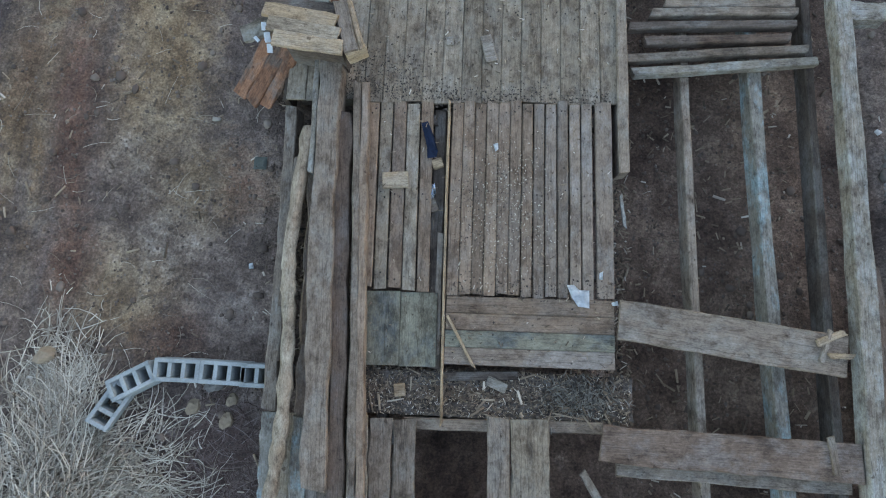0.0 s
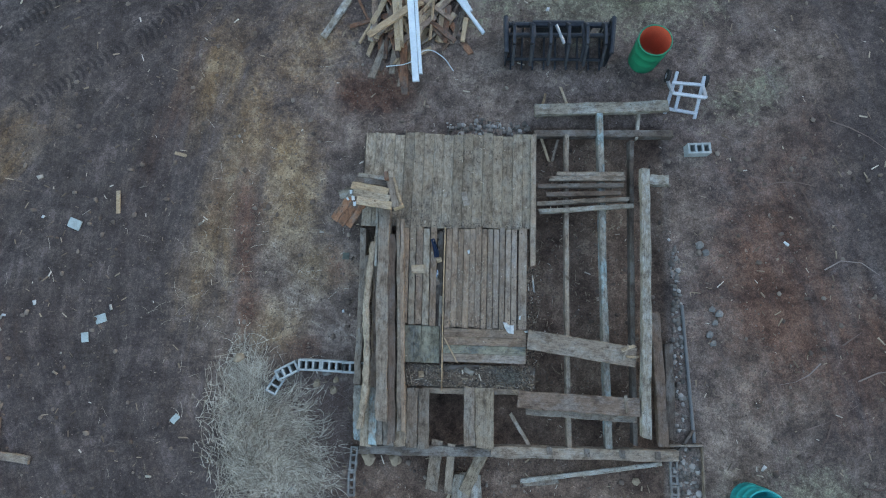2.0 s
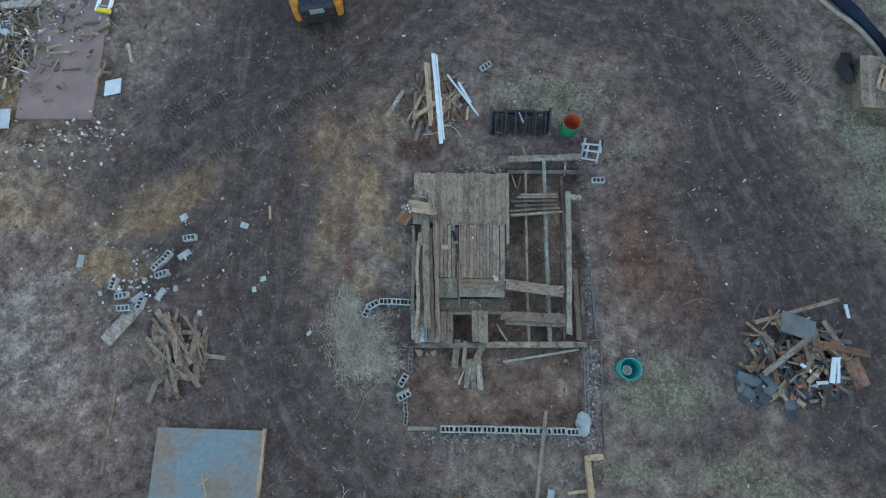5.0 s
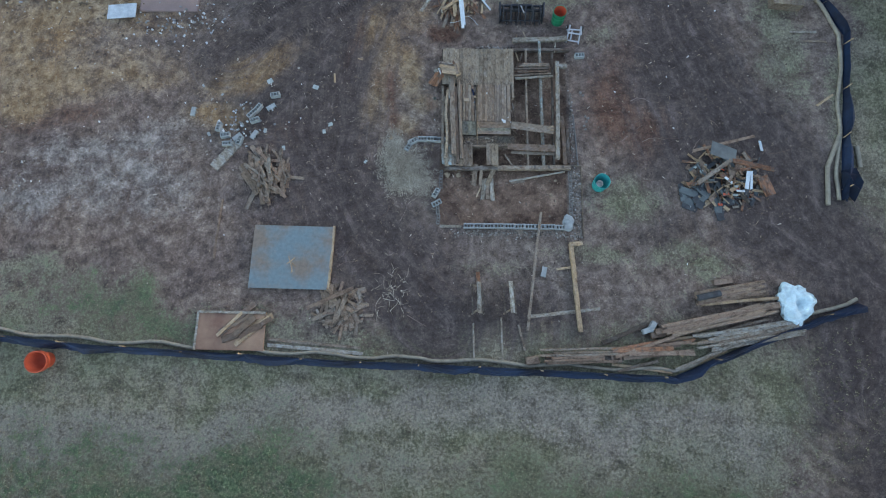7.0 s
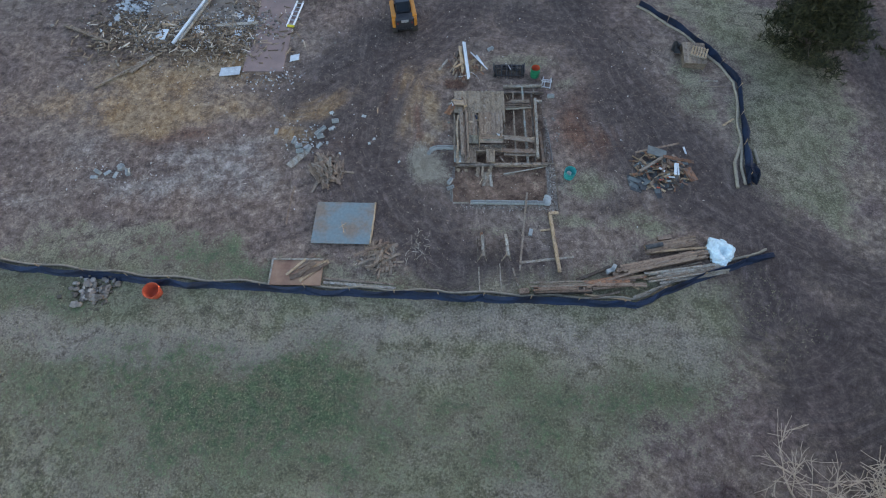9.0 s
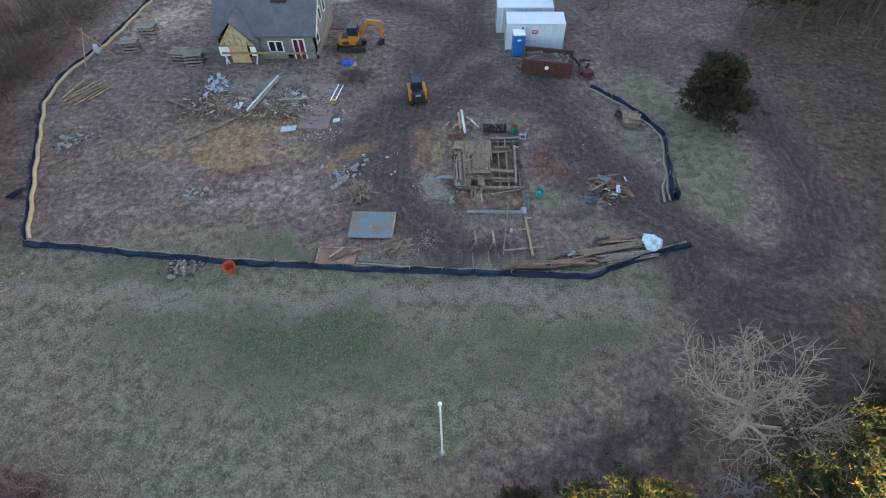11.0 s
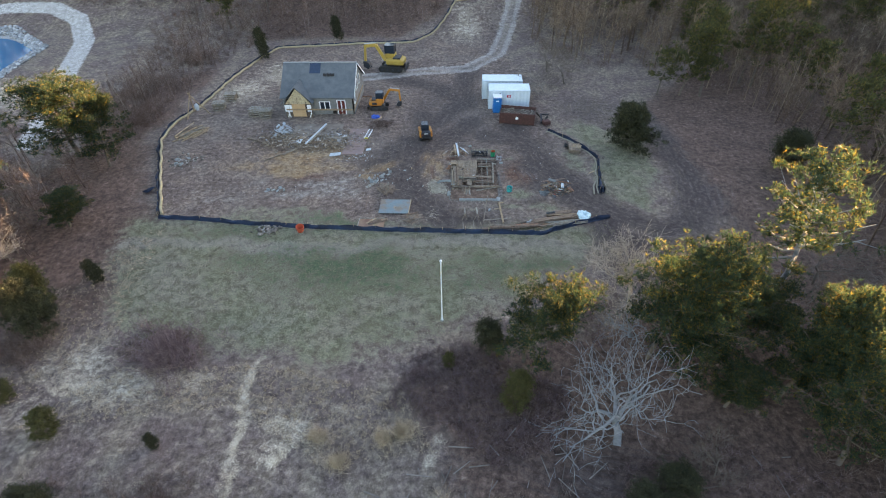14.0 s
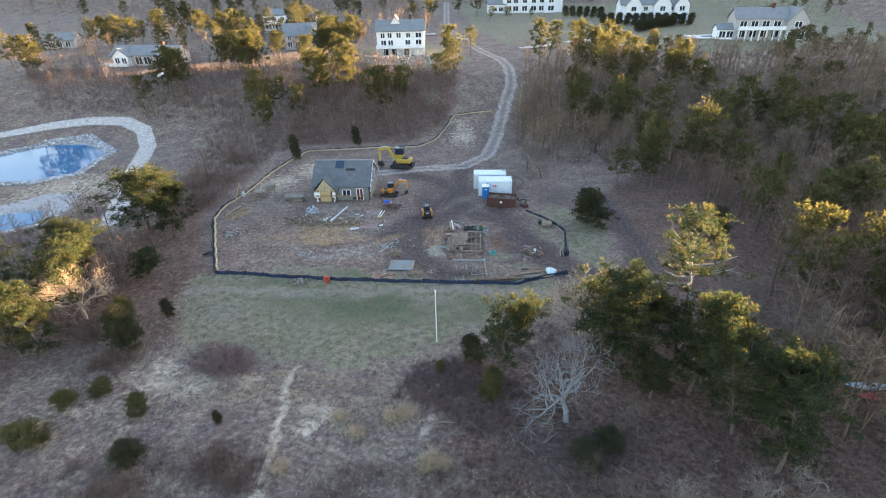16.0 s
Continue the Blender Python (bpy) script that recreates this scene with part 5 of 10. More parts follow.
def barrel(name, x, y, r1, r2, h, outside, inside_, label, tilt=0, rz=0):
    """An open drum with walls, a rolled rim and two hoops."""
    ob = thing(name, pose(x, y, ground_z(x, y), tilt, 0, rz), label, "barrel", "open drums")
    bm = bmesh.new()
    prof = [(r1 * 0.98, 0), (r1, 0.03), (r1 * 1.02, h * 0.33), (r1 * 1.05, h * 0.35), (r1 * 1.03, h * 0.38), (r2 * 1.0, h * 0.66), (r2 * 1.035, h * 0.68), (r2 * 1.01, h * 0.71), (r2, h * 0.97), (r2 * 1.05, h * 0.985), (r2 * 1.05, h), (r2 * 0.97, h)]
    rings = [[bm.verts.new((r * math.cos(a), r * math.sin(a), z)) for a in [k * math.tau / 28 for k in range(28)]] for r, z in prof]
    for A, B in zip(rings, rings[1:]):
        for k in range(28):
            bm.faces.new((A[k], A[(k + 1) % 28], B[(k + 1) % 28], B[k])).smooth = True
    part("shell", bm, outside, ob)
    bm = bmesh.new()
    prof = [(0.001, 0.05), (r1 * 0.95, 0.05), (r2 * 0.96, h * 0.99)]
    rings = [[bm.verts.new((r * math.cos(a), r * math.sin(a), z)) for a in [k * math.tau / 28 for k in range(28)]] for r, z in prof]
    for A, B in zip(rings, rings[1:]):
        for k in range(28):
            bm.faces.new((B[k], B[(k + 1) % 28], A[(k + 1) % 28], A[k])).smooth = True
    part("lining", bm, inside_, ob, "drum lining of a different colour" if inside_ is not outside else "")
    return ob


TEAL = plain("teal_plastic", (0.0, 0.30, 0.30), 0.4)
GREEN = plain("green_plastic", (0.0, 0.17, 0.09), 0.45)
ORANGE = plain("orange_plastic", (0.50, 0.09, 0.045), 0.5)
barrel("open_drum", 3.30, 5.30, 0.26, 0.275, 0.66, GREEN, ORANGE, "open green drum with an orange inside")
tb = barrel("open_drum", 4.76, -2.14, 0.28, 0.30, 0.52, TEAL, TEAL, "open teal drum with a pale bucket inside")
bk = thing("bucket", pose(4.70, -2.18, 0.062), "pale grey bucket standing inside a teal drum", "bucket")
bm = add_cyl(bmesh.new(), Matrix(), 0.11, 0.135, 0.30, 20, False)
bmesh.ops.solidify(bm, geom=bm.faces[:], thickness=0.008)
part("pail", bm, plain("pale_plastic", (0.62, 0.62, 0.58), 0.5), bk)
part("contents", add_cyl(bmesh.new(), pose(0, 0, 0.02), 0.105, 0.12, 0.16, 20), plain("grey_grout", (0.4, 0.4, 0.38), 0.9), bk)
barrel("plastic_pot", -16.1, -9.4, 0.30, 0.38, 0.62, ORANGE, ORANGE, "open orange-red plastic tub on dry lawn", 8, 30)

# wheeled frame
cart = thing("wheeled_frame", pose(3.95, 4.55, 0, 0, 0, -8) @ Matrix.Diagonal((0.86, 0.86, 0.86, 1)), "grey aluminium wheeled frame cart", "cart")
for a, b_ in (((-0.30, -0.38, 0.06), (-0.24, 0.42, 0.34)), ((0.30, -0.40, 0.06), (0.30, 0.40, 0.34)), ((-0.30, 0.20, 0.28), (0.34, 0.24, 0.28)), ((-0.33, -0.28, 0.10), (0.30, -0.30, 0.10)), ((-0.1, 0.24, 0.29), (-0.12, -0.3, 0.11)), ((0.36, 0.38, 0.1), (0.34, -0.1, 0.42)), ((-0.34, 0.34, 0.1), (-0.3, -0.1, 0.42)), ((-0.3, -0.1, 0.42), (0.34, -0.1, 0.42))):
    part("rail", strut(bmesh.new(), a, b_, 0.065, 0.045, 0.006), ALU, cart)
for s in (-1, 1):
    w = part("wheel", rod(bmesh.new(), (s * 0.38, 0.42, 0.13), (s * 0.38 + 0.06, 0.42, 0.13), 0.13, 0.13, 18), RUBBER, cart)
    part("hub", rod(bmesh.new(), (s * 0.38 - 0.005, 0.42, 0.13), (s * 0.38 + 0.065, 0.42, 0.13), 0.06, 0.06, 12), ALU, w)

# long planks and a joined beam to the south
for lab, a, b_, w, t, z, mt, nm in (
        ("long thin grey plank across trodden earth", (2.40, -3.35), (1.82, -7.95), 0.10, 0.03, 0.19, W_GREY, "long_plank"),
        ("pale board lying on dry grass", (1.85, -7.42), (4.58, -7.05), 0.13, 0.035, 0.0, W_PALE, "loose_plank"),
        ("thin pale stake on bare earth", (-0.20, -7.70), (-0.15, -9.12), 0.07, 0.035, 0.0, W_PALE, "stake"),
        ("thin pale stake on bare earth", (0.85, -7.47), (0.90, -9.2), 0.06, 0.035, 0.0, W_PALE, "stake"),
        ("short weathered stake on bare earth", (1.50, -7.72), (1.73, -8.68), 0.08, 0.035, 0.0, W_GREY, "stake"),
        ("long weathered stick on bare earth", (-10.25, -3.0), (-10.32, -5.4), 0.09, 0.04, 0.0, W_RUSSET, "stick"),
        ("small red-brown wedge of wood", (-0.05, -5.75), (-0.03, -6.15), 0.14, 0.05, 0.02, W_RED, "wood_wedge"),
        ("long grey board beside a silt fence", (-7.9, -8.45), (-4.4, -8.72), 0.12, 0.04, 0.0, W_GREY, "loose_plank"),
        ("long grey board beside a silt fence", (-7.9, -8.68), (-4.3, -8.92), 0.13, 0.04, 0.0, W_PALE, "loose_plank"),
        ("pale board lying on rough grass", (13.2, 4.92), (14.35, 4.95), 0.10, 0.04, 0.0, W_PALE, "loose_plank"),
        ("thin pale board lying on rough grass", (13.65, 4.52), (14.7, 4.50), 0.07, 0.04, 0.0, W_GREY, "loose_plank"),
        ("short stick on rough grass", (13.9, 1.5), (14.6, 2.0), 0.10, 0.06, 0.0, W_TAN, "stick")):
    tagged(board(None, nm, a, b_, w, t, z, mt, kind_of(nm) % 5, n=8), lab, "timber", "scattered timber")
tb = thing("braced_beam", pose(0, 0, 0), "weathered tan beam with short cross pieces", "timber")
board(tb, "beam", (3.55, -4.58), (3.80, -7.95), 0.16, 0.14, 0.03, W_TAN, 2, n=12)
board(tb, "cross_piece", (3.48, -4.62), (3.98, -4.56), 0.15, 0.06, 0.16, W_TAN, 3)
board(tb, "cross_piece", (2.98, -5.58), (3.52, -5.50), 0.09, 0.06, 0.02, W_TAN, 4)

# two sawhorses
saw = thing("sawhorse", pose(-0.06, -6.80, 0, 0, 0, 2), "weathered wooden sawhorse standing on earth", "sawhorse", "sawhorses")
part("top_rail", plank_mesh(1.16, 0.14, 0.09, W_PALE, 2), W_PALE, saw, "", pose(0.04, 0, 0.60, 0, 0, 90))
for sx in (-1, 1):
    for sy in (-1, 1):
        part("leg", strut(bmesh.new(), (0.04, sy * 0.42, 0.62), (sx * 0.24, sy * 0.56, 0.0), 0.07, 0.035), W_GREY, saw)
    part("side_brace", strut(bmesh.new(), (sx * 0.20, -0.58, 0.30), (sx * 0.20, 0.58, 0.30), 0.05, 0.07), W_DARK, saw)
copy_thing(saw, pose(1.14, -6.76, 0, 0, 0, 4))

# steel sheet on the ground, with a timber along one side
sheet = thing("steel_plate", pose(0, 0, 0), "large blue-grey steel sheet with brown stains", "steel sheet")
m_, N, L, b = mat_new("stained_blue_sheet", 0.55, 0.1)
v, _ = shifted(N, L, (1, 1, 1))
st = n_noise(N, L, v, 0.9, 5, 0.6)
c_ = n_ramp(N, L, st, [(0.42, (0.125, 0.178, 0.198)), (0.54, (0.15, 0.162, 0.162)), (0.66, (0.17, 0.138, 0.112))])
c_ = n_mix(N, L, 0.5, c_, n_ramp(N, L, n_noise(N, L, v, 7, 5, 0.7), [(0.3, (0.6, 0.6, 0.6)), (0.7, (1.3, 1.3, 1.3))]), "MULTIPLY")
L.new(c_, b.inputs["Base Color"])
part("sheet", box_bm(3.08, 2.48, 0.03, 0.006), m_, sheet, "", pose(-7.26, -5.32, 0.12, 0, 0, -0.5))
for x in (-8.6, -7.26, -5.95):
    part("bearer", box_bm(0.09, 2.4, 0.12), W_DARK, sheet, "", pose(x, -5.32, 0, 0, 0, -0.5))
board(sheet, "side_timber", (-5.68, -4.05), (-5.76, -6.62), 0.09, 0.12, 0.03, W_TAN, 3)
for a, b_ in (((-7.35, -5.3), (-7.15, -5.9)), ((-7.25, -5.5), (-7.05, -5.7)), ((-7.4, -5.6), (-7.1, -5.35)), ((-7.2, -5.55), (-7.2, -5.95))):
    tagged(board(None, "straw_stick", a, b_, 0.03, 0.012, 0.155, W_TAN, 3), "thin tan sliver lying on a steel sheet", "wood scrap", "wood scraps")

# brush pile of boards south-west, chipboard platform
bp_ = thing("scrap_heap", pose(0, 0, 0), "loose heap of brown weathered boards on grass edge", "scrap heap", "scrap heaps")
scatter_boards(bp_, 70, -5.2, -7.25, 0.9, 0.75, (0.4, 1.2), (0.07, 0.11, 0.16), (W_RUSSET, W_SLAT, W_ASHEN, W_SLAT, W_GREY), R, 0.38)
board(bp_, "board", (-6.45, -7.3), (-4.75, -6.5), 0.14, 0.04, 0.30, W_RUSSET, 2)
chip = thing("chipboard_platform", pose(-9.27, -8.18, 0, 0, 0, 0), "tan chipboard platform with broken boards on it", "platform")
part("sheet", box_bm(2.55, 1.45, 0.04, 0.006), mottled("tan_chipboard", (0.31, 0.205, 0.14), (0.15, 0.080, 0.062), 0.7, 0.85, 0, 0.2, 0.004, 90), chip, "", pose(0, 0, 0.12))
for x in (-1.2, 0, 1.2):
    part("bearer", box_bm(0.09, 1.4, 0.12), W_GREY, chip, "", pose(x, 0, 0))
part("edge_rail", box_bm(0.08, 1.46, 0.16), W_PALE, chip, "", pose(-1.3, 0, 0.02))
part("edge_rail", box_bm(2.5, 0.09, 0.06), W_PALE, chip, "", pose(0, 0.68, 0.165))
ch = thing("broken_boards", pose(0, 0, 0), "broken red-brown boards on a chipboard sheet", "boards")
scatter_boards(ch, 8, -8.9, -7.95, 0.7, 0.3, (0.9, 1.7), (0.12, 0.18, 0.24), (W_BROWN, W_SLAT, W_TAN), R, 0.12, (0.62, 0.22))
for o in ch.children:
    o.location.z += 0.17

# log and plank heap, tumbled blocks, east rubbish heap
lh = thing("scrap_heap", pose(0, 0, 0), "heap of thick brown splintered boards on bare earth", "scrap heap", "scrap heaps")
scatter_boards(lh, 56, -8.55, -1.95, 0.85, 0.95, (0.7, 1.5), (0.09, 0.13, 0.18), (W_RUSSET, W_SLAT, W_GREY, W_SLAT, W_RUSSET, W_ASHEN), R, 0.55, (1.9, 0.6), (0.025, 0.05))
board(lh, "pale_board", (-8.35, -1.45), (-8.25, -2.1), 0.13, 0.05, 0.58, W_PALE, 2, label="pale cream board")
sl = part("pale_slab", box_bm(0.42, 1.35, 0.06, 0.01), W_PALE)
sl.matrix_world = pose(-10.35, -1.15, 0.0, 0, 0, -38)
tagged(sl, "pale wooden slab on sandy earth", "board", "scattered timber")
for i, (x, y, rz) in enumerate(((-10.72, 0.08, 80), (-10.41, -0.29, 12), (-10.0, -0.26, 40), (-10.29, -0.66, 5), (-9.33, -0.17, 60), (-9.43, 0.67, 50), (-9.19, 0.95, 55), (-11.98, 0.78, 85), (-9.27, 0.40, 20), (-10.62, -0.22, 120), (-9.8, -0.5, 75), (-8.53, 1.55, 10), (-8.72, 1.1, 35))):
    block_thing(x, y, 0.0, rz, (0, 0, 90, 0, 90)[i % 5], 0, "tumbled grey concrete block in sandy rubble", "tumbled blocks")
P_ = np.random.RandomState(8)
for i in range(9):
    x, y, k = -9.9 + P_.normal() * 0.75, 0.15 + P_.normal() * 0.75, P_.uniform(0.05, 0.12)
    ob = part("block_fragment", box_bm(k * 1.5, k, k * 0.7, 0.01), CONCRETE)
    ob.matrix_world = pose(x, y, ground_z(x, y), P_.uniform(-18, 18), P_.uniform(-18, 18), P_.uniform(0, 180))
    tagged(ob, "broken grey concrete fragment in sandy rubble", "rubble", "block fragments")
for i in range(7):
    block_thing(-21.6 + i * 0.32 + R.uniform(-.2, .2), -2.2 + R.uniform(-.35, .35), 0, R.uniform(0, 180), R.choice((0, 90)), 0, "pale concrete block on bare earth", "tumbled blocks")

eh = thing("rubbish_heap", pose(0, 0, 0), "burnt rubbish heap of boards, dark sheets and white trim", "scrap heap", "scrap heaps")
CHAR = mottled("charred_sheet", (0.02, 0.024, 0.03), (0.06, 0.068, 0.075), 4, 0.6)
SLATE = mottled("slate_sheet", (0.10, 0.125, 0.13), (0.06, 0.075, 0.08), 2.5, 0.5)
scatter_boards(eh, 150, 9.75, -1.75, 1.5, 1.3, (0.2, 0.95), (0.05, 0.09, 0.14), (W_RUSSET, W_TAN, W_RED, CHAR, W_DARK, W_GREY, W_TAN, CHAR, SLATE), R, 0.65)
scatter_boards(eh, 40, 9.6, -1.9, 1.5, 1.2, (0.1, 0.3), (0.05, 0.09, 0.12), (SCRAP_GREY, W_TAN, ORANGE, W_PALE), R, 0.7, None, (0.015, 0.03), "scrap")
scatter_boards(eh, 26, 9.0, -2.5, 1.1, 0.8, (0.3, 0.7), (0.2, 0.28), (CHAR, SLATE, CHAR), R, 0.3, None, (0.01, 0.02), "roof_sheet")
for a, b_, w, mt, z, nm in (((8.45, -0.75), (11.0, -0.03), 0.11, W_RUSSET, 0.35, "board"), ((9.75, -1.30), (11.35, -1.60), 0.18, W_RED, 0.75, "board"), ((8.4, -2.2), (9.8, -1.2), 0.16, W_GREY, 0.62, "board"), ((10.35, -1.7), (10.25, -2.4), 0.14, WHITE_METAL, 0.70, "white_trim"),
                          ((10.47, -1.7), (10.43, -2.4), 0.09, WHITE_METAL, 0.68, "white_trim"), ((9.95, -2.42), (10.3, -2.4), 0.09, WHITE_METAL, 0.45, "white_trim"), ((11.3, -0.15), (11.4, -0.55), 0.09, WHITE_METAL, 0.1, "white_trim"), ((9.5, -1.9), (9.8, -2.1), 0.09, WHITE_METAL, 0.55, "white_trim"),
                          ((11.1, -1.75), (11.4, -2.5), 0.42, W_RED, 0.30, "board")):
    board(eh, nm, a, b_, w, 0.04, z, mt, 2, z - 0.08)
part("slate_panel", box_bm(1.05, 0.62, 0.02, 0.004), SLATE, eh, "slate blue-grey panel", pose(9.55, -0.85, 0.55, -8, 6, -18))

# stacks of lumber in the south-east corner, with a white tarpaulin
lum = thing("lumber_row", pose(0, 0, 0), "long row of stacked weathered lumber and beams", "lumber stack")
for a, b_, w, t, z, mt in (((2.45, -8.85), (5.2, -8.72), 0.12, 0.07, 0.26, W_RED), ((2.5, -9.12), (5.2, -8.98), 0.10, 0.07, 0.26, W_RUSSET), ((5.0, -8.75), (7.4, -8.3), 0.22, 0.16, 0.10, W_RUSSET), ((6.4, -8.05), (11.2, -6.95), 0.24, 0.18, 0.0, W_RUSSET), ((6.7, -7.75), (11.0, -6.75), 0.22, 0.18, 0.0, W_DARK),
                         ((6.55, -7.9), (8.7, -7.35), 0.20, 0.12, 0.18, W_RUSSET), ((8.8, -7.3), (11.2, -6.8), 0.20, 0.12, 0.18, W_RUSSET), ((8.2, -6.5), (10.65, -6.05), 0.30, 0.22, 0.0, W_RUSSET), ((8.4, -6.8), (10.9, -6.35), 0.18, 0.18, 0.0, W_SLAT), ((8.3, -6.85), (11.2, -6.55), 0.12, 0.06, 0.22, W_TAN),
                         ((8.9, -6.0), (9.6, -5.9), 0.2, 0.16, 0.0, W_RUSSET), ((4.6, -8.35), (6.3, -7.6), 0.16, 0.10, 0.0, W_DARK)):
    board(lum, "beam", a, b_, w, t, z, mt, int(w * 50), n=8)
for i in range(9):
    x = 2.7 + i * 0.31
    part("rung", box_bm(0.07, 0.2, 0.05), W_RUSSET, lum, "", pose(x, -8.985 + i * 0.014, 0.26, 0, 0, 3))
for i in range(12):
    part("end_block", box_bm(0.16, 0.13, 0.13, 0.008), W_RUSSET, lum, "", pose(6.6 + i * 0.19, -7.9 + i * 0.044, 0.19, 0, 0, 13))
part("base_sill", box_bm(2.8, 0.34, 0.26), W_DARK, lum, "", pose(3.85, -8.93, 0, 0, 0, 2.8))
part("roll_of_felt", rod(bmesh.new(), (8.15, -6.62, 0.32), (9.0, -6.42, 0.32), 0.12, 0.12, 12), CHAR, lum, "black tar felt roll")
bd = thing("board_stack", pose(0, 0, 0), "fanned stack of pale long boards by a fence", "lumber stack")
for i, (a, b_, mt) in enumerate((((8.2, -8.05), (12.1, -7.45), W_PALE), ((8.3, -8.2), (12.2, -7.55), W_TAN), ((8.6, -8.3), (11.9, -7.7), W_PALE), ((7.2, -9.25), (9.5, -8.3), W_PALE), ((7.4, -9.3), (9.2, -8.5), W_TAN), ((8.8, -8.35), (11.5, -7.9), W_GREY), ((6.6, -8.25), (8.2, -8.0), W_TAN), ((6.5, -8.4), (8.0, -8.15), W_RED), ((6.5, -8.15), (7.6, -8.75), W_TAN), ((4.9, -9.1), (7.1, -9.35), W_TAN), ((5.1, -9.35), (6.6, -8.95), W_GREY), ((6.3, -8.55), (7.4, -8.35), W_TAN))):
    board(bd, "board", a, b_, 0.11, 0.04, 0.0 + 0.043 * (i % 4), mt, i, n=8)
for i in range(16):
    u = i / 15
    board(bd, "board", (8.3 + R.uniform(-.5, .9), -8.45 + 0.5 * u + R.uniform(-.1, .1)), (11.6 + R.uniform(-.8, .6), -7.75 + 0.35 * u + R.uniform(-.1, .1)), R.choice((0.09, 0.11, 0.14)), 0.035, 0.17 + 0.038 * (i % 3), R.choice((W_PALE, W_TAN, W_GREY, W_PALE)), i % 6, n=8)
for i in range(9):
    board(lum, "beam", (5.2 + R.uniform(-.4, .6), -8.6 + R.uniform(-.35, .2)), (7.3 + R.uniform(-.5, .6), -8.35 + R.uniform(-.35, .3)), R.choice((0.08, 0.12, 0.16)), 0.05, 0.26 + 0.05 * (i % 3), R.choice((W_RUSSET, W_RED, W_RUSSET, W_SLAT)), i % 6)
for i in range(8):
    board(lum, "beam", (6.7 + R.uniform(-.2, .8), -8.05 + i * 0.05), (10.6 + R.uniform(-.5, .6), -7.12 + i * 0.05), 0.11, 0.06, 0.31 + 0.02 * (i % 2), R.choice((W_RUSSET, W_SLAT, W_RUSSET)), i % 6, n=8)
for i in range(6):
    board(lum, "beam", (8.15 + R.uniform(-.1, .2), -6.85 + i * 0.09), (10.7 + R.uniform(-.2, .2), -6.38 + i * 0.09), 0.10, 0.06, 0.225 + 0.02 * (i % 2), R.choice((W_RUSSET, W_SLAT)), i % 6, n=8)
for i in range(10):
    board(lum, "beam", (2.4 + R.uniform(-.3, .6), -9.1 + i * 0.05), (4.9 + R.uniform(-.5, .5), -8.98 + i * 0.05), 0.08, 0.04, 0.33 + 0.02 * (i % 2), R.choice((W_RUSSET, W_SLAT, W_GREY)), i % 6) if i % 2 else None
for (x, y, rz) in ((6.25, -7.75, 20), (6.38, -7.65, 60)):
    block_thing(x, y, 0.12, rz, 90, 0, "blue-grey concrete block on stacked lumber", "loose blocks")
part("rotten_stump", box_bm(0.5, 0.3, 0.25, 0.04), W_RUSSET, lum, "", pose(1.98, -9.02, 0, 0, 0, 8))

bm = bmesh.new()
bmesh.ops.create_icosphere(bm, subdivisions=4, radius=1.0)
for v in bm.verts:
    a = math.atan2(v.co.y, v.co.x)
    f = 1 + 0.12 * math.sin(3 * a + 1) + 0.07 * math.sin(7 * a) + 0.10 * noise.noise(v.co * 3.1)
    c = 0.20 * noise.noise(v.co * 4.3) + 0.10 * noise.noise(v.co * 9.0)
    v.co = Vector((v.co.x * 0.66 * f, v.co.y * 0.76 * f, max(0.0, (v.co.z * 0.30 + c * 0.75) + 0.16) * (0.15 + 0.85 * min(1.0, math.hypot(v.co.x - 0.18, v.co.y + 0.05) / 0.42) ** 2)))
for f in bm.faces:
    f.smooth = True
ob = part("white_tarpaulin", bm, mottled("white_sheeting", (0.60, 0.76, 0.80), (0.42, 0.57, 0.62), 3, 0.4, 0, 0.8, 0.06, 9))
ob.matrix_world = pose(11.85, -6.72, 0.0)
tagged(ob, "crumpled white tarpaulin heaped over lumber ends", "tarpaulin")

# silt fence: dark fabric between stakes, with a straw wattle at its foot
FABRIC = mottled("black_silt_fabric", (0.005, 0.008, 0.018), (0.009, 0.027, 0.066), 0.8, 0.6, 0, 0.3, 0.02, 9)
WATTLE = mottled("straw_wattle", (0.40, 0.34, 0.22), (0.28, 0.23, 0.15), 5, 0.95, 0, 0.5, 0.02, 40)
WATTLE_GREY = mottled("weathered_wattle", (0.27, 0.25, 0.20), (0.18, 0.16, 0.13), 5, 0.95, 0, 0.5, 0.02, 40)


def along(pts, step):
    out = []
    for (x1, y1), (x2, y2) in zip(pts, pts[1:]):
        n = max(1, round(math.hypot(x2 - x1, y2 - y1) / step))
        out += [(x1 + (x2 - x1) * i / n, y1 + (y2 - y1) * i / n) for i in range(n)]
    return out + [pts[-1]]


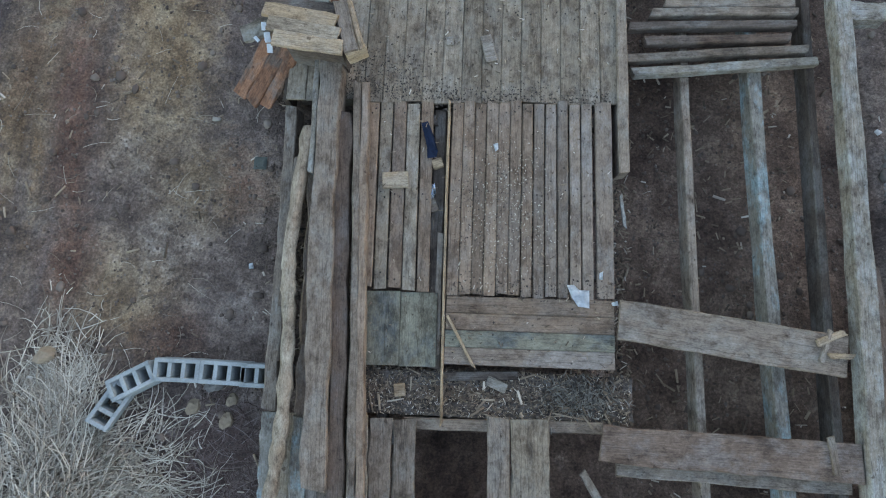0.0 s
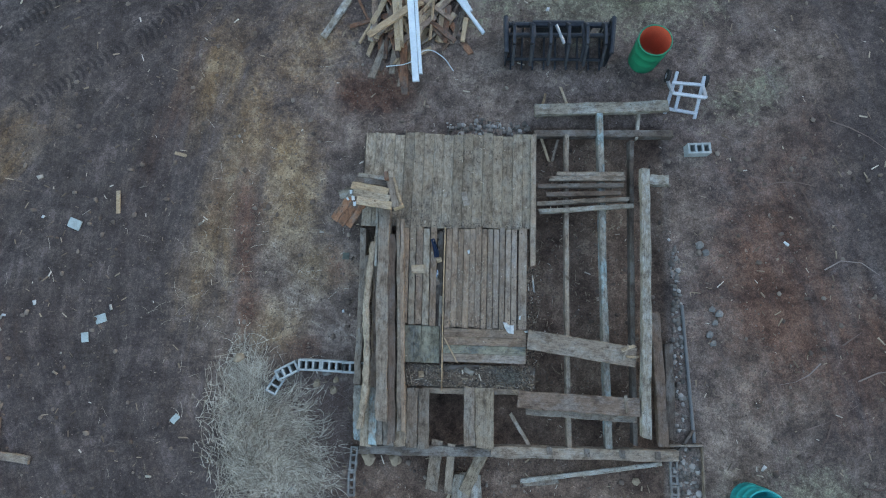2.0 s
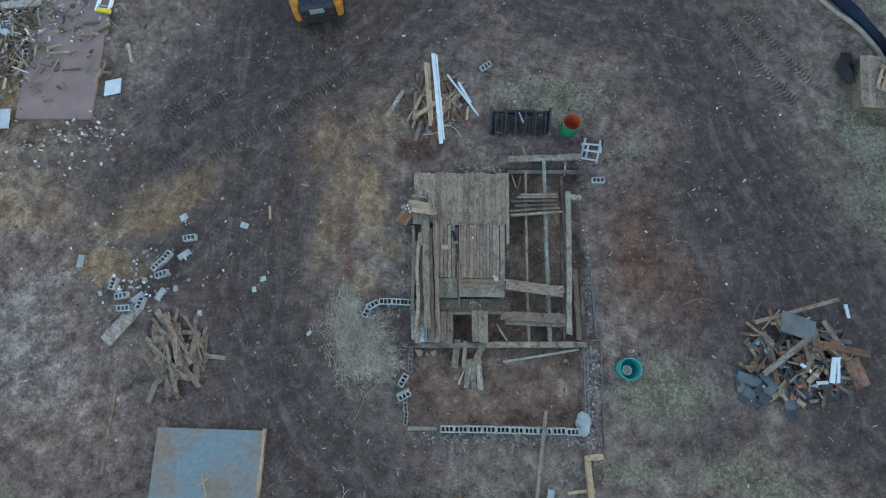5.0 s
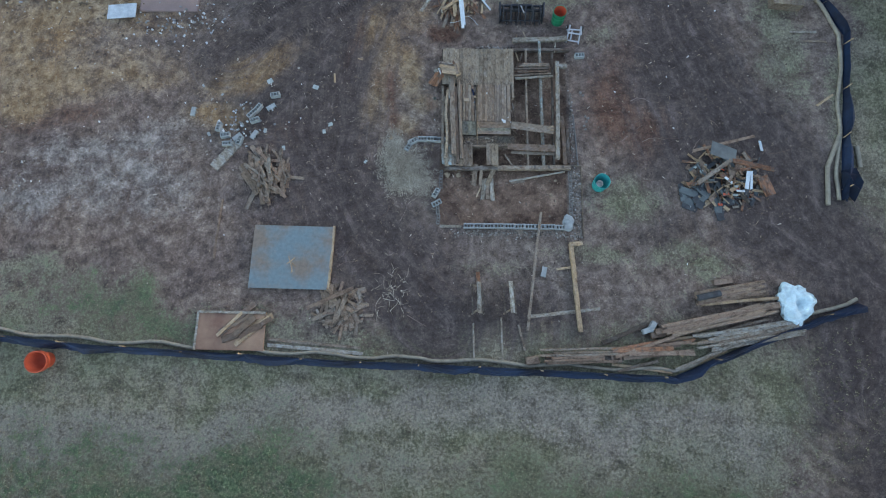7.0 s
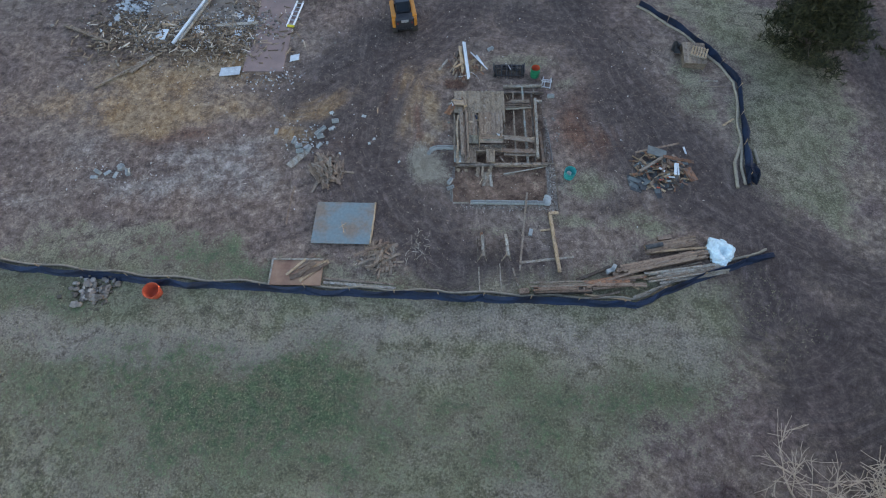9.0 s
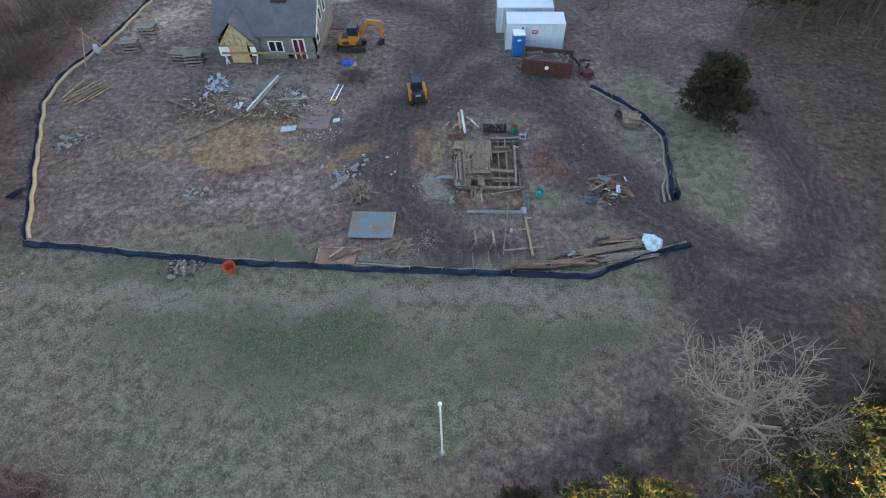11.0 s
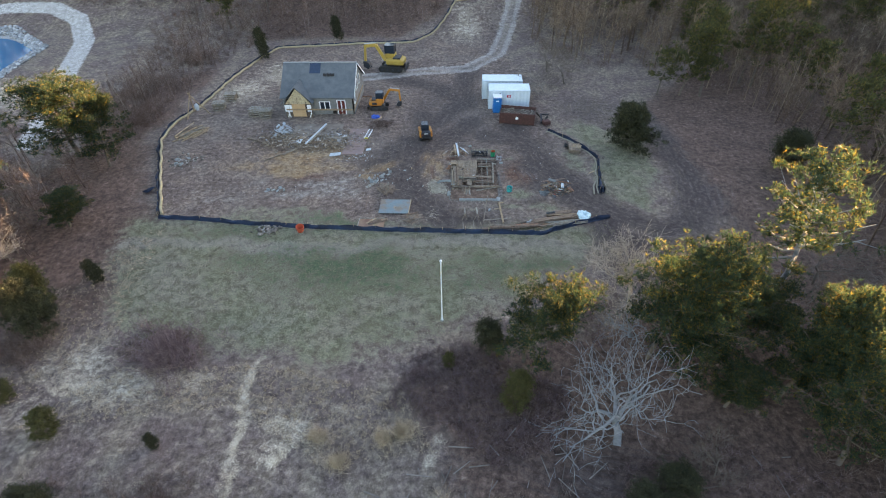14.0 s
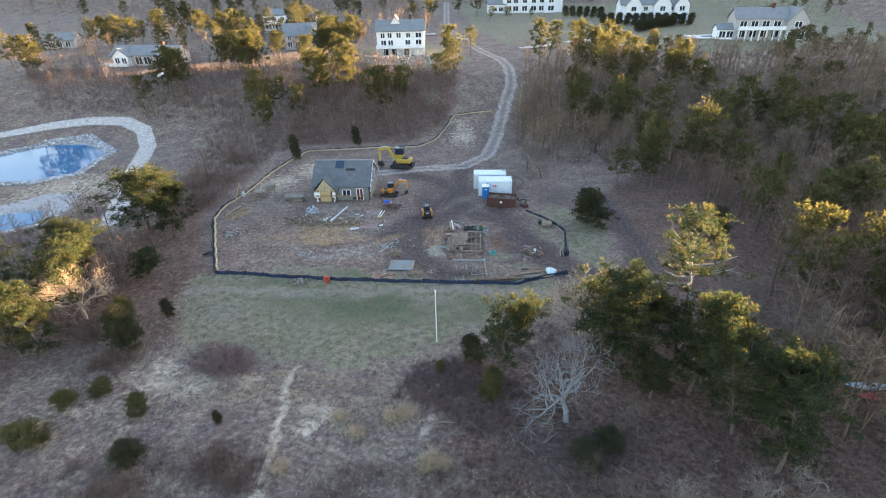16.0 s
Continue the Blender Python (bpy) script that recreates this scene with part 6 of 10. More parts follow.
def silt_fence(pts, height, side, wattle_mat, wattle_r, seed, label):
    rg = random.Random(seed)
    fence = thing("silt_fence", pose(0, 0, 0), label, "fence", "silt fences")
    line = along(pts, 0.45)
    verts, faces = [], []
    for i, (x, y) in enumerate(line):
        j = min(i + 1, len(line) - 1)
        k = max(i - 1, 0)
        d = Vector((line[j][0] - line[k][0], line[j][1] - line[k][1])).normalized()
        nrm = Vector((-d.y, d.x)) * side
        bul, sag = 0.24 * math.sin(math.pi * (i % 5) / 5) * (0.5 + 0.5 * math.sin(i * 0.37 + seed)) + rg.uniform(-.03, .03), 0.10 * abs(math.sin(i * 0.55 + seed)) + rg.uniform(0, .05)
        g = ground_z(x, y)
        for h, o in ((-0.03, 0.30), (0.05, 0.10 + bul), (height * 0.55, 0.02 + bul * 1.4), (height - sag, bul * 0.7), (height - sag, bul * 0.7 - 0.012), (-0.03, -0.02)):
            verts.append((x - nrm.x * o, y - nrm.y * o, g + h))
    m = 6
    for i in range(len(line) - 1):
        for q in range(m - 1):
            a = i * m + q
            faces.append((a, a + 1, a + m + 1, a + m))
    part("fabric", raw_mesh("fabric", verts, faces, FABRIC), FABRIC, fence)
    for i in range(0, len(line), 5):
        x, y = line[i]
        part("stake", strut(bmesh.new(), (x, y, ground_z(x, y)), (x + rg.uniform(-.05, .05), y + rg.uniform(-.05, .05), ground_z(x, y) + height + rg.uniform(0.02, 0.16)), 0.04), W_TAN, fence)
    if wattle_mat:
        cu = bpy.data.curves.new("wattle", "CURVE")
        cu.dimensions, cu.bevel_depth, cu.bevel_resolution, cu.use_fill_caps = "3D", wattle_r, 2, True
        sp = cu.splines.new("POLY")
        sp.points.add(len(line) - 1)
        for i, ((x, y), pt) in enumerate(zip(line, sp.points)):
            j, k = min(i + 1, len(line) - 1), max(i - 1, 0)
            d = Vector((line[j][0] - line[k][0], line[j][1] - line[k][1])).normalized()
            nrm = Vector((-d.y, d.x)) * side
            o = 0.20 + 0.07 * math.sin(i * 0.9 + seed) + rg.uniform(-.02, .02)
            pt.co = (x + nrm.x * o, y + nrm.y * o, ground_z(x, y) + wattle_r * 0.75, 1)
        cu.materials.append(wattle_mat)
        wt = new("wattle", cu)
        wt.parent = fence
        wt["label"] = "straw wattle log"
    return fence


silt_fence(FENCE_S, 0.48, 1, WATTLE_GREY, 0.07, 1, "black silt fence with a straw wattle along lawn")
silt_fence(FENCE_W, 0.46, -1, WATTLE, 0.15, 2, "black silt fence with a pale straw wattle")
silt_fence(FENCE_E, 0.46, -1, WATTLE_GREY, 0.075, 3, "sagging black silt fence with a grey wattle")
for pts, lab in (([(14.6, 0.2), (13.9, -1.2), (13.7, -2.8)], "grey straw wattle log lying on grass"), ([(15.2, -0.3), (15.2, -1.2)], "grey straw wattle log by a fence")):
    bm = bmesh.new()
    for (a, c) in zip(pts, pts[1:]):
        rod(bm, (*a, 0.08), (*c, 0.08), 0.085, 0.085, 10)
    tagged(part("wattle_log", bm, WATTLE_GREY), lab, "wattle", "wattle logs")
rag("torn_fabric", [(14.3, -1.4), (14.9, -1.3), (15.0, -2.1), (14.7, -2.7), (14.35, -2.2)], 0.12, FABRIC, "torn black fence fabric lying on grass", "fabric", 0.2, 12)
rag("torn_fabric", [(-34.6, -2.2), (-34.0, -2.0), (-34.2, -3.3), (-35.0, -3.2)], 0.12, FABRIC, "torn black fence fabric beside a fence", "fabric", 0.2, 13)

# pallet and boxes by the eastern fence
crate_box = thing("wooden_box", pose(13.15, 6.85, 0, 0, 0, -6), "large grey weathered box with a plank lid", "box")
part("box_body", box_bm(1.30, 1.75, 0.42, 0.03), W_GREY, crate_box)
for i in range(6):
    part("lid_plank", plank_mesh(1.80, 0.222, 0.03, W_GREY, i, wob=0.3), W_GREY, crate_box, "", pose(-0.56 + i * 0.225, 0, 0.422, 0, 0, 90))
pal = thing("pallet", pose(13.42, 6.85, 0.453, 0, 0, -22), "pale wooden pallet lying on a grey box", "pallet")
for y in (-0.36, 0.0, 0.36):
    part("bearer", box_bm(0.98, 0.08, 0.08), W_PALE, pal, "", pose(0, y, 0))
for i in range(6):
    part("slat", plank_mesh(0.84, 0.10, 0.022, W_TAN, i, wob=0.6), W_TAN, pal, "", pose(-0.42 + i * 0.168, 0, 0.081, 0, 0, 90))
rag("black_tarp", [(12.0, 7.0), (11.95, 7.5), (12.15, 8.0), (12.5, 8.1), (12.55, 7.75), (12.4, 7.35), (12.42, 6.95)], 0.15, CHAR, "black tarpaulin draped beside a box", "tarpaulin", 0.16, 15)

# flagpole on the lawn
fp = thing("flagpole", pose(-1.83, -20.75, ground_z(-1.83, -20.75)), "tall slim white flagpole on dry lawn", "flagpole")
WHITE = plain("white_paint", (0.72, 0.76, 0.80), 0.4)
part("pole", add_cyl(bmesh.new(), Matrix(), 0.05, 0.04, 6.2, 12), WHITE, fp)
bm = bmesh.new()
bmesh.ops.create_uvsphere(bm, u_segments=12, v_segments=8, radius=0.10, matrix=pose(0, 0, 6.28))
part("ball_finial", bm, WHITE, fp)
part("footing", add_cyl(bmesh.new(), pose(0, 0, -0.02), 0.16, 0.14, 0.10, 12), CONCRETE, fp)


# The yard to the north is set out in a frame of its own, and laid onto the ground at the end.
NORTH = pose(0.43, 0.45, 0) @ Matrix.Diagonal((1.085, 1.085, 1.085, 1))
before_yard = set(scene.objects)


# ---- the old house being taken down ----
ROOFING = mottled("dark_asphalt_roofing", (0.075, 0.088, 0.10), (0.11, 0.125, 0.14), 1.2, 0.85, 0, 0.4, 0.01, 30)
SHINGLE = mottled("grey_cedar_shingle", (0.20, 0.205, 0.205), (0.13, 0.135, 0.135), 4, 0.9, 0, 0.5, 0.02, 22)
CREAM = wood("cream_boards", (0.55, 0.50, 0.36), (0.48, 0.43, 0.30), (0.30, 0.26, 0.17), 0.7, 0.3)
PLY = mottled("tan_plywood", (0.46, 0.32, 0.19), (0.38, 0.25, 0.14), 1.5, 0.8, 0, 0.15)
# Near-black colour that paints in the shade inside the house.
DARK_ROOM = plain("dark_interior", (0.03, 0.028, 0.028), 0.9)
RED_DOOR = plain("dark_red_paint", (0.14, 0.025, 0.022), 0.6)
BLUE_TARP = plain("blue_tarpaulin", (0.02, 0.09, 0.42), 0.45)

HX0, HX1, HY0, HY1, RY, RZ, EZ = -23.1, -14.25, 14.75, 22.3, 18.55, 5.15, 2.45
house = thing("old_house", pose(0, 0, 0), "half-stripped grey shingled house with a dark roof", "house")


def prism(bm, pts, d):
    """A slab from an outline, pushed by the vector d."""
    a = [bm.verts.new(p) for p in pts]
    c = [bm.verts.new(Vector(p) + Vector(d)) for p in pts]
    n = len(pts)
    bm.faces.new(a)
    bm.faces.new(c[::-1])
    for i in range(n):
        k = (i + 1) % n
        bm.faces.new((a[k], a[i], c[i], c[k]))
    bmesh.ops.recalc_face_normals(bm, faces=bm.faces[:])
    return bm


def wall_with_holes(x0, x1, z0, z1, holes, t=0.16):
    """A wall in the xz plane at y = 0..t, with openings (x, z, w, h) through it."""
    bm = bmesh.new()
    xs = sorted({x0, x1, *[h[0] for h in holes], *[h[0] + h[2] for h in holes]})
    for a, c in zip(xs, xs[1:]):
        spans, z = [], z0
        for h in sorted((h for h in holes if h[0] < (a + c) / 2 < h[0] + h[2]), key=lambda h: h[1]):
            spans.append((z, h[1]))
            z = h[1] + h[3]
        spans.append((z, z1))
        for p, q in spans:
            if q - p > 1e-4:
                add_box(bm, pose((a + c) / 2, t / 2, p), c - a, t, q - p)
    return bm


part("front_wall", wall_with_holes(-19.4, HX1, 0, EZ, [(-18.5, 0.75, 1.25, 1.0), (-16.3, 0.0, 1.0, 1.95), (-17.0, 0.05, 0.5, 0.5)]), SHINGLE, house, "", pose(0, HY0, 0))
part("rear_wall", wall_with_holes(HX0, HX1, 0, EZ, []), SHINGLE, house, "", pose(0, HY1 - 0.16, 0))
bm = prism(bmesh.new(), [(HX1, HY0, 0), (HX1, HY1, 0), (HX1, HY1, EZ), (HX1, RY, RZ - 0.08), (HX1, HY0, EZ)], (-0.16, 0, 0))
part("gable_wall", bm, SHINGLE, house)
bm = prism(bmesh.new(), [(HX0, HY0, 0), (HX0, HY1, 0), (HX0, HY1, EZ), (HX0, RY, RZ - 0.08), (HX0, HY0, EZ)], (0.16, 0, 0))
part("gable_wall", bm, SHINGLE, house)
# A solid dark block gives the openings their indoor shade.
part("dark_room", box_bm(HX1 - HX0 - 0.5, HY1 - HY0 - 1.2, 2.2), DARK_ROOM, house, "dark solid block painted as the unlit interior", pose((HX0 + HX1) / 2, (HY0 + HY1) / 2 + 0.2, 0))
for s, ye in ((-1, HY0 - 0.3), (1, HY1 + 0.3)):
    zz = RZ - (RZ - EZ) * abs(ye - RY) / (RY - HY0)
    bm = prism(bmesh.new(), [(HX0 - 0.2, ye, zz), (HX1 + 0.22, ye, zz), (HX1 + 0.22, RY, RZ), (HX0 - 0.2, RY, RZ)], (0, 0, 0.13))
    part("roof_slope", bm, ROOFING, house)
part("ridge_cap", box_bm(HX1 - HX0 + 0.4, 0.22, 0.05), plain("grey_ridge", (0.28, 0.30, 0.32), 0.7), house, "pale grey ridge cap", pose((HX0 + HX1) / 2, RY, RZ + 0.11))
sl_ = math.degrees(math.atan2(RZ - EZ, RY - HY0))
part("roof_patch", box_bm(1.35, 1.45, 0.02), plain("blue_black_felt", (0.025, 0.045, 0.085), 0.7), house, "blue-black felt patch", pose(-19.2, RY - 0.72, RZ - 0.36, sl_, 0, 0))
# Dark slabs on the slope paint the shade of a ragged gap.
bm = bmesh.new()
for i in range(7):
    add_box(bm, pose(-18.0 + i * 0.2 + R.uniform(-.05, .05), RY - 1.55 + R.uniform(-.06, .06), RZ - 0.90, sl_, 0, R.uniform(-8, 8)), 0.22, 0.4, 0.015)
part("roof_hole", bm, DARK_ROOM, house, "ragged dark slabs painted as a shaded roof gap")
# projecting gabled bay with cream boards and plywood
bx0, bx1, by = -22.75, -19.35, 14.05
part("bay_wall", wall_with_holes(bx0, bx1, 0, 1.75, [(bx0 + 0.25, 0.65, 0.7, 0.9), (bx1 - 0.85, 0.65, 0.6, 0.9)]), W_DARK, house, "", pose(0, by, 0))
part("bay_side", box_bm(0.14, 0.7, 2.2), SHINGLE, house, "", pose(bx1 - 0.07, by + 0.5, 0))
part("bay_side", box_bm(0.14, 0.7, 2.2), SHINGLE, house, "", pose(bx0 + 0.07, by + 0.5, 0))
bm = prism(bmesh.new(), [(bx0 + 0.15, by, 1.75), (bx1 - 0.1, by, 1.75), ((bx0 + bx1) / 2, by, 3.65)], (0, 0.14, 0))
part("bay_gable", bm, CREAM, house, "cream boarded gable")
for i in range(5):
    part("gable_batten", box_bm(0.03, 0.02, 1.1 - abs(i - 2) * 0.32), W_BROWN, house, "", pose(bx0 + 0.7 + i * 0.5, by - 0.012, 1.78))
part("plywood_panel", box_bm(1.65, 0.04, 1.62), PLY, house, "tan plywood panel over an opening", pose(-21.0, by - 0.03, 0.12))
for x, w in ((-22.45, 0.55), (-19.7, 0.5), (-22.0, 0.28)):
    part("white_board", box_bm(w, 0.05, 0.85), WHITE, house, "white painted board", pose(x, by - 0.035, 0.78))
for x, r_ in ((-22.5, 18), (-22.2, -12), (-19.75, 20)):
    part("white_post", box_bm(0.10, 0.08, 0.78), WHITE, house, "white painted post", pose(x, by - 0.06, 0.02, 0, r_, 0))
for s in (-1, 1):
    mx = (bx0 + bx1) / 2
    bm = prism(bmesh.new(), [(mx, by - 0.25, 3.85), (mx + s * (bx1 - bx0 + 0.5) / 2, by - 0.25, 1.85), (mx + s * (bx1 - bx0 + 0.5) / 2, HY0 + 0.1, 1.85), (mx, RY - 1.9, 3.85)], (0, 0, 0.10))
    part("bay_roof", bm, ROOFING, house)
# openings, trims and braces
for (x, z, w, h, nm) in ((-18.5, 0.75, 1.25, 1.0, "window"), (-16.3, 0.0, 1.0, 1.95, "door_opening")):
    o = part(nm, box_bm(w - 0.1, 0.03, h - 0.08), RED_DOOR if nm == "door_opening" else GLASS, house, "dark red doorway" if nm == "door_opening" else "dark window", pose(x + w / 2, HY0 + 0.12, z + 0.04))
    bm = bmesh.new()
    for a, c in (((0, 0), (w, 0)), ((0, h), (w, h)), ((0, 0), (0, h)), ((w, 0), (w, h)), ((w * 0.5, 0), (w * 0.5, h))):
        strut(bm, (a[0] - w / 2, -0.15, a[1] - 0.04), (c[0] - w / 2, -0.15, c[1] - 0.04), 0.11, 0.06)
    part("frame", bm, WHITE, o)
part("board_brace", box_bm(0.1, 0.06, 1.1), W_RED, house, "", pose(-15.9, HY0 - 0.04, 0.1, 0, 25, 0))
part("front_rail", box_bm(8.2, 0.07, 0.17), W_TAN, house, "long tan rail nailed across the front", pose(-18.45, by - 0.10, 0.98))
part("side_rail", strut(bmesh.new(), (HX1 + 0.08, HY0 - 0.6, 0.8), (HX1 + 0.08, HY1 - 1.0, 1.15), 0.07, 0.18), W_TAN, house, "long tan rail nailed along the side")
for y, z in ((15.6, 2.6), (17.6, 2.3), (19.4, 2.3)):
    o = part("window", box_bm(0.03, 0.75, 1.05), GLASS, house, "dark window", pose(HX1 + 0.005, y, z - 1.3 if y < 16 else z))
    bm = bmesh.new()
    for a, c in (((-0.42, -0.04), (0.42, -0.04)), ((-0.42, 1.1), (0.42, 1.1)), ((-0.42, -0.04), (-0.42, 1.1)), ((0.42, -0.04), (0.42, 1.1))):
        strut(bm, (0.03, a[0], a[1]), (0.03, c[0], c[1]), 0.09, 0.05)
    part("frame", bm, WHITE, o)
bm = bmesh.new()
for s, ye in ((-1, HY0 - 0.3), (1, HY1 + 0.3)):
    strut(bm, (HX1 + 0.24, ye, RZ - (RZ - EZ) * abs(ye - RY) / (RY - HY0) + 0.02), (HX1 + 0.24, RY, RZ + 0.02), 0.04, 0.16)
part("rake_board", bm, WHITE, house, "white rake boards")
tagged(board(None, "prop_beam", (-14.1, 20.2), (-12.9, 20.25), 0.12, 0.12, 0.9, W_RED, 1), "short red-brown beam sticking out of a wall", "timber", "scattered timber").location.z = 0.0

# old floor slabs with rubble south of the house
PINK = mottled("pinkish_concrete", (0.23, 0.165, 0.155), (0.17, 0.13, 0.125), 1.3, 0.9, 0, 0.3)
GREYSLAB = mottled("cracked_slab", (0.20, 0.175, 0.155), (0.115, 0.092, 0.078), 1.1, 0.92, 0, 0.3)
for nm, (x, y, sx, sy, rz), mt, lab in (("floor_slab", (-12.93, 7.75, 2.35, 6.2, 0), PINK, "pinkish old concrete floor slab"), ("floor_slab", (-18.0, 10.4, 5.8, 3.4, 0), GREYSLAB, "grey cracked concrete floor slab with debris")):
    ob = part(nm, box_bm(sx, sy, 0.12, 0.02), mt)
    ob.matrix_world = pose(x, y, -0.04, 0, 0, rz)
    tagged(ob, lab, "slab", kind="structure")
rub = thing("demolition_rubble", pose(0, 0, 0), "scattered boards, sheet metal and white plaster rubble", "rubble")
scatter_boards(rub, 120, -18.6, 8.2, 3.6, 1.7, (0.2, 1.0), (0.05, 0.09, 0.14), (W_GREY, W_PALE, W_BROWN, W_TAN, W_PALE, W_DARK), R, 0.3)
scatter_boards(rub, 60, -15.0, 7.0, 1.9, 1.7, (0.15, 0.6), (0.05, 0.09, 0.14), (W_PALE, W_TAN, W_BROWN, W_GREY), R, 0.2)
scatter_boards(rub, 26, -21.4, 7.0, 2.4, 2.0, (0.3, 1.0), (0.06, 0.12), (W_GREY, W_BROWN, W_PALE), R, 0.15)
PLASTER = mottled("pale_blue_plaster", (0.42, 0.48, 0.53), (0.26, 0.30, 0.33), 3, 0.85)
for i in range(48):
    x, y = -22.2 + R.gauss(0, 0.55), 10.3 + R.gauss(0, 0.8)
    part("plaster_chunk", box_bm(R.uniform(.1, .36), R.uniform(.1, .3), R.uniform(.03, .1), 0.01), PLASTER, rub, "", pose(x, y, 0.02 + R.uniform(0, .25), R.uniform(-25, 25), R.uniform(-25, 25), R.uniform(0, 180)))
for (x, y, sx, sy, rz) in ((-19.6, 7.6, 0.7, 0.8, -10), (-17.6, 8.0, 0.5, 0.6, 15), (-14.4, 9.0, 0.4, 0.6, 5), (-14.77, 4.6, 1.25, 0.62, 0), (-11.2, 5.7, 0.55, 0.52, 8), (-15.2, 9.4, 0.4, 0.5, 30), (-14.9, 7.7, 0.5, 0.5, 10)):
    part("metal_sheet", box_bm(sx, sy, 0.03, 0.006), WHITE_METAL if sx < 1 else PLASTER, rub, "", pose(x, y, 0.09, R.uniform(-8, 8), R.uniform(-8, 8), rz))
for lab, a, b_, w, t, z, mt, nm in (
        ("long white timber over demolition rubble", (-18.55, 6.6), (-17.2, 11.6), 0.15, 0.12, 0.25, WHITE_METAL, "long_timber"),
        ("long pale timber over demolition rubble", (-18.2, 6.8), (-17.0, 11.4), 0.12, 0.10, 0.27, W_PALE, "long_timber"),
        ("grey timber at the edge of rubble", (-25.9, 8.4), (-22.4, 6.8), 0.18, 0.12, 0.03, W_GREY, "long_timber"),
        ("tan timber in a bed of rubble", (-16.4, 8.35), (-13.9, 8.6), 0.25, 0.12, 0.05, W_PALE, "long_timber"),
        ("weathered timber on sandy soil", (-22.3, 3.3), (-20.2, 5.2), 0.12, 0.10, 0.02, W_GREY, "long_timber"),
        ("weathered timber on sandy soil", (-20.6, 4.5), (-19.6, 5.9), 0.24, 0.08, 0.02, W_GREY, "long_timber")):
    tagged(board(None, nm, a, b_, w, t, z, mt, kind_of(lab) % 5, n=8), lab, "timber", "scattered timber")
fo = thing("folded_ladder", pose(-11.75, 9.4, 0.1, 0, 0, -8), "folded white ladder with a yellow foot", "ladder")
for s in (-1, 1):
    part("rail", box_bm(0.07, 2.3, 0.08), WHITE, fo, "", pose(s * 0.2, 0, 0))
for i in range(6):
    part("rung", box_bm(0.36, 0.05, 0.05), ALU, fo, "", pose(0, -0.95 + i * 0.38, 0.02))
part("foot", box_bm(0.42, 0.12, 0.1), plain("yellow_plastic", (0.6, 0.5, 0.05), 0.5), fo, "yellow foot", pose(0.05, -1.1, 0))
bm = bmesh.new()
bmesh.ops.create_icosphere(bm, subdivisions=3, radius=0.5)
for v in bm.verts:
    v.co = Vector((v.co.x * (1 + .4 * noise.noise(v.co * 4)), v.co.y * 0.8 * (1 + .4 * noise.noise(v.co * 5)), max(0, v.co.z * 0.5 + .2 * noise.noise(v.co * 6) + .1)))
ob = part("blue_tarp", bm, BLUE_TARP)
ob.matrix_world = pose(-11.5, 13.9, 0)
tagged(ob, "crumpled bright blue tarpaulin on the ground", "tarpaulin")
tagged(part("plywood_scrap", box_bm(0.9, 0.6, 0.03, 0.004), PLY), "tan plywood scrap on the ground", "board", "scattered timber").matrix_world = pose(-11.2, 13.9, 0.02, 0, 0, 20)

# ---- storage containers, toilet, skip ----
CONT = mottled("white_container_paint", (0.50, 0.60, 0.68), (0.42, 0.52, 0.60), 1.6, 0.5, 0, 0.08)
cont = thing("storage_container", pose(5.15, 17.55, 0, 0, 0, -0.5), "white corrugated steel storage container", "container", "storage containers")
CL, CW, CH = 5.15, 2.25, 2.45
part("roof_panel", box_bm(CL, CW, 0.06, 0.01), CONT, cont, "", pose(0, 0, CH - 0.06))
part("floor_frame", box_bm(CL, CW, 0.14), CONT, cont, "", pose(0, 0, 0.04))
for s in (-1, 1):
    bm = bmesh.new()
    nn = 46
    pts = []
    for i in range(nn + 1):
        x = -CL / 2 + 0.06 + (CL - 0.12) * i / nn
        pts.append((x, s * (CW / 2 - (0.035 if (i // 2) % 2 else 0.0))))
    lo, hi = [bm.verts.new((x, y, 0.15)) for x, y in pts], [bm.verts.new((x, y, CH - 0.08)) for x, y in pts]
    for i in range(nn):
        bm.faces.new((lo[i], lo[i + 1], hi[i + 1], hi[i]))
    bmesh.ops.solidify(bm, geom=bm.faces[:], thickness=0.02)
    part("side_panel", bm, CONT, cont)
    part("end_panel", box_bm(0.05, CW - 0.1, CH - 0.2), CONT, cont, "", pose(s * (CL / 2 - 0.03), 0, 0.1))
    for sy in (-1, 1):
        part("corner_post", box_bm(0.12, 0.12, CH, 0.01), CONT, cont, "", pose(s * (CL / 2 - 0.055), sy * (CW / 2 - 0.055), 0.0))
for i in range(4):
    part("lock_rod", rod(bmesh.new(), (-CL / 2 - 0.03, -0.8 + i * 0.53, 0.2), (-CL / 2 - 0.03, -0.8 + i * 0.53, CH - 0.2), 0.02), ALU, cont)
part("red_sign", box_bm(0.5, 0.02, 0.32), plain("red_sign_paint", (0.42, 0.02, 0.05), 0.5), cont, "red sign plate", pose(-0.05, -CW / 2 - 0.015, 1.55))
part("sign_bars", add_box(box_bm(0.34, 0.012, 0.04, 0, pose(0, 0, 0.05)), pose(0, 0, -0.05), 0.26, 0.012, 0.04), WHITE, cont, "pale bars on a red sign", pose(-0.05, -CW / 2 - 0.03, 1.70))
copy_thing(cont, pose(4.45, 20.6, 0, 0, 0, -0.3))
wc = thing("portable_toilet", pose(3.62, 15.75, 0, 0, 0, 3), "blue portable toilet with a white roof", "portable toilet")
TOILET_BLUE = plain("blue_toilet_plastic", (0.0, 0.13, 0.40), 0.45)
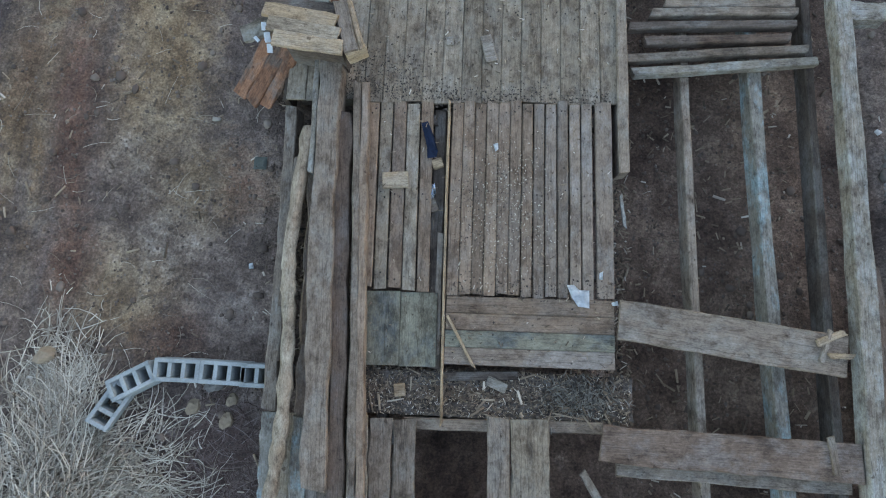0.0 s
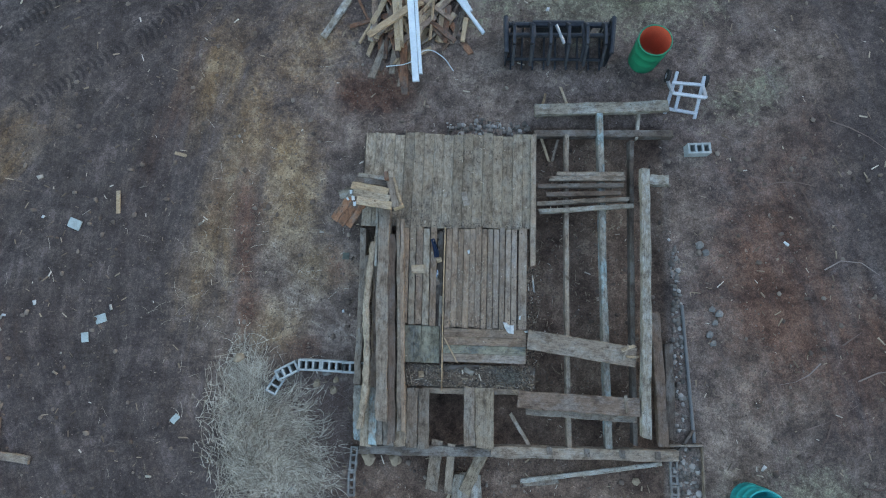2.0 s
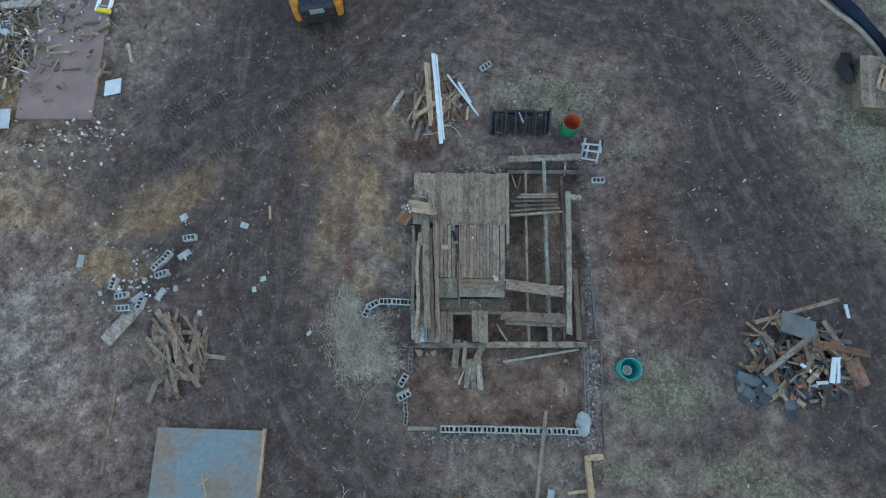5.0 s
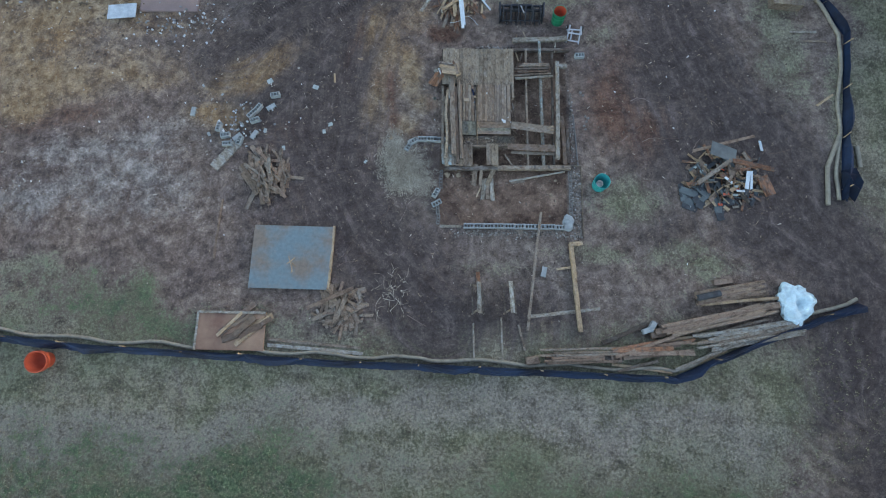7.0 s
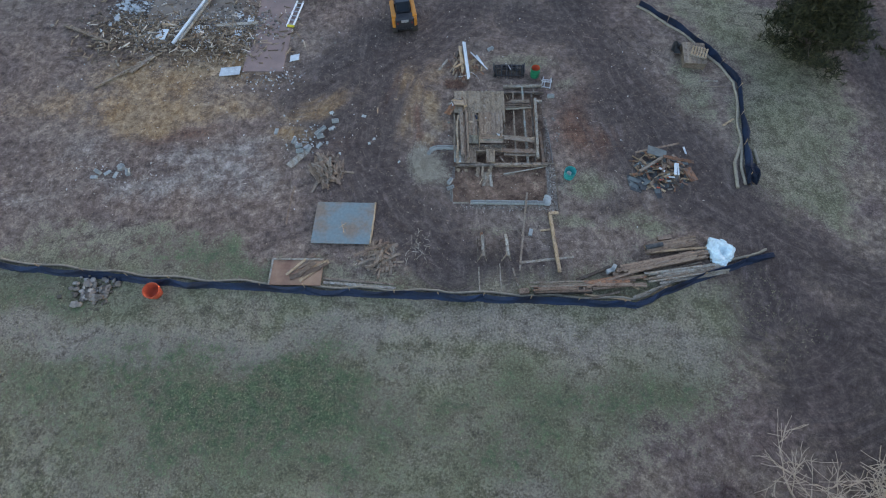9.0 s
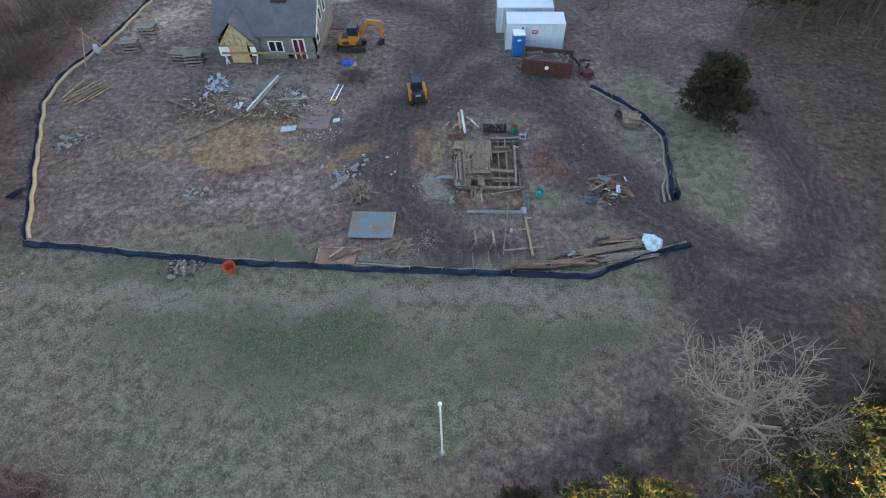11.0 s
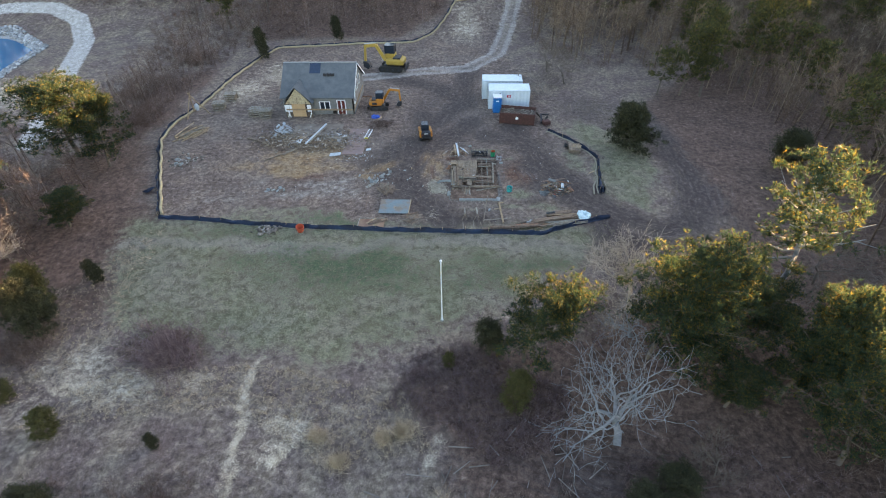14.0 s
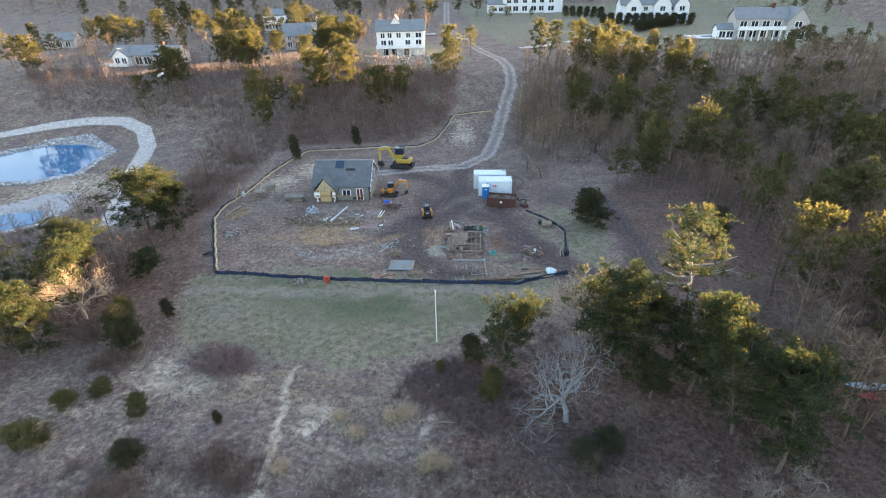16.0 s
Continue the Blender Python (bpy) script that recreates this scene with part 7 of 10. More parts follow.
part("cabin", box_bm(1.0, 1.0, 1.95, 0.03), TOILET_BLUE, wc)
bm = box_bm(1.08, 1.08, 0.16, 0.05)
part("roof", bm, WHITE, wc, "white translucent roof", pose(0, 0, 1.95))
part("door", box_bm(0.72, 0.03, 1.75, 0.01), TOILET_BLUE, wc, "", pose(0, -0.51, 0.12))
part("label_plate", box_bm(0.34, 0.012, 0.14), WHITE, wc, "white label plate", pose(0, -0.535, 1.5))
part("vent_pipe", add_cyl(bmesh.new(), pose(0.35, 0.35, 2.0), 0.05, 0.05, 0.3), GLASS, wc)
part("skid_base", box_bm(1.05, 1.05, 0.06), RUBBER, wc)
sk = thing("skip_bin", pose(6.0, 13.15, 0, 0, 0, -10), "rust-brown open skip filled with broken wood", "skip")
for s in (-1, 1):
    part("side_wall", box_bm(4.2, 0.06, 1.25), RUST, sk, "", pose(0, s * 1.05, 0.08))
    part("end_wall", box_bm(0.06, 2.1, 1.25), RUST, sk, "", pose(s * 2.08, 0, 0.08))
    for i in range(10):
        part("rib", box_bm(0.09, 0.07, 1.15), RUST, sk, "", pose(-1.89 + i * 0.42, s * 1.11, 0.1))
    part("top_rail", box_bm(4.3, 0.12, 0.10), RUST, sk, "", pose(0, s * 1.07, 1.3))
part("floor_plate", box_bm(4.15, 2.05, 0.1), RUST, sk, "", pose(0, 0, 0.02))
part("badge", add_cyl(bmesh.new(), pose(0, -1.155, 0.85, 90, 0, 0), 0.17, 0.17, 0.015, 16), WHITE, sk, "round white badge")
fill = thing("skip_contents", pose(0, 0, 0), "broken grey and brown boards filling a skip", "wood waste")
bm = bmesh.new()
add_box(bm, pose(6.0, 13.15, 0.15, 0, 0, -10), 4.05, 1.98, 0.85)
part("packed_waste", bm, W_DARK, fill)
for i in range(110):
    px, py = R.uniform(-1.8, 1.8), R.uniform(-0.85, 0.85)
    q = pose(6.0, 13.15, 0, 0, 0, -10) @ Vector((px, py, 0))
    a, ln = R.uniform(0, 3.14), R.uniform(0.25, 0.8)
    ln = min(ln, 2 * (1.0 - abs(py)) / max(0.2, abs(math.sin(a))))
    d = (math.cos(a) * ln / 2, math.sin(a) * ln / 2)
    board(fill, "board", (q.x - d[0], q.y - d[1]), (q.x + d[0], q.y + d[1]), R.choice((0.05, 0.09, 0.13)), 0.025, 1.0 + R.uniform(0, .22), R.choice((W_GREY, W_BROWN, W_PALE, W_DARK)), i % 5, 1.0 + R.uniform(0, .22))
at_ = thing("rusty_attachment", pose(9.4, 12.3, 0, 0, 0, 20), "rusty machine attachment with hoses on earth", "machine part")
part("body", box_bm(0.9, 0.7, 0.45, 0.05), RUST, at_)
part("frame", strut(strut(bmesh.new(), (-0.5, 0.2, 0.1), (0.1, 1.7, 0.5), 0.18), (0.1, 1.7, 0.5), (1.1, 1.6, 0.3), 0.16), BLACK_STEEL, at_)
for i in range(4):
    part("tine", strut(bmesh.new(), (-0.35 + i * 0.23, -0.35, 0.3), (-0.35 + i * 0.23, -0.75, 0.02), 0.06), RUST, at_)
part("coil", rod(rod(bmesh.new(), (0.4, 0.9, 0.1), (0.7, 1.1, 0.35), 0.12), (0.0, 0.8, 0.1), (-0.1, 1.3, 0.3), 0.07), RUBBER, at_)
part("arm", strut(bmesh.new(), (-0.6, 3.2, 0.9), (-0.1, 1.3, 0.35), 0.16, 0.22), W_DARK, at_)


# ---- machines ----
ORANGE_PAINT = plain("orange_machine_paint", (0.42, 0.17, 0.03), 0.5)
YELLOW_PAINT = plain("yellow_machine_paint", (0.38, 0.26, 0.06), 0.5)


def crawler(parent, l, w, h, tw):
    """Two rubber tracks with rounded ends, each with its wheels."""
    for s in (-1, 1):
        bm = bmesh.new()
        out = []
        for i in range(20):
            a = i / 20 * math.tau
            x = (l / 2 - h / 2) * (1 if math.cos(a) > 0 else -1) + math.cos(a) * h / 2
            out.append((x, s * (w / 2 - tw / 2) - tw / 2, h / 2 + math.sin(a) * h / 2))
        prism(bm, out, (0, tw, 0))
        t = part("track", bm, RUBBER, parent, "black rubber track")
        for i in range(4):
            x = -l / 2 + h * 0.7 + i * (l - h * 1.4) / 3
            part("roller", rod(bmesh.new(), (x, s * (w / 2) + 0.01 * s, h * 0.42), (x, s * (w / 2 + 0.03), h * 0.42), h * 0.26, h * 0.26, 12), BLACK_STEEL, t)


def cabin(parent, x, y, z, sx, sy, sz, frame_mat, roof_mat):
    c = part("cab", box_bm(sx, sy, sz * 0.42, 0.03), frame_mat, parent, "", pose(x, y, z))
    part("glazing", box_bm(sx * 0.94, sy * 0.94, sz * 0.52, 0.02), GLASS, c, "dark cab glass", pose(0, 0, sz * 0.42))
    part("cab_roof", box_bm(sx * 1.05, sy * 1.05, 0.08, 0.03), roof_mat, c, "", pose(0, 0, sz * 0.94))
    for a in (-1, 1):
        for q in (-1, 1):
            part("pillar", box_bm(0.06, 0.06, sz * 0.53), BLACK_STEEL, c, "", pose(a * sx * 0.47, q * sy * 0.47, sz * 0.41))
    return c


def excavator(name, m, label, paint, k, reach, roof):
    """A tracked excavator facing +x, of size k."""
    e = thing(name, m, label, "excavator", "excavators")
    crawler(e, 2.3 * k, 1.6 * k, 0.5 * k, 0.34 * k)
    part("undercarriage", box_bm(1.4 * k, 0.9 * k, 0.3 * k, 0.03), BLACK_STEEL, e, "", pose(0, 0, 0.25 * k))
    part("slew_ring", add_cyl(bmesh.new(), pose(0, 0, 0.5 * k), 0.45 * k, 0.45 * k, 0.12 * k, 18), BLACK_STEEL, e)
    bm = box_bm(1.55 * k, 1.45 * k, 0.55 * k, 0.12 * k)
    body = part("engine_house", bm, paint, e, "", pose(-0.35 * k, 0, 0.62 * k))
    part("counterweight", box_bm(0.35 * k, 1.35 * k, 0.5 * k, 0.1 * k), paint, e, "", pose(-1.1 * k, 0, 0.62 * k))
    part("grille", box_bm(0.6 * k, 0.02, 0.3 * k), BLACK_STEEL, body, "black grille", pose(-0.2 * k, -0.73 * k, 0.15 * k))
    part("hood", box_bm(0.7 * k, 0.9 * k, 0.12 * k, 0.04), BLACK_STEEL, body, "black engine hood", pose(-0.25 * k, 0.1 * k, 0.54 * k))
    cabin(e, 0.15 * k, -0.28 * k, 0.95 * k, 0.95 * k, 0.85 * k, 1.35 * k, paint, roof)
    p0, p1, p2, p3 = (0.5 * k, 0.32 * k, 0.95 * k), ((0.5 + reach * 0.42) * k, 0.32 * k, 2.35 * k), ((0.5 + reach * 0.95) * k, 0.32 * k, 2.2 * k), ((0.5 + reach * 1.0) * k, 0.32 * k, 0.75 * k)
    part("boom", strut(strut(bmesh.new(), p0, p1, 0.22 * k, 0.28 * k, 0.02), p1, p2, 0.2 * k, 0.26 * k, 0.02), paint, e)
    part("dipper_arm", strut(bmesh.new(), (p2[0], p2[1], p2[2] + 0.1 * k), p3, 0.17 * k, 0.2 * k, 0.02), paint, e)
    part("boom_ram", rod(bmesh.new(), (p0[0] + 0.25 * k, 0.32 * k, 0.95 * k), (p1[0] - 0.1 * k, 0.32 * k, 2.05 * k), 0.05 * k), ALU, e)
    part("arm_ram", rod(bmesh.new(), (p1[0], 0.32 * k, 2.55 * k), (p2[0] + 0.05 * k, 0.32 * k, 2.4 * k), 0.045 * k), ALU, e)
    bk = bmesh.new()
    prism(bk, [(p3[0] - 0.32 * k, 0.05 * k, p3[2]), (p3[0] + 0.16 * k, 0.05 * k, p3[2] + 0.1 * k), (p3[0] + 0.12 * k, 0.05 * k, p3[2] - 0.45 * k), (p3[0] - 0.3 * k, 0.05 * k, p3[2] - 0.62 * k), (p3[0] - 0.5 * k, 0.05 * k, p3[2] - 0.35 * k)], (0, 0.55 * k, 0))
    bkt = part("bucket", bk, BLACK_STEEL, e, "black digging bucket")
    for i in range(4):
        part("tooth", box_bm(0.12 * k, 0.06 * k, 0.05 * k), BLACK_STEEL, bkt, "", pose(p3[0] - 0.5 * k, (0.1 + i * 0.14) * k, p3[2] - 0.5 * k))
    part("dozer_blade", box_bm(0.08 * k, 1.55 * k, 0.4 * k, 0.02), BLACK_STEEL, e, "", pose(-1.42 * k, 0, 0.12 * k))
    return e


excavator("mini_excavator", pose(-11.35, 16.7, 0, 0, 0, 2), "orange mini excavator with its arm reaching out", ORANGE_PAINT, 1.0, 2.2, GLASS)
excavator("tracked_excavator", pose(-11.2, 30.2, 0, 0, 0, 172), "large yellow tracked excavator on sandy earth", YELLOW_PAINT, 1.55, 2.0, GLASS)
ss = thing("skid_steer_loader", pose(-5.0, 8.75, 0, 0, 0, 100) @ Matrix.Diagonal((0.84, 0.84, 0.84, 1)), "orange and black compact track loader", "loader")
crawler(ss, 2.2, 1.75, 0.62, 0.36)
part("chassis", box_bm(2.0, 0.98, 0.75, 0.06), BLACK_STEEL, ss, "", pose(-0.1, 0, 0.3))
part("engine_cover", box_bm(0.7, 1.3, 0.85, 0.1), BLACK_STEEL, ss, "black engine cover", pose(-0.95, 0, 0.55))
cabin(ss, 0.15, 0, 0.75, 1.15, 0.95, 1.35, BLACK_STEEL, GLASS)
for s in (-1, 1):
    bm = strut(bmesh.new(), (-1.05, s * 0.72, 1.35), (0.9, s * 0.72, 1.15), 0.30, 0.26, 0.03)
    strut(bm, (0.9, s * 0.72, 1.2), (1.35, s * 0.72, 0.45), 0.18, 0.2, 0.02)
    part("lift_arm", bm, ORANGE_PAINT, ss, "orange lift arm")
    part("rear_fender", box_bm(0.9, 0.34, 0.7, 0.08), ORANGE_PAINT, ss, "orange rear fender", pose(-0.75, s * 0.70, 0.62))
    part("tail_light", box_bm(0.03, 0.1, 0.14), RED_DOOR, ss, "red tail light", pose(-1.32, s * 0.5, 1.0))
part("quick_hitch", box_bm(0.12, 1.2, 0.4, 0.02), BLACK_STEEL, ss, "", pose(1.42, 0, 0.25))
# A pale plate stands in for the glare on the rear window.
part("rear_window_glare", box_bm(0.02, 0.5, 0.2), ALU, ss, "pale plate painted as glare on the rear window", pose(-1.31, 0, 1.12))

# ---- cribs, logs and a pole tripod on the west side ----
crib = thing("timber_crib", pose(-32.2, 16.5, 0, 0, 0, 10), "low weathered timber crib on bare earth", "crib", "timber cribs")
for k, z in enumerate((0.0, 0.3, 0.6)):
    for s in (-1, 1):
        part("rail", plank_mesh(1.5, 0.12, 0.12, W_PALE, k), W_PALE, crib, "", pose(0, s * 0.55, z))
        part("post", plank_mesh(1.2, 0.12, 0.12, W_GREY, k), W_GREY, crib, "", pose(s * 0.6, 0, z + 0.14, 0, 0, 90))
for i in range(7):
    part("top_board", plank_mesh(1.55, 0.14, 0.05, W_PALE, i % 3), W_PALE, crib, "", pose(0, -0.54 + i * 0.18, 0.86))
for (x, y, rz) in ((-31.7, 19.4, 4), (-26.8, 14.7, -6), (-25.4, 14.3, 8)):
    copy_thing(crib, pose(x, y, 0, 0, 0, rz))
lp = thing("log_heap", pose(0, 0, 0), "heap of long thin grey logs on earth", "log heap")
for i in range(26):
    a = 0.9 + R.gauss(0, 0.16)
    x, y, ln, z = -33.0 + R.gauss(0, 0.5), 9.4 + R.gauss(0, 0.35), R.uniform(2.0, 3.4), R.uniform(0.05, 0.6)
    part("log", rod(bmesh.new(), (x - math.cos(a) * ln / 2, y - math.sin(a) * ln / 2, max(0.06, z - .1)), (x + math.cos(a) * ln / 2, y + math.sin(a) * ln / 2, z + .1), 0.07, 0.05, 7), R.choice((W_PALE, W_TAN, W_GREY)), lp)
tri = thing("pole_tripod", pose(-34.6, 14.6, 0), "tripod of rough poles with a hanging pale bag", "tripod")
for (x, y) in ((-0.6, -1.2), (1.7, 0.4), (-0.7, 1.1)):
    part("pole", rod(bmesh.new(), (x, y, 0), (-x * 0.12, -y * 0.12, 3.0), 0.07, 0.05, 8), W_TAN, tri)
bm = bmesh.new()
bmesh.ops.create_uvsphere(bm, u_segments=12, v_segments=8, radius=0.28, matrix=pose(0.5, -0.1, 1.15) @ Matrix.Diagonal((1, 1, 1.7, 1)))
part("bag", bm, PLASTER, tri, "pale blue hanging bag")
part("rope", rod(bmesh.new(), (0.0, 0, 2.75), (0.5, -0.1, 1.6), 0.015), W_TAN, tri)
for i in range(14):
    block_thing(-31.2 + R.gauss(0, .7), 3.3 + R.gauss(0, .5), 0, R.uniform(0, 180), R.choice((0, 90)), 0, "pale rubble block on bare earth", "tumbled blocks") if i < 5 else None
for ob in list(scene.objects):
    if ob not in before_yard and ob.parent is None:
        ob.matrix_basis = NORTH @ ob.matrix_basis


# ---- trees and brush ----
BARK = mottled("grey_bark", (0.14, 0.118, 0.10), (0.08, 0.066, 0.056), 5, 0.9)
BARK_PALE = mottled("pale_lichened_bark", (0.215, 0.23, 0.255), (0.13, 0.137, 0.15), 4, 0.9)
BARK_DIM = mottled("dim_twig_bark", (0.25, 0.22, 0.20), (0.15, 0.13, 0.115), 4, 0.9)
BARK_TAN = mottled("tan_twigs", (0.42, 0.345, 0.285), (0.29, 0.235, 0.19), 4, 0.9)
# The last, gold stop puts low-sun warmth into some needles' colour.
NEEDLE = islands("pine_needles", [(0, (0.012, 0.030, 0.021)), (0.5, (0.028, 0.056, 0.032)), (0.82, (0.060, 0.074, 0.026)), (1, (0.18, 0.115, 0.017))], 0.7, 0.45, 1.1)
# Brighter olive-gold copy for far pines, with sunlight put into the colour.
NEEDLE_FAR = islands("olive_pine_needles", [(0, (0.030, 0.042, 0.020)), (0.5, (0.060, 0.070, 0.028)), (0.85, (0.11, 0.102, 0.034)), (1, (0.17, 0.132, 0.038))], 0.7, 0.45, 0.8)
CEDAR = islands("dark_cedar_leaves", [(0, (0.016, 0.021, 0.012)), (0.6, (0.038, 0.043, 0.022)), (1, (0.075, 0.074, 0.036))], 0.75, 0.15, 0.8)
OLIVE = islands("olive_juniper_leaves", [(0, (0.045, 0.047, 0.018)), (0.6, (0.085, 0.085, 0.032)), (1, (0.14, 0.13, 0.05))], 0.75, 0.2, 0.8)
BRUSH = islands("bare_brush_twigs", [(0, (0.070, 0.045, 0.039)), (0.5, (0.128, 0.086, 0.074)), (0.85, (0.19, 0.142, 0.125)), (1, (0.26, 0.215, 0.20))], 0.9)
WOODY = islands("brown_wood_twigs", [(0, (0.075, 0.050, 0.038)), (0.5, (0.145, 0.102, 0.075)), (0.85, (0.22, 0.165, 0.12)), (1, (0.30, 0.245, 0.19))], 0.9, 0, 0.05)
BRAMBLE = islands("reddish_bramble", [(0, (0.065, 0.040, 0.043)), (0.5, (0.125, 0.080, 0.082)), (1, (0.22, 0.165, 0.16))], 0.9)
BUSH_RED = islands("purplish_bush_twigs", [(0, (0.095, 0.060, 0.064)), (0.5, (0.165, 0.112, 0.118)), (1, (0.28, 0.215, 0.215))], 0.9)
TANGRASS = islands("tan_bunch_grass", [(0, (0.26, 0.19, 0.13)), (0.5, (0.40, 0.31, 0.22)), (1, (0.54, 0.45, 0.34))], 0.9)
TURF = islands("dry_lawn_blades", [(0, (0.055, 0.062, 0.03)), (0.4, (0.11, 0.115, 0.065)), (0.75, (0.22, 0.20, 0.13)), (1, (0.34, 0.31, 0.22))], 0.9)


def tubes(segs, sides=4):
    """Tapered tubes from rows of (x0, y0, z0, x1, y1, z1, r0, r1): vertices and faces."""
    S = np.asarray(segs, float)
    a, c, r0, r1 = S[:, 0:3], S[:, 3:6], S[:, 6:7], S[:, 7:8]
    d = c - a
    d /= np.linalg.norm(d, axis=1, keepdims=True) + 1e-9
    ref = np.where(np.abs(d[:, 2:3]) > 0.9, np.array([[1.0, 0, 0]]), np.array([[0, 0, 1.0]]))
    u = np.cross(d, ref)
    u /= np.linalg.norm(u, axis=1, keepdims=True) + 1e-9
    w = np.cross(d, u)
    vs = []
    for base, r in ((a, r0), (c, r1)):
        for k in range(sides):
            t = math.tau * k / sides
            vs.append(base + (u * math.cos(t) + w * math.sin(t)) * r)
    V = np.stack(vs, 1).reshape(-1, 3)
    n = len(S)
    base = (np.arange(n) * 2 * sides)[:, None]
    F = np.concatenate([base + np.array([[k, (k + 1) % sides, sides + (k + 1) % sides, sides + k]]) for k in range(sides)], 0)
    return V, F


def np_mesh(name, V, F, material):
    me = bpy.data.meshes.new(name)
    V, F = np.ascontiguousarray(V, np.float32), np.ascontiguousarray(F, np.int32)
    me.vertices.add(len(V))
    me.vertices.foreach_set("co", V.ravel())
    k = F.shape[1]
    me.loops.add(F.size)
    me.loops.foreach_set("vertex_index", F.ravel())
    me.polygons.add(len(F))
    me.polygons.foreach_set("loop_start", np.arange(len(F), dtype=np.int32) * k)
    me.update(calc_edges=True)
    me.materials.append(material)
    return me


def blades(base, direction, length, width, rg):
    """Thin triangles from base points along directions."""
    n = len(base)
    side = np.cross(direction, rg.normal(size=(n, 3)))
    side /= np.linalg.norm(side, axis=1, keepdims=True) + 1e-9
    half = side * (width[:, None] / 2)
    V = np.stack([base - half, base + half, base + direction * length[:, None]], 1).reshape(-1, 3)
    return V, np.arange(3 * n).reshape(n, 3)


def grow(rg, p, d, ln, r, level, out, bend, fork, droop, spread=0.62, keep=(0.62, 0.90), thin=0.60, lift=0.10):
    """One branch and, from it, its own branches."""
    n = 3 if level > 1 else 2
    for i in range(n):
        d = d + rg.normal(size=3) * bend
        d[2] += droop
        d /= np.linalg.norm(d)
        q = p + d * ln / n
        r2 = max(0.009, r * (1 - 0.28 / n * (i + 1)))
        out.append((*p, *q, r, r2))
        p, r = q, r2
        if level > 0 and (i > 0 or level < 3):
            for _ in range(fork[level]):
                e = d + rg.normal(size=3) * spread
                e[2] += lift
                e /= np.linalg.norm(e)
                grow(rg, p, e, ln * rg.uniform(*keep), max(0.011, r * thin), level - 1, out, bend, fork, droop, spread, keep, thin, lift)


def bare_tree_mesh(seed, h, lean=0.05, levels=4, bend=0.22, fork=(0, 2, 2, 2, 2), r0=0.16, material=None, trunk=0.32, **habit):
    rg = np.random.RandomState(seed)
    out = []
    grow(rg, np.zeros(3), np.array([lean, 0.0, 1.0]), h * trunk, r0, levels, out, bend, fork, 0.02, **habit)
    return np_mesh("branch_frame", *tubes(out, 4), material)


def bare_tree(me, x, y, s, rz, label, name="bare_tree"):
    t = thing(name, pose(x, y, ground_z(x, y) - 0.05, 0, 0, rz) @ Matrix.Diagonal((s, s, s, 1)), label, "tree", "leafless trees")
    part("branch_frame", me, None, t)
    return t


def pine_meshes(seed, h, r, z0, limbs=34, clumps=4, tufts=16, blade=(0.20, 0.36), flat=0.45, material=None, sparse=1.0, bark=None, needles=5, slim=0.3, puff=0.088, cone=False):
    """Trunk with limbs, and a crown of needle tufts in clumps along the limbs."""
    rg = np.random.RandomState(seed)
    segs, p, d = [], np.zeros(3), np.array([rg.uniform(-.06, .06), rg.uniform(-.06, .06), 1.0])
    spine = [p.copy()]
    for i in range(9):
        d = d + np.array([rg.normal() * 0.06, rg.normal() * 0.06, 0])
        d /= np.linalg.norm(d)
        q = p + d * h * 0.98 / 9
        rr = 0.019 * h * (1 - i / 9.6)
        segs.append((*p, *q, rr, 0.019 * h * (1 - (i + 1) / 9.6)))
        p = q
        spine.append(p.copy())
    spine = np.array(spine)
    cent = []
    for i in range(limbs):
        u = z0 + (0.98 - z0) * ((i + rg.rand()) / limbs) ** 0.85
        k = u * 9
        j = min(8, int(k))
        o = spine[j] + (spine[j + 1] - spine[j]) * (k - j)
        v = (u - z0) / (1 - z0)
        reach = r * (0.12 + 0.86 * math.sqrt(max(0.0, 1 - v ** 2.2))) * (0.75 + 0.25 * min(1, v * 5)) * rg.uniform(0.55, 1.08)
        if cone:
            reach = r * (1.02 - 0.92 * v) * rg.uniform(0.6, 1.1)
        a = i * 2.4 + rg.normal() * 0.5
        e = np.array([math.cos(a), math.sin(a), rg.uniform(0.10, 0.45) + 0.5 * v])
        e /= np.linalg.norm(e)
        tip = o + e * reach
        mid = o + e * reach * 0.5 + np.array([0, 0, -0.08 * reach])
        lr = 0.007 * h * (1.15 - v)
        segs += [(*o, *mid, lr, lr * 0.7), (*mid, *tip, lr * 0.7, lr * 0.25)]
        for c in range(clumps):
            if rg.rand() > sparse:
                continue
            w = 0.45 + 0.6 * (c + rg.rand()) / clumps
            cent.append(mid + (tip - mid) * (w * 2 - 1) + rg.normal(size=3) * 0.12 * r * np.array([1, 1, 0.5]))
            if rg.rand() < 0.5:
                segs.append((*(mid + (tip - mid) * (w - 0.3)), *cent[-1], lr * 0.3, lr * 0.15))
    cent = np.array(cent)
    n = len(cent) * tufts
    cr = puff * r * rg.uniform(0.7, 1.3, size=len(cent))
    off = rg.normal(size=(n, 3)) * np.repeat(cr, tufts)[:, None] * np.array([1, 1, flat])
    tp = np.repeat(cent, tufts, 0) + off
    m = needles
    base = np.repeat(tp, m, 0)
    dr = rg.normal(size=(n * m, 3)) + np.array([0, 0, 0.7])
    dr /= np.linalg.norm(dr, axis=1, keepdims=True)
    ln = rg.uniform(*blade, size=n * m)
    V, F = blades(base, dr, ln, ln * slim, rg)
    return np_mesh("trunk", *tubes(segs, 5), bark or BARK), np_mesh("crown", V, F, material or NEEDLE)


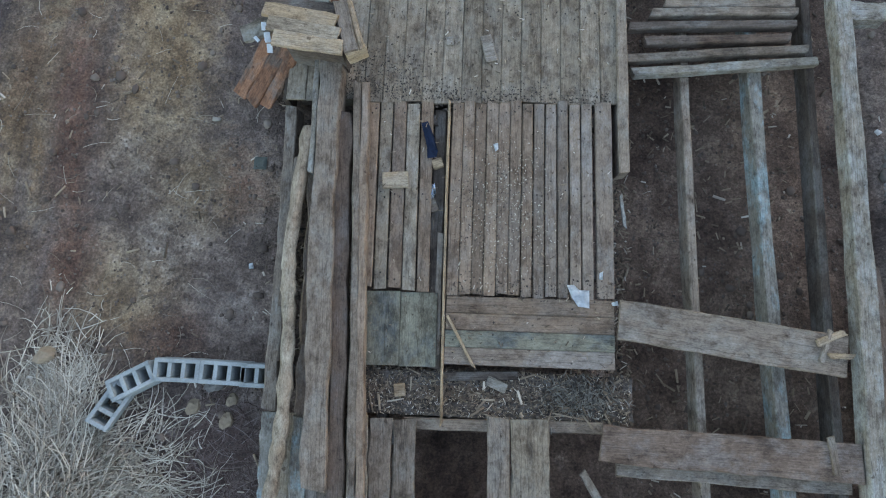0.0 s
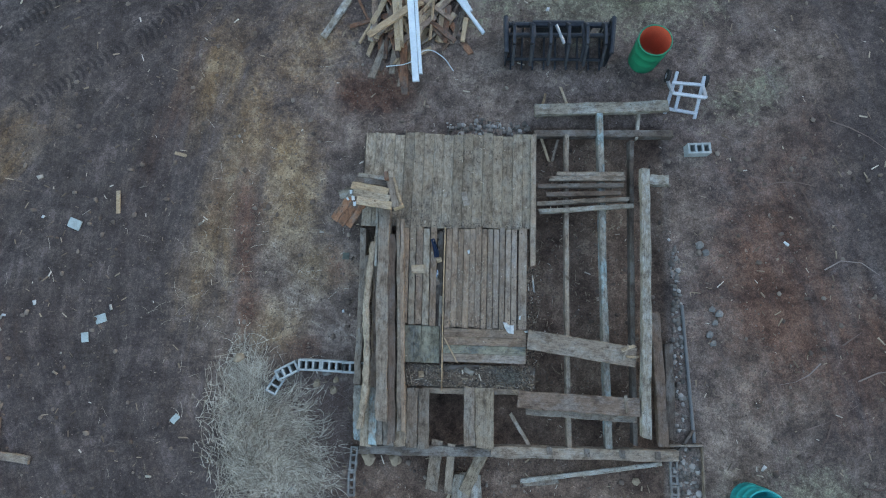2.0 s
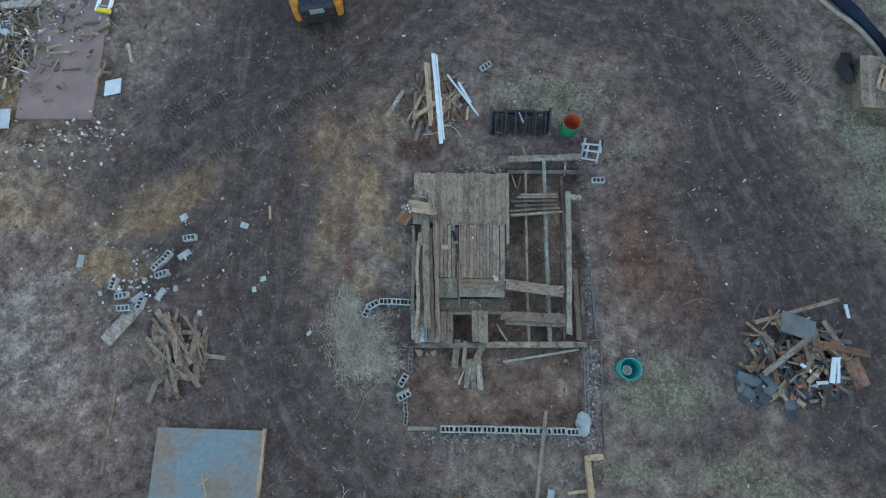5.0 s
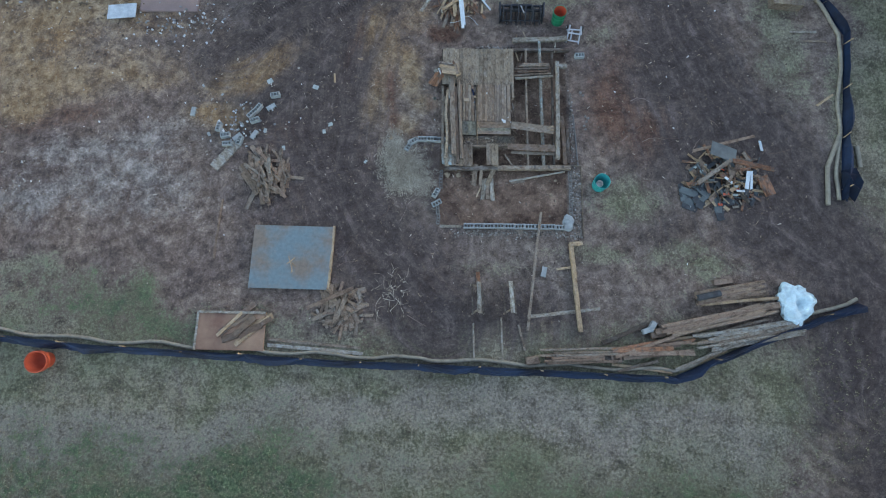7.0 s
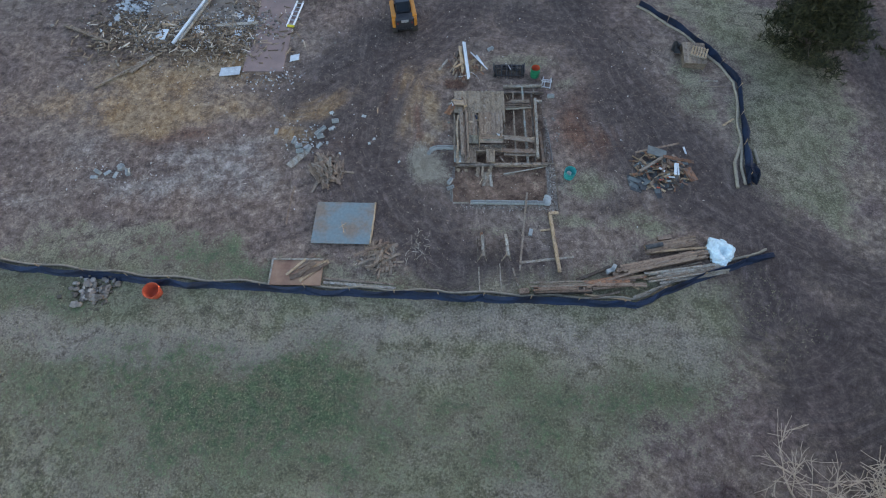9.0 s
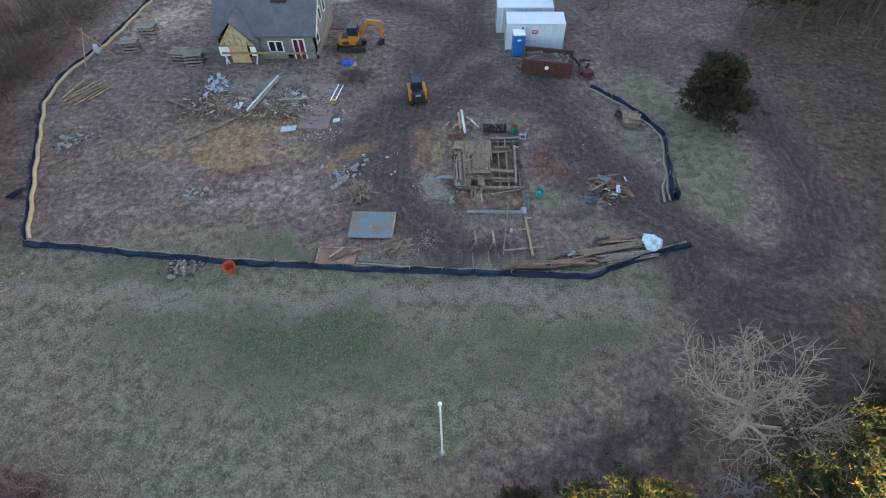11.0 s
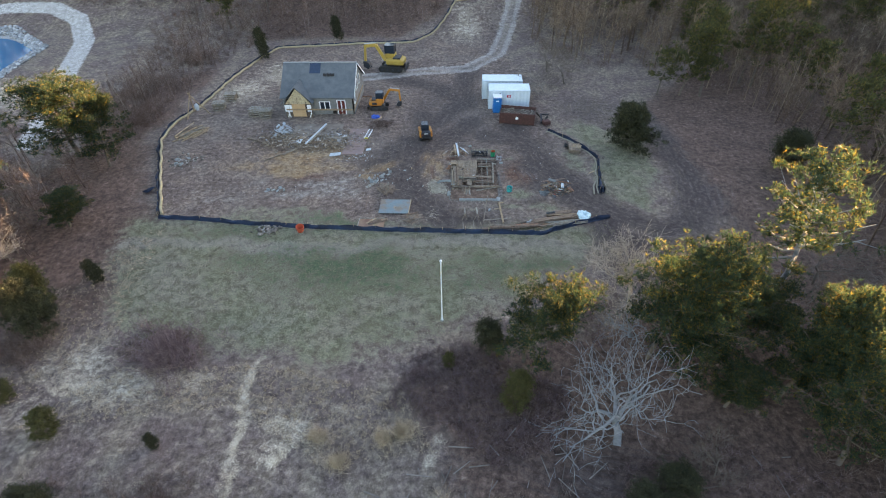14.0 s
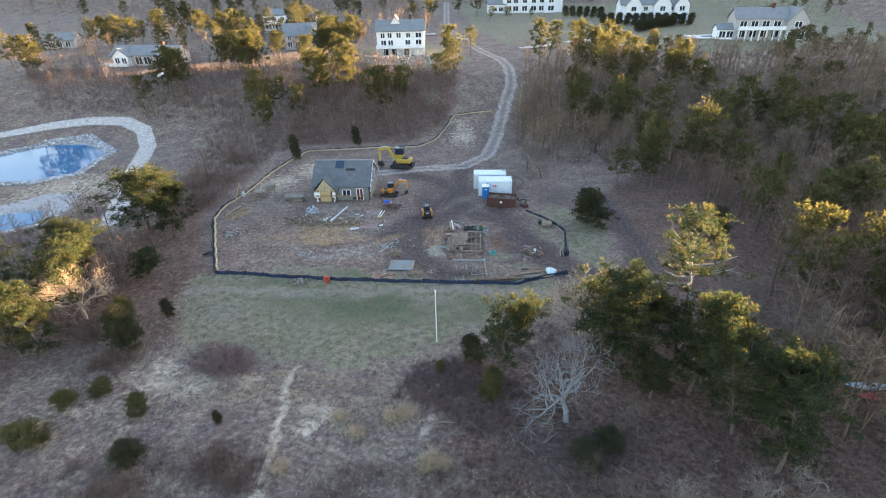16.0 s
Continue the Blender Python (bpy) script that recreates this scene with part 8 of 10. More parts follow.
def tree_thing(meshes, x, y, s, rz, label, name, group, sz=None):
    t = thing(name, pose(x, y, ground_z(x, y) - 0.05, 0, 0, rz) @ Matrix.Diagonal((s, s, sz or s, 1)), label, "tree", group)
    part("trunk", meshes[0], None, t)
    part("crown", meshes[1], None, t)
    return t


PINES = [pine_meshes(s, 10.0, r, z0, 48, 3, 34, (0.17, 0.30), 0.55, None, 1.0, None, 8, 0.20, 0.078) for s, r, z0 in ((1, 3.7, 0.20), (2, 4.0, 0.22), (3, 3.1, 0.20))]
PINE_TALL = pine_meshes(9, 15.5, 3.7, 0.52, 34, 4, 16, (0.20, 0.36), 0.26, NEEDLE, 0.85, BARK_PALE, 8, 0.2)
PINES_FAR = [pine_meshes(s, 10.0, r, z0, 26, 3, 11, (0.30, 0.5), 0.5, NEEDLE_FAR) for s, r, z0 in ((21, 3.6, 0.28), (22, 4.2, 0.34), (23, 3.0, 0.24))]
CEDARS = [pine_meshes(s, 5.0, 2.4, 0.04, 60, 5, 16, (0.14, 0.28), 0.9, m, 1.0, None, 6, 0.24) for s, m in ((31, CEDAR), (32, OLIVE))]
CEDARS.append(pine_meshes(35, 5.0, 2.5, 0.03, 74, 5, 12, (0.16, 0.36), 0.6, CEDAR, 0.95, None, 7, 0.2, 0.075, True))
for (x, y, s, rz, v, sz, lab) in (
        (4.3, -24.7, 0.86, 20, 0, 0.96, "pitch pine with a rounded golden-tipped crown"), (13.4, -24.2, 1.02, 100, 1, 1.2, "broad pitch pine with dense dark green crown"), (16.2, -26.4, 0.85, 200, 0, 0.9, "pitch pine in a dense grove"),
        (21.0, -27.6, 0.98, 50, 2, 1.10, "pitch pine in a dense grove"), (22.8, -32.0, 0.95, 300, 1, 0.98, "broad pitch pine in a dense grove"), (24.6, -35.6, 0.95, 140, 0, 0.95, "broad pitch pine in a dense grove"), (17.4, -28.2, 0.6, 10, 2, 0.5, "low pitch pine in a dense grove"),
        (26.8, -30.0, 0.9, 80, 1, 0.85, "pitch pine in a dense grove"), (21.5, -23.0, 0.9, 250, 0, 0.8, "low pitch pine under a taller tree"), (18.6, -20.2, 0.72, 33, 1, 0.74, "low pitch pine under a taller tree"), (24.0, -25.5, 0.9, 0, 2, 0.82, "pitch pine in a dense grove"),
        (-46.8, 5.0, 1.62, 15, 0, 1.12, "broad lone pine with a golden crown"), (-41.8, 2.6, 0.95, 160, 0, 0.78, "low spreading pine beside a taller one"), (-47.0, -12.5, 1.15, 75, 0, 0.90, "broad golden-topped pine beside brush"), (-51.5, -16.5, 1.2, 220, 0, 0.86, "broad golden-topped pine beside brush"), (-41.0, -24.0, 1.0, 310, 2, 0.84, "golden-topped pine beside brush"), (-46.5, -25.0, 1.1, 40, 1, 0.8, "golden-topped pine beside brush"), (-50.5, -5.5, 1.1, 10, 2, 0.70, "golden-topped pine beside brush"), (-44.5, -18.0, 1.0, 95, 0, 0.92, "golden-topped pine beside brush"), (-39.5, -9.0, 0.8, 120, 2, 0.42, "low dark pine beneath taller trees")):
    tree_thing(PINES[v], x, y, s, rz, lab, "pine_tree", "pines", sz)
tree_thing(PINE_TALL, 22.5, -21.0, 1.0, 40, "tall thin pine with a pale trunk and sunlit crown", "pine_tree", "pines")
for (x, y, s, rz, v, sz, lab) in (
        (19.9, 7.2, 1.40, 0, 2, 1.12, "large dark bushy cedar on rough grass"), (1.95, -23.6, 0.55, 40, 0, 0.6, "small dark rounded cedar by dry brush"), (-32.3, -16.6, 0.36, 10, 0, 0.42, "small dark juniper on dry grass"), (-27.4, -31.2, 0.42, 70, 1, 0.40, "olive juniper bush on dry ground"), (-25.3, -36.0, 0.62, 130, 0, 0.46, "dark spreading juniper bush"),
        (-34.2, -34.6, 0.72, 200, 1, 0.5, "olive spreading juniper bush"), (-34.5, -30.2, 0.5, 260, 1, 0.36, "olive juniper bush on dry ground"), (-32.4, -28.8, 0.45, 20, 1, 0.3, "olive juniper bush on dry ground"), (-19.9, -31.9, 0.2, 0, 0, 0.24, "tiny dark juniper on dry ground"), (-33.4, -22.4, 0.85, 0, 0, 0.92, "dark cedar beside bare brush"), (-35.0, -20.2, 0.6, 60, 1, 0.85, "orange-topped cedar beside bare brush"),
        (-34.2, 38.5, 0.55, 0, 0, 0.95, "slim dark cedar beside a silt fence"), (-23.3, 48.0, 0.5, 50, 0, 0.8, "slim dark cedar on brown ground"), (-16.0, 72.0, 0.75, 90, 0, 0.95, "dark cedar on a brown slope"), (3.3, -28.4, 0.5, 10, 1, 0.6, "low green bush under a pine"), (10.6, -35.2, 0.62, 0, 0, 0.4, "dark low bush beneath bare trees"), (12.6, -33.6, 0.6, 60, 0, 0.42, "dark low bush beneath bare trees"), (-1.2, -25.2, 0.22, 60, 1, 0.22, "small yellow-green shrub among brambles"), (36, 3, 0.9, 60, 0, 0.9, "dark cedar at the wood's edge")):
    tree_thing(CEDARS[v], x, y, s, rz, lab, "cedar_tree", "cedars", sz)

GNARLED = bare_tree_mesh(46, 9.0, 0.0, 5, 0.36, (0, 1, 1, 1, 2, 3), 0.27, BARK_PALE, 0.24, spread=0.84, keep=(0.70, 0.98), thin=0.67, lift=0.34)
TWIGGY = bare_tree_mesh(51, 9.6, 0.10, 5, 0.15, (0, 2, 1, 2, 2, 3), 0.22, BARK_TAN, 0.27, spread=0.72, keep=(0.60, 0.86), thin=0.70, lift=0.22)
DIM_TREE = bare_tree_mesh(59, 8.0, 0.04, 4, 0.24, (0, 2, 2, 2, 3), 0.15, BARK_DIM, 0.32)
PLAIN_TREE = bare_tree_mesh(53, 8.0, 0.02, 4, 0.17, (0, 2, 2, 3, 2), 0.13, BARK, 0.36)
bare_tree(GNARLED, 9.7, -30.9, 1.25, 30, "gnarled leafless tree with pale lichened limbs")
bare_tree(TWIGGY, 13.0, -19.6, 1.1, 0, "leafless tree with dense tan twigs")
bare_tree(GNARLED, 12.6, -22.2, 0.6, 130, "leafless pale tree beneath a pine")
bare_tree(GNARLED, 28.5, -23.5, 0.8, 200, "gnarled leafless tree at the wood's edge")
bare_tree(TWIGGY, -41.5, -17.5, 1.0, 60, "spreading leafless tree with tan twigs")
for (x, y, s, rz, v) in ((15.0, -33.0, 0.5, 10, 1), (17.0, -36.5, 0.5, 90, 0), (12.5, -38.0, 0.45, 150, 1), (24, -37.5, 0.6, 40, 0), (28, -33, 0.7, 300, 0), (30, -28, 0.8, 20, 1), (20.8, -18.2, 0.9, 70, 1), (25.8, -18.5, 0.9, 20, 0), (29.5, -16.0, 0.9, 130, 1), (33, -21, 0.9, 220, 0), (27.5, -37, 0.5, 10, 0), (10.8, -37.0, 0.35, 0, 1), (-36.5, -20.8, 0.4, 0, 1), (-44, -8.5, 0.5, 90, 1), (11.5, 24, 0.8, 30, 0), (15, 27, 0.85, 100, 1), (13, 32, 0.9, 160, 1), (-4.5, 67, 1.1, 20, 0), (-45, 76, 1.1, 80, 1), (-47, 24, 0.5, 20, 0), (-52, 30, 0.5, 140, 0)):
    bare_tree((DIM_TREE, PLAIN_TREE)[v], x, y, s, rz, "slender leafless tree among brown brush")

# golden pines on the northern slope and along the wood's edge
rg = np.random.RandomState(77)
spots = []
for (cx, cy, sx, sy, n) in ((-48, 62, 8, 6, 6), (-30, 72, 8, 6, 7), (-74, 72, 7, 5, 6), (-18, 66, 5, 5, 4), (-122, 86, 8, 4, 4), (-62, 84, 9, 12, 12), (-52, 112, 12, 10, 14), (-70, 140, 16, 14, 18), (-120, 118, 22, 18, 14), (-38, 100, 6, 9, 7), (-95, 160, 30, 14, 16), (-4, 79, 4, 4, 3), (8, 108, 4, 6, 3), (35, 92, 10, 5, 7), (62, 97, 14, 6, 9), (95, 92, 16, 7, 9), (112, 110, 10, 8, 6), (50, 45, 12, 26, 16), (76, 60, 16, 22, 18), (30, 62, 7, 14, 8), (58, 8, 14, 16, 14), (44, -18, 8, 9, 12), (95, 25, 16, 30, 18), (34, 30, 5, 10, 6), (62, -24, 14, 10, 12), (28, 50, 7, 8, 7), (46, 72, 12, 9, 10), (72, 36, 14, 14, 12), (100, 62, 14, 14, 10), (-30, 210, 40, 20, 16), (60, 265, 60, 14, 22), (-120, 235, 50, 30, 20), (130, 160, 22, 40, 14)):
    for _ in range(n):
        spots.append((cx + rg.normal() * sx * 0.7, cy + rg.normal() * sy * 0.7))
HOUSES_AT = [(-97, 99), (-150, 134), (-76, 175), (-57, 125), (-20, 112), (34, 226), (81, 187), (103, 131)]
for i, (x, y) in enumerate(spots):
    if min(math.hypot(x - hx, y - hy) for hx, hy in HOUSES_AT) < 15 or line_dist(np.array([x]), np.array([y]), DRIVE)[0] < 5 or line_dist(np.array([x]), np.array([y]), LANE)[0] < 5 or (-38 < x < 24 and y < 52) or ground_z(x, y) > 22 or (x < 40 and y < 22 and x > 0 and y > -14):
        continue
    s = rg.uniform(0.7, 1.05) * (0.62 if x * 0.8 + y * 0.6 > 90 and x > 10 else 1.0)
    tree_thing(PINES_FAR[i % 3], x, y, s, rg.uniform(0, 360), "far pine with a rounded sunlit crown", "pine_tree", "far pines", s * rg.uniform(0.95, 1.3))


# ---- woods and brush as masses of twigs ----
def region_points(rg, n, polys):
    """Random points inside polygons given as (outline, share)."""
    out = []
    for poly, share in polys:
        P = np.array(poly, float)
        lo, hi = P.min(0), P.max(0)
        want, got = int(n * share), 0
        while got < want:
            q = lo + (hi - lo) * rg.rand(want * 2, 2)
            q = q[inside(q[:, 0], q[:, 1], poly) > 0.5][: want - got]
            out.append(q)
            got += len(q)
    return np.concatenate(out, 0)


def clear_of(P, extra=0.0):
    """Keeps points off roads, houses, ponds and the site."""
    d = np.minimum(line_dist(P[:, 0], P[:, 1], DRIVE) - 3.2, line_dist(P[:, 0], P[:, 1], LANE) - 3.0)
    d = np.minimum(d, line_dist(P[:, 0], P[:, 1], TRACK_E) - 1.6)
    for hx, hy in HOUSES_AT:
        d = np.minimum(d, np.hypot(P[:, 0] - hx, P[:, 1] - hy) - 14)
    ok = ((terrain(P[:, 0], P[:, 1]) < 22) | (P[:, 0] * 0.602 - P[:, 1] * 0.799 < -190)) & (d > extra) & (inside(P[:, 0], P[:, 1], SITE) < 0.5)
    for w in (POND_A, POND_B):
        ok &= (inside(P[:, 0], P[:, 1], w) < 0.5) & (line_dist(P[:, 0], P[:, 1], w + w[:1]) > 4)
    return P[ok]


def twig_shrubs(name, P, h, spread, per, width, material, label, seed):
    """Bushes of bare twigs, each a fan of thin blades with forks."""
    rg = np.random.RandomState(seed)
    n = len(P)
    hh = h * rg.uniform(0.5, 1.3, size=n)
    base = np.repeat(np.column_stack([P, terrain(P[:, 0], P[:, 1])]), per, 0)
    H = np.repeat(hh, per)
    d = np.column_stack([rg.normal(size=n * per) * spread, rg.normal(size=n * per) * spread, np.ones(n * per)])
    d /= np.linalg.norm(d, axis=1, keepdims=True)
    ln = H * rg.uniform(0.5, 1.15, size=n * per)
    j = rg.normal(size=(n * per, 3)) * np.array([1, 1, 0]) * (0.18 * H)[:, None]
    V1, F1 = blades(base + j, d, ln, width * rg.uniform(0.6, 1.4, size=n * per), rg)
    k = 2
    b2 = np.repeat(base + j + d * (ln * 0.5)[:, None], k, 0)
    d2 = np.repeat(d, k, 0) + rg.normal(size=(n * per * k, 3)) * 0.6
    d2 /= np.linalg.norm(d2, axis=1, keepdims=True)
    l2 = np.repeat(ln, k) * rg.uniform(0.35, 0.7, size=n * per * k)
    V2, F2 = blades(b2, d2, l2, width * 0.7 * np.ones(n * per * k), rg)
    me = np_mesh(name, np.concatenate([V1, V2]), np.concatenate([F1, F2 + len(V1)]), material)
    return tagged(new(name, me), label, "brush", kind="stuff")


rg = np.random.RandomState(5)
WOOD_E = [(39, 20), (41, 0), (36, -12), (30, -24), (30, -40), (60, -40), (120, -10), (130, 90), (40, 84), (14, 84), (12, 46), (16, 35), (31, 32)]
WOOD_W = [(-44, -45), (-40, -12), (-43, 8), (-40, 40), (-36, 48), (-6, 55), (0, 85), (-40, 92), (-95, 95), (-130, 90), (-110, 66), (-60, 60), (-50, 20), (-90, -10), (-80, -45)]
WOOD_N = [(-160, 95), (-100, 90), (-40, 95), (-34, 130), (-12, 150), (-25, 250), (-180, 250)]
WOOD_F = [(-260, 255), (220, 262), (260, 330), (-280, 330)]


def bare_wood(name, P, h, label, seed, material, limbs=16, twigs=90):
    """A leafless wood: each tree a trunk, limbs and fine twigs."""
    rg = np.random.RandomState(seed)
    n = len(P)
    hh = h * rg.uniform(0.65, 1.2, size=n)
    base = np.column_stack([P, terrain(P[:, 0], P[:, 1])])
    lean = np.column_stack([rg.normal(size=n) * 0.07, rg.normal(size=n) * 0.07, np.ones(n)])
    top = base + lean * (hh * 0.9)[:, None]
    V, F = tubes(np.column_stack([base, top, 0.012 * hh, 0.003 * hh]), 3)
    u = rg.uniform(0.28, 0.92, size=(n, limbs))
    o = base[:, None] + (top - base)[:, None] * u[..., None]
    a = rg.uniform(0, 6.283, size=(n, limbs))
    ln = hh[:, None] * (0.12 + 0.30 * (1 - u)) * rg.uniform(0.6, 1.2, size=(n, limbs))
    d = np.stack([np.cos(a), np.sin(a), rg.uniform(0.4, 1.3, size=(n, limbs))], -1)
    d /= np.linalg.norm(d, axis=-1, keepdims=True)
    tip = o + d * ln[..., None]
    rl = np.repeat(0.0036 * hh, limbs)
    V2, F2 = tubes(np.column_stack([o.reshape(-1, 3), tip.reshape(-1, 3), rl, rl * 0.35]), 3)
    pick = rg.randint(0, limbs, size=(n, twigs))
    w = rg.uniform(0.3, 1.0, size=(n, twigs))
    i = np.arange(n)[:, None]
    b3 = (o[i, pick] + (tip - o)[i, pick] * w[..., None]).reshape(-1, 3)
    d3 = d[i, pick].reshape(-1, 3) + rg.normal(size=(n * twigs, 3)) * 0.55
    d3 /= np.linalg.norm(d3, axis=1, keepdims=True)
    l3 = np.repeat(hh, twigs) * rg.uniform(0.07, 0.17, size=n * twigs)
    V3, F3 = blades(b3, d3, l3, 0.0046 * np.repeat(hh, twigs), rg)
    quads, tris = np.concatenate([F, F2 + len(V)]), F3
    VV = np.concatenate([V, V2, V3])
    tri_all = np.concatenate([quads[:, [0, 1, 2]], quads[:, [0, 2, 3]], tris + len(V) + len(V2)])
    me = np_mesh(name, VV, tri_all, material)
    return tagged(new(name, me), label, "woodland", kind="stuff")


P = clear_of(region_points(rg, 2300, [(WOOD_E, 1.0), (WOOD_N, 0.15), (WOOD_F, 0.3)]), 0.5)
bare_wood("leafless_wood", P, 8.0, "brown leafless woodland around the site", 61, WOODY, 16, 190)
P = clear_of(region_points(rg, 1000, [(WOOD_W, 1.0)]), 0.5)
bare_wood("leafless_copse", P, 5.5, "low leafless copse on brown slopes", 62, BRUSH)
P = clear_of(region_points(rg, 6000, [(WOOD_E, 0.45), (WOOD_W, 0.55)]))
twig_shrubs("brush_thicket", P, 1.4, 0.6, 14, 0.042, BRUSH, "grey-brown leafless brush over the slopes", 63)
P = region_points(rg, 2600, [([(-60, -60), (-14, -60), (-13, -36), (-16, -33.5), (-24, -34), (-40, -40)], 0.35), ([(-12, -60), (10, -60), (12, -40), (7, -34), (-10, -36.5)], 0.4), ([(10, -60), (45, -60), (40, -20), (27, -14), (20, -38)], 0.25)])
twig_shrubs("low_brush", P, 0.9, 0.65, 14, 0.030, BRUSH, "low grey leafless brush on dry ground", 64)
P = region_points(rg, 900, [([(-5.5, -29), (-4, -24.5), (0, -23), (3.5, -25), (7, -27), (7, -31), (2, -33), (-2, -29.5)], 0.65), ([(3, -22), (9, -17.5), (13, -17), (10, -24)], 0.12), ([(8, -33), (16, -30), (24, -34), (20, -42), (9, -40)], 0.23)])
twig_shrubs("bramble_patch", P, 0.75, 0.75, 15, 0.022, BRAMBLE, "purplish leafless brambles in low tangles", 65)


def round_patch(cx, cy, rx, ry, n):
    a = rg.uniform(0, 6.283, n)
    q = np.abs(rg.normal(size=n)) * 0.58
    return np.column_stack([cx + rx * q * np.cos(a), cy + ry * q * np.sin(a)])


twig_shrubs("red_bush", round_patch(-22.4, -24.7, 2.7, 2.1, 120), 1.6, 0.6, 20, 0.034, BUSH_RED, "large rounded leafless bush with purplish twigs", 66)
for (cx, cy, rx, ry, n, k) in ((-33.8, -24.6, 3.4, 2.2, 90, 71), (-18.4, -36.4, 2.8, 1.6, 80, 72), (-24.5, -39.0, 3.5, 1.6, 80, 73), (-15.8, -37.6, 1.6, 1.4, 40, 74), (-39.0, -20.0, 2.2, 3.0, 70, 75), (-44.0, 15.0, 3.0, 6.0, 150, 76), (-49.0, 24.0, 5.0, 8.0, 200, 77), (-46, 38, 5, 6, 150, 78)):
    twig_shrubs("grey_thicket", round_patch(cx, cy, rx, ry, n), 1.4, 0.6, 20, 0.024, BRUSH, "dense rounded thicket of grey leafless twigs", k)
P = np.concatenate([np.array(q) + rg.normal(size=(14, 2)) * 0.2 for q in ((-1.4, -35.4), (-0.7, -35.9), (-1.9, -36.0), (-4.1, -30.6), (-5.3, -31.1), (-9.5, -31.1), (-7.8, -32.6), (-13.0, -36.5))])
twig_shrubs("bunch_grass", P, 0.95, 0.6, 34, 0.022, TANGRASS, "tan tufts of dry bunch grass", 67)
P = region_points(rg, 3400, [([(-30, -31), (-16, -29), (-9, -33), (-2, -32), (-4, -28), (-14, -25.5), (-26, -26)], 0.5), ([(-36, -20), (-30, -8), (-27, -24), (-36, -34)], 0.25), ([(-12, -36), (6, -36), (8, -44), (-12, -44)], 0.25)])
twig_shrubs("dry_weeds", P, 0.28, 0.9, 6, 0.018, TANGRASS, "pale dry weeds on sandy ground", 68)
P = region_points(rg, 12000, [([(-33, -8.5), (-31, -15), (-27, -22), (-21, -25), (-9, -24.5), (0, -21.5), (6, -17.5), (16, -11), (14, -7.5), (7, -10.2), (-10, -9.7), (-23, -8.8)], 1.0)])
twig_shrubs("lawn_tufts", P, 0.10, 1.0, 2, 0.03, TURF, "short tufts of dry and green lawn grass", 69)


# ---- ponds, far houses, walls ----
WATER, N, L, b = mat_new("pond_water", 0.04)
# Blue base colour stands in for reflected sky; the specular is cut down.
b.inputs["Base Color"].default_value = (0.02, 0.12, 0.24, 1)
b.inputs["Specular IOR Level"].default_value = 0.12
tc = N.new("ShaderNodeTexCoord")
n_bump(N, L, b, n_noise(N, L, tc.outputs["Object"], 1.2, 3, 0.5), 0.04, 0.05)
for nm, poly, z, lab in (("pond_water", POND_A, -0.28, "still blue pond in a stony basin"), ("pond_water", POND_B, -0.28, "small still pond in a stony basin")):
    bm = bmesh.new()
    cx, cy = sum(p[0] for p in poly) / len(poly), sum(p[1] for p in poly) / len(poly)
    bm.faces.new([bm.verts.new((cx + (x - cx) * 1.12, cy + (y - cy) * 1.12, z)) for x, y in poly])
    bmesh.ops.recalc_face_normals(bm, faces=bm.faces[:])
    tagged(part(nm, bm, WATER), lab, "water", kind="structure")

# Pale siding with the blue of open shade mixed into its colour.
SIDING = mottled("pale_blue_siding", (0.55, 0.60, 0.66), (0.48, 0.53, 0.60), 1.0, 0.7, 0, 0.1)
SHINGLE_GREY = mottled("silver_shingle_siding", (0.36, 0.36, 0.36), (0.28, 0.28, 0.285), 1.0, 0.85)
ROOF_GREY = mottled("slate_grey_roof", (0.13, 0.15, 0.17), (0.18, 0.20, 0.22), 0.8, 0.8)
WHITE_TRIM = plain("white_trim_paint", (0.74, 0.77, 0.80), 0.5)


def gable_block(parent, x, y, z, sx, sy, eave, ridge, wall, roof, along_x=True):
    """Walls and a pitched roof for one wing; the ridge runs along x or y."""
    part("wall", box_bm(sx, sy, eave), wall, parent, "", pose(x, y, z))
    l, w = (sx, sy) if along_x else (sy, sx)
    m = pose(x, y, z, 0, 0, 0 if along_x else 90)
    for s in (-1, 1):
        bm = bmesh.new()
        prism(bm, [(s * (l / 2 - 0.02), -w / 2, eave), (s * (l / 2 - 0.02), w / 2, eave), (s * (l / 2 - 0.02), 0, ridge)], (-s * 0.2, 0, 0))
        part("gable", bm, wall, parent, "", m)
        bm = bmesh.new()
        k = (ridge - eave) / (w / 2)
        prism(bm, [(-l / 2 - 0.4, s * (w / 2 + 0.4), eave - 0.4 * k), (l / 2 + 0.4, s * (w / 2 + 0.4), eave - 0.4 * k), (l / 2 + 0.4, 0, ridge), (-l / 2 - 0.4, 0, ridge)], (0, 0, 0.22))
        part("roof", bm, roof, parent, "", m)


def far_window(parent, x, y, z, w, h):
    o = part("window", box_bm(w, 0.08, h), GLASS, parent, "", pose(x, y - 0.03, z))
    bm = bmesh.new()
    for a, c in (((-w / 2, 0), (w / 2, 0)), ((-w / 2, h), (w / 2, h)), ((-w / 2, 0), (-w / 2, h)), ((w / 2, 0), (w / 2, h)), ((0, 0), (0, h))):
        strut(bm, (a[0], -0.06, a[1]), (c[0], -0.06, c[1]), 0.14, 0.06)
    part("frame", bm, WHITE_TRIM, o)


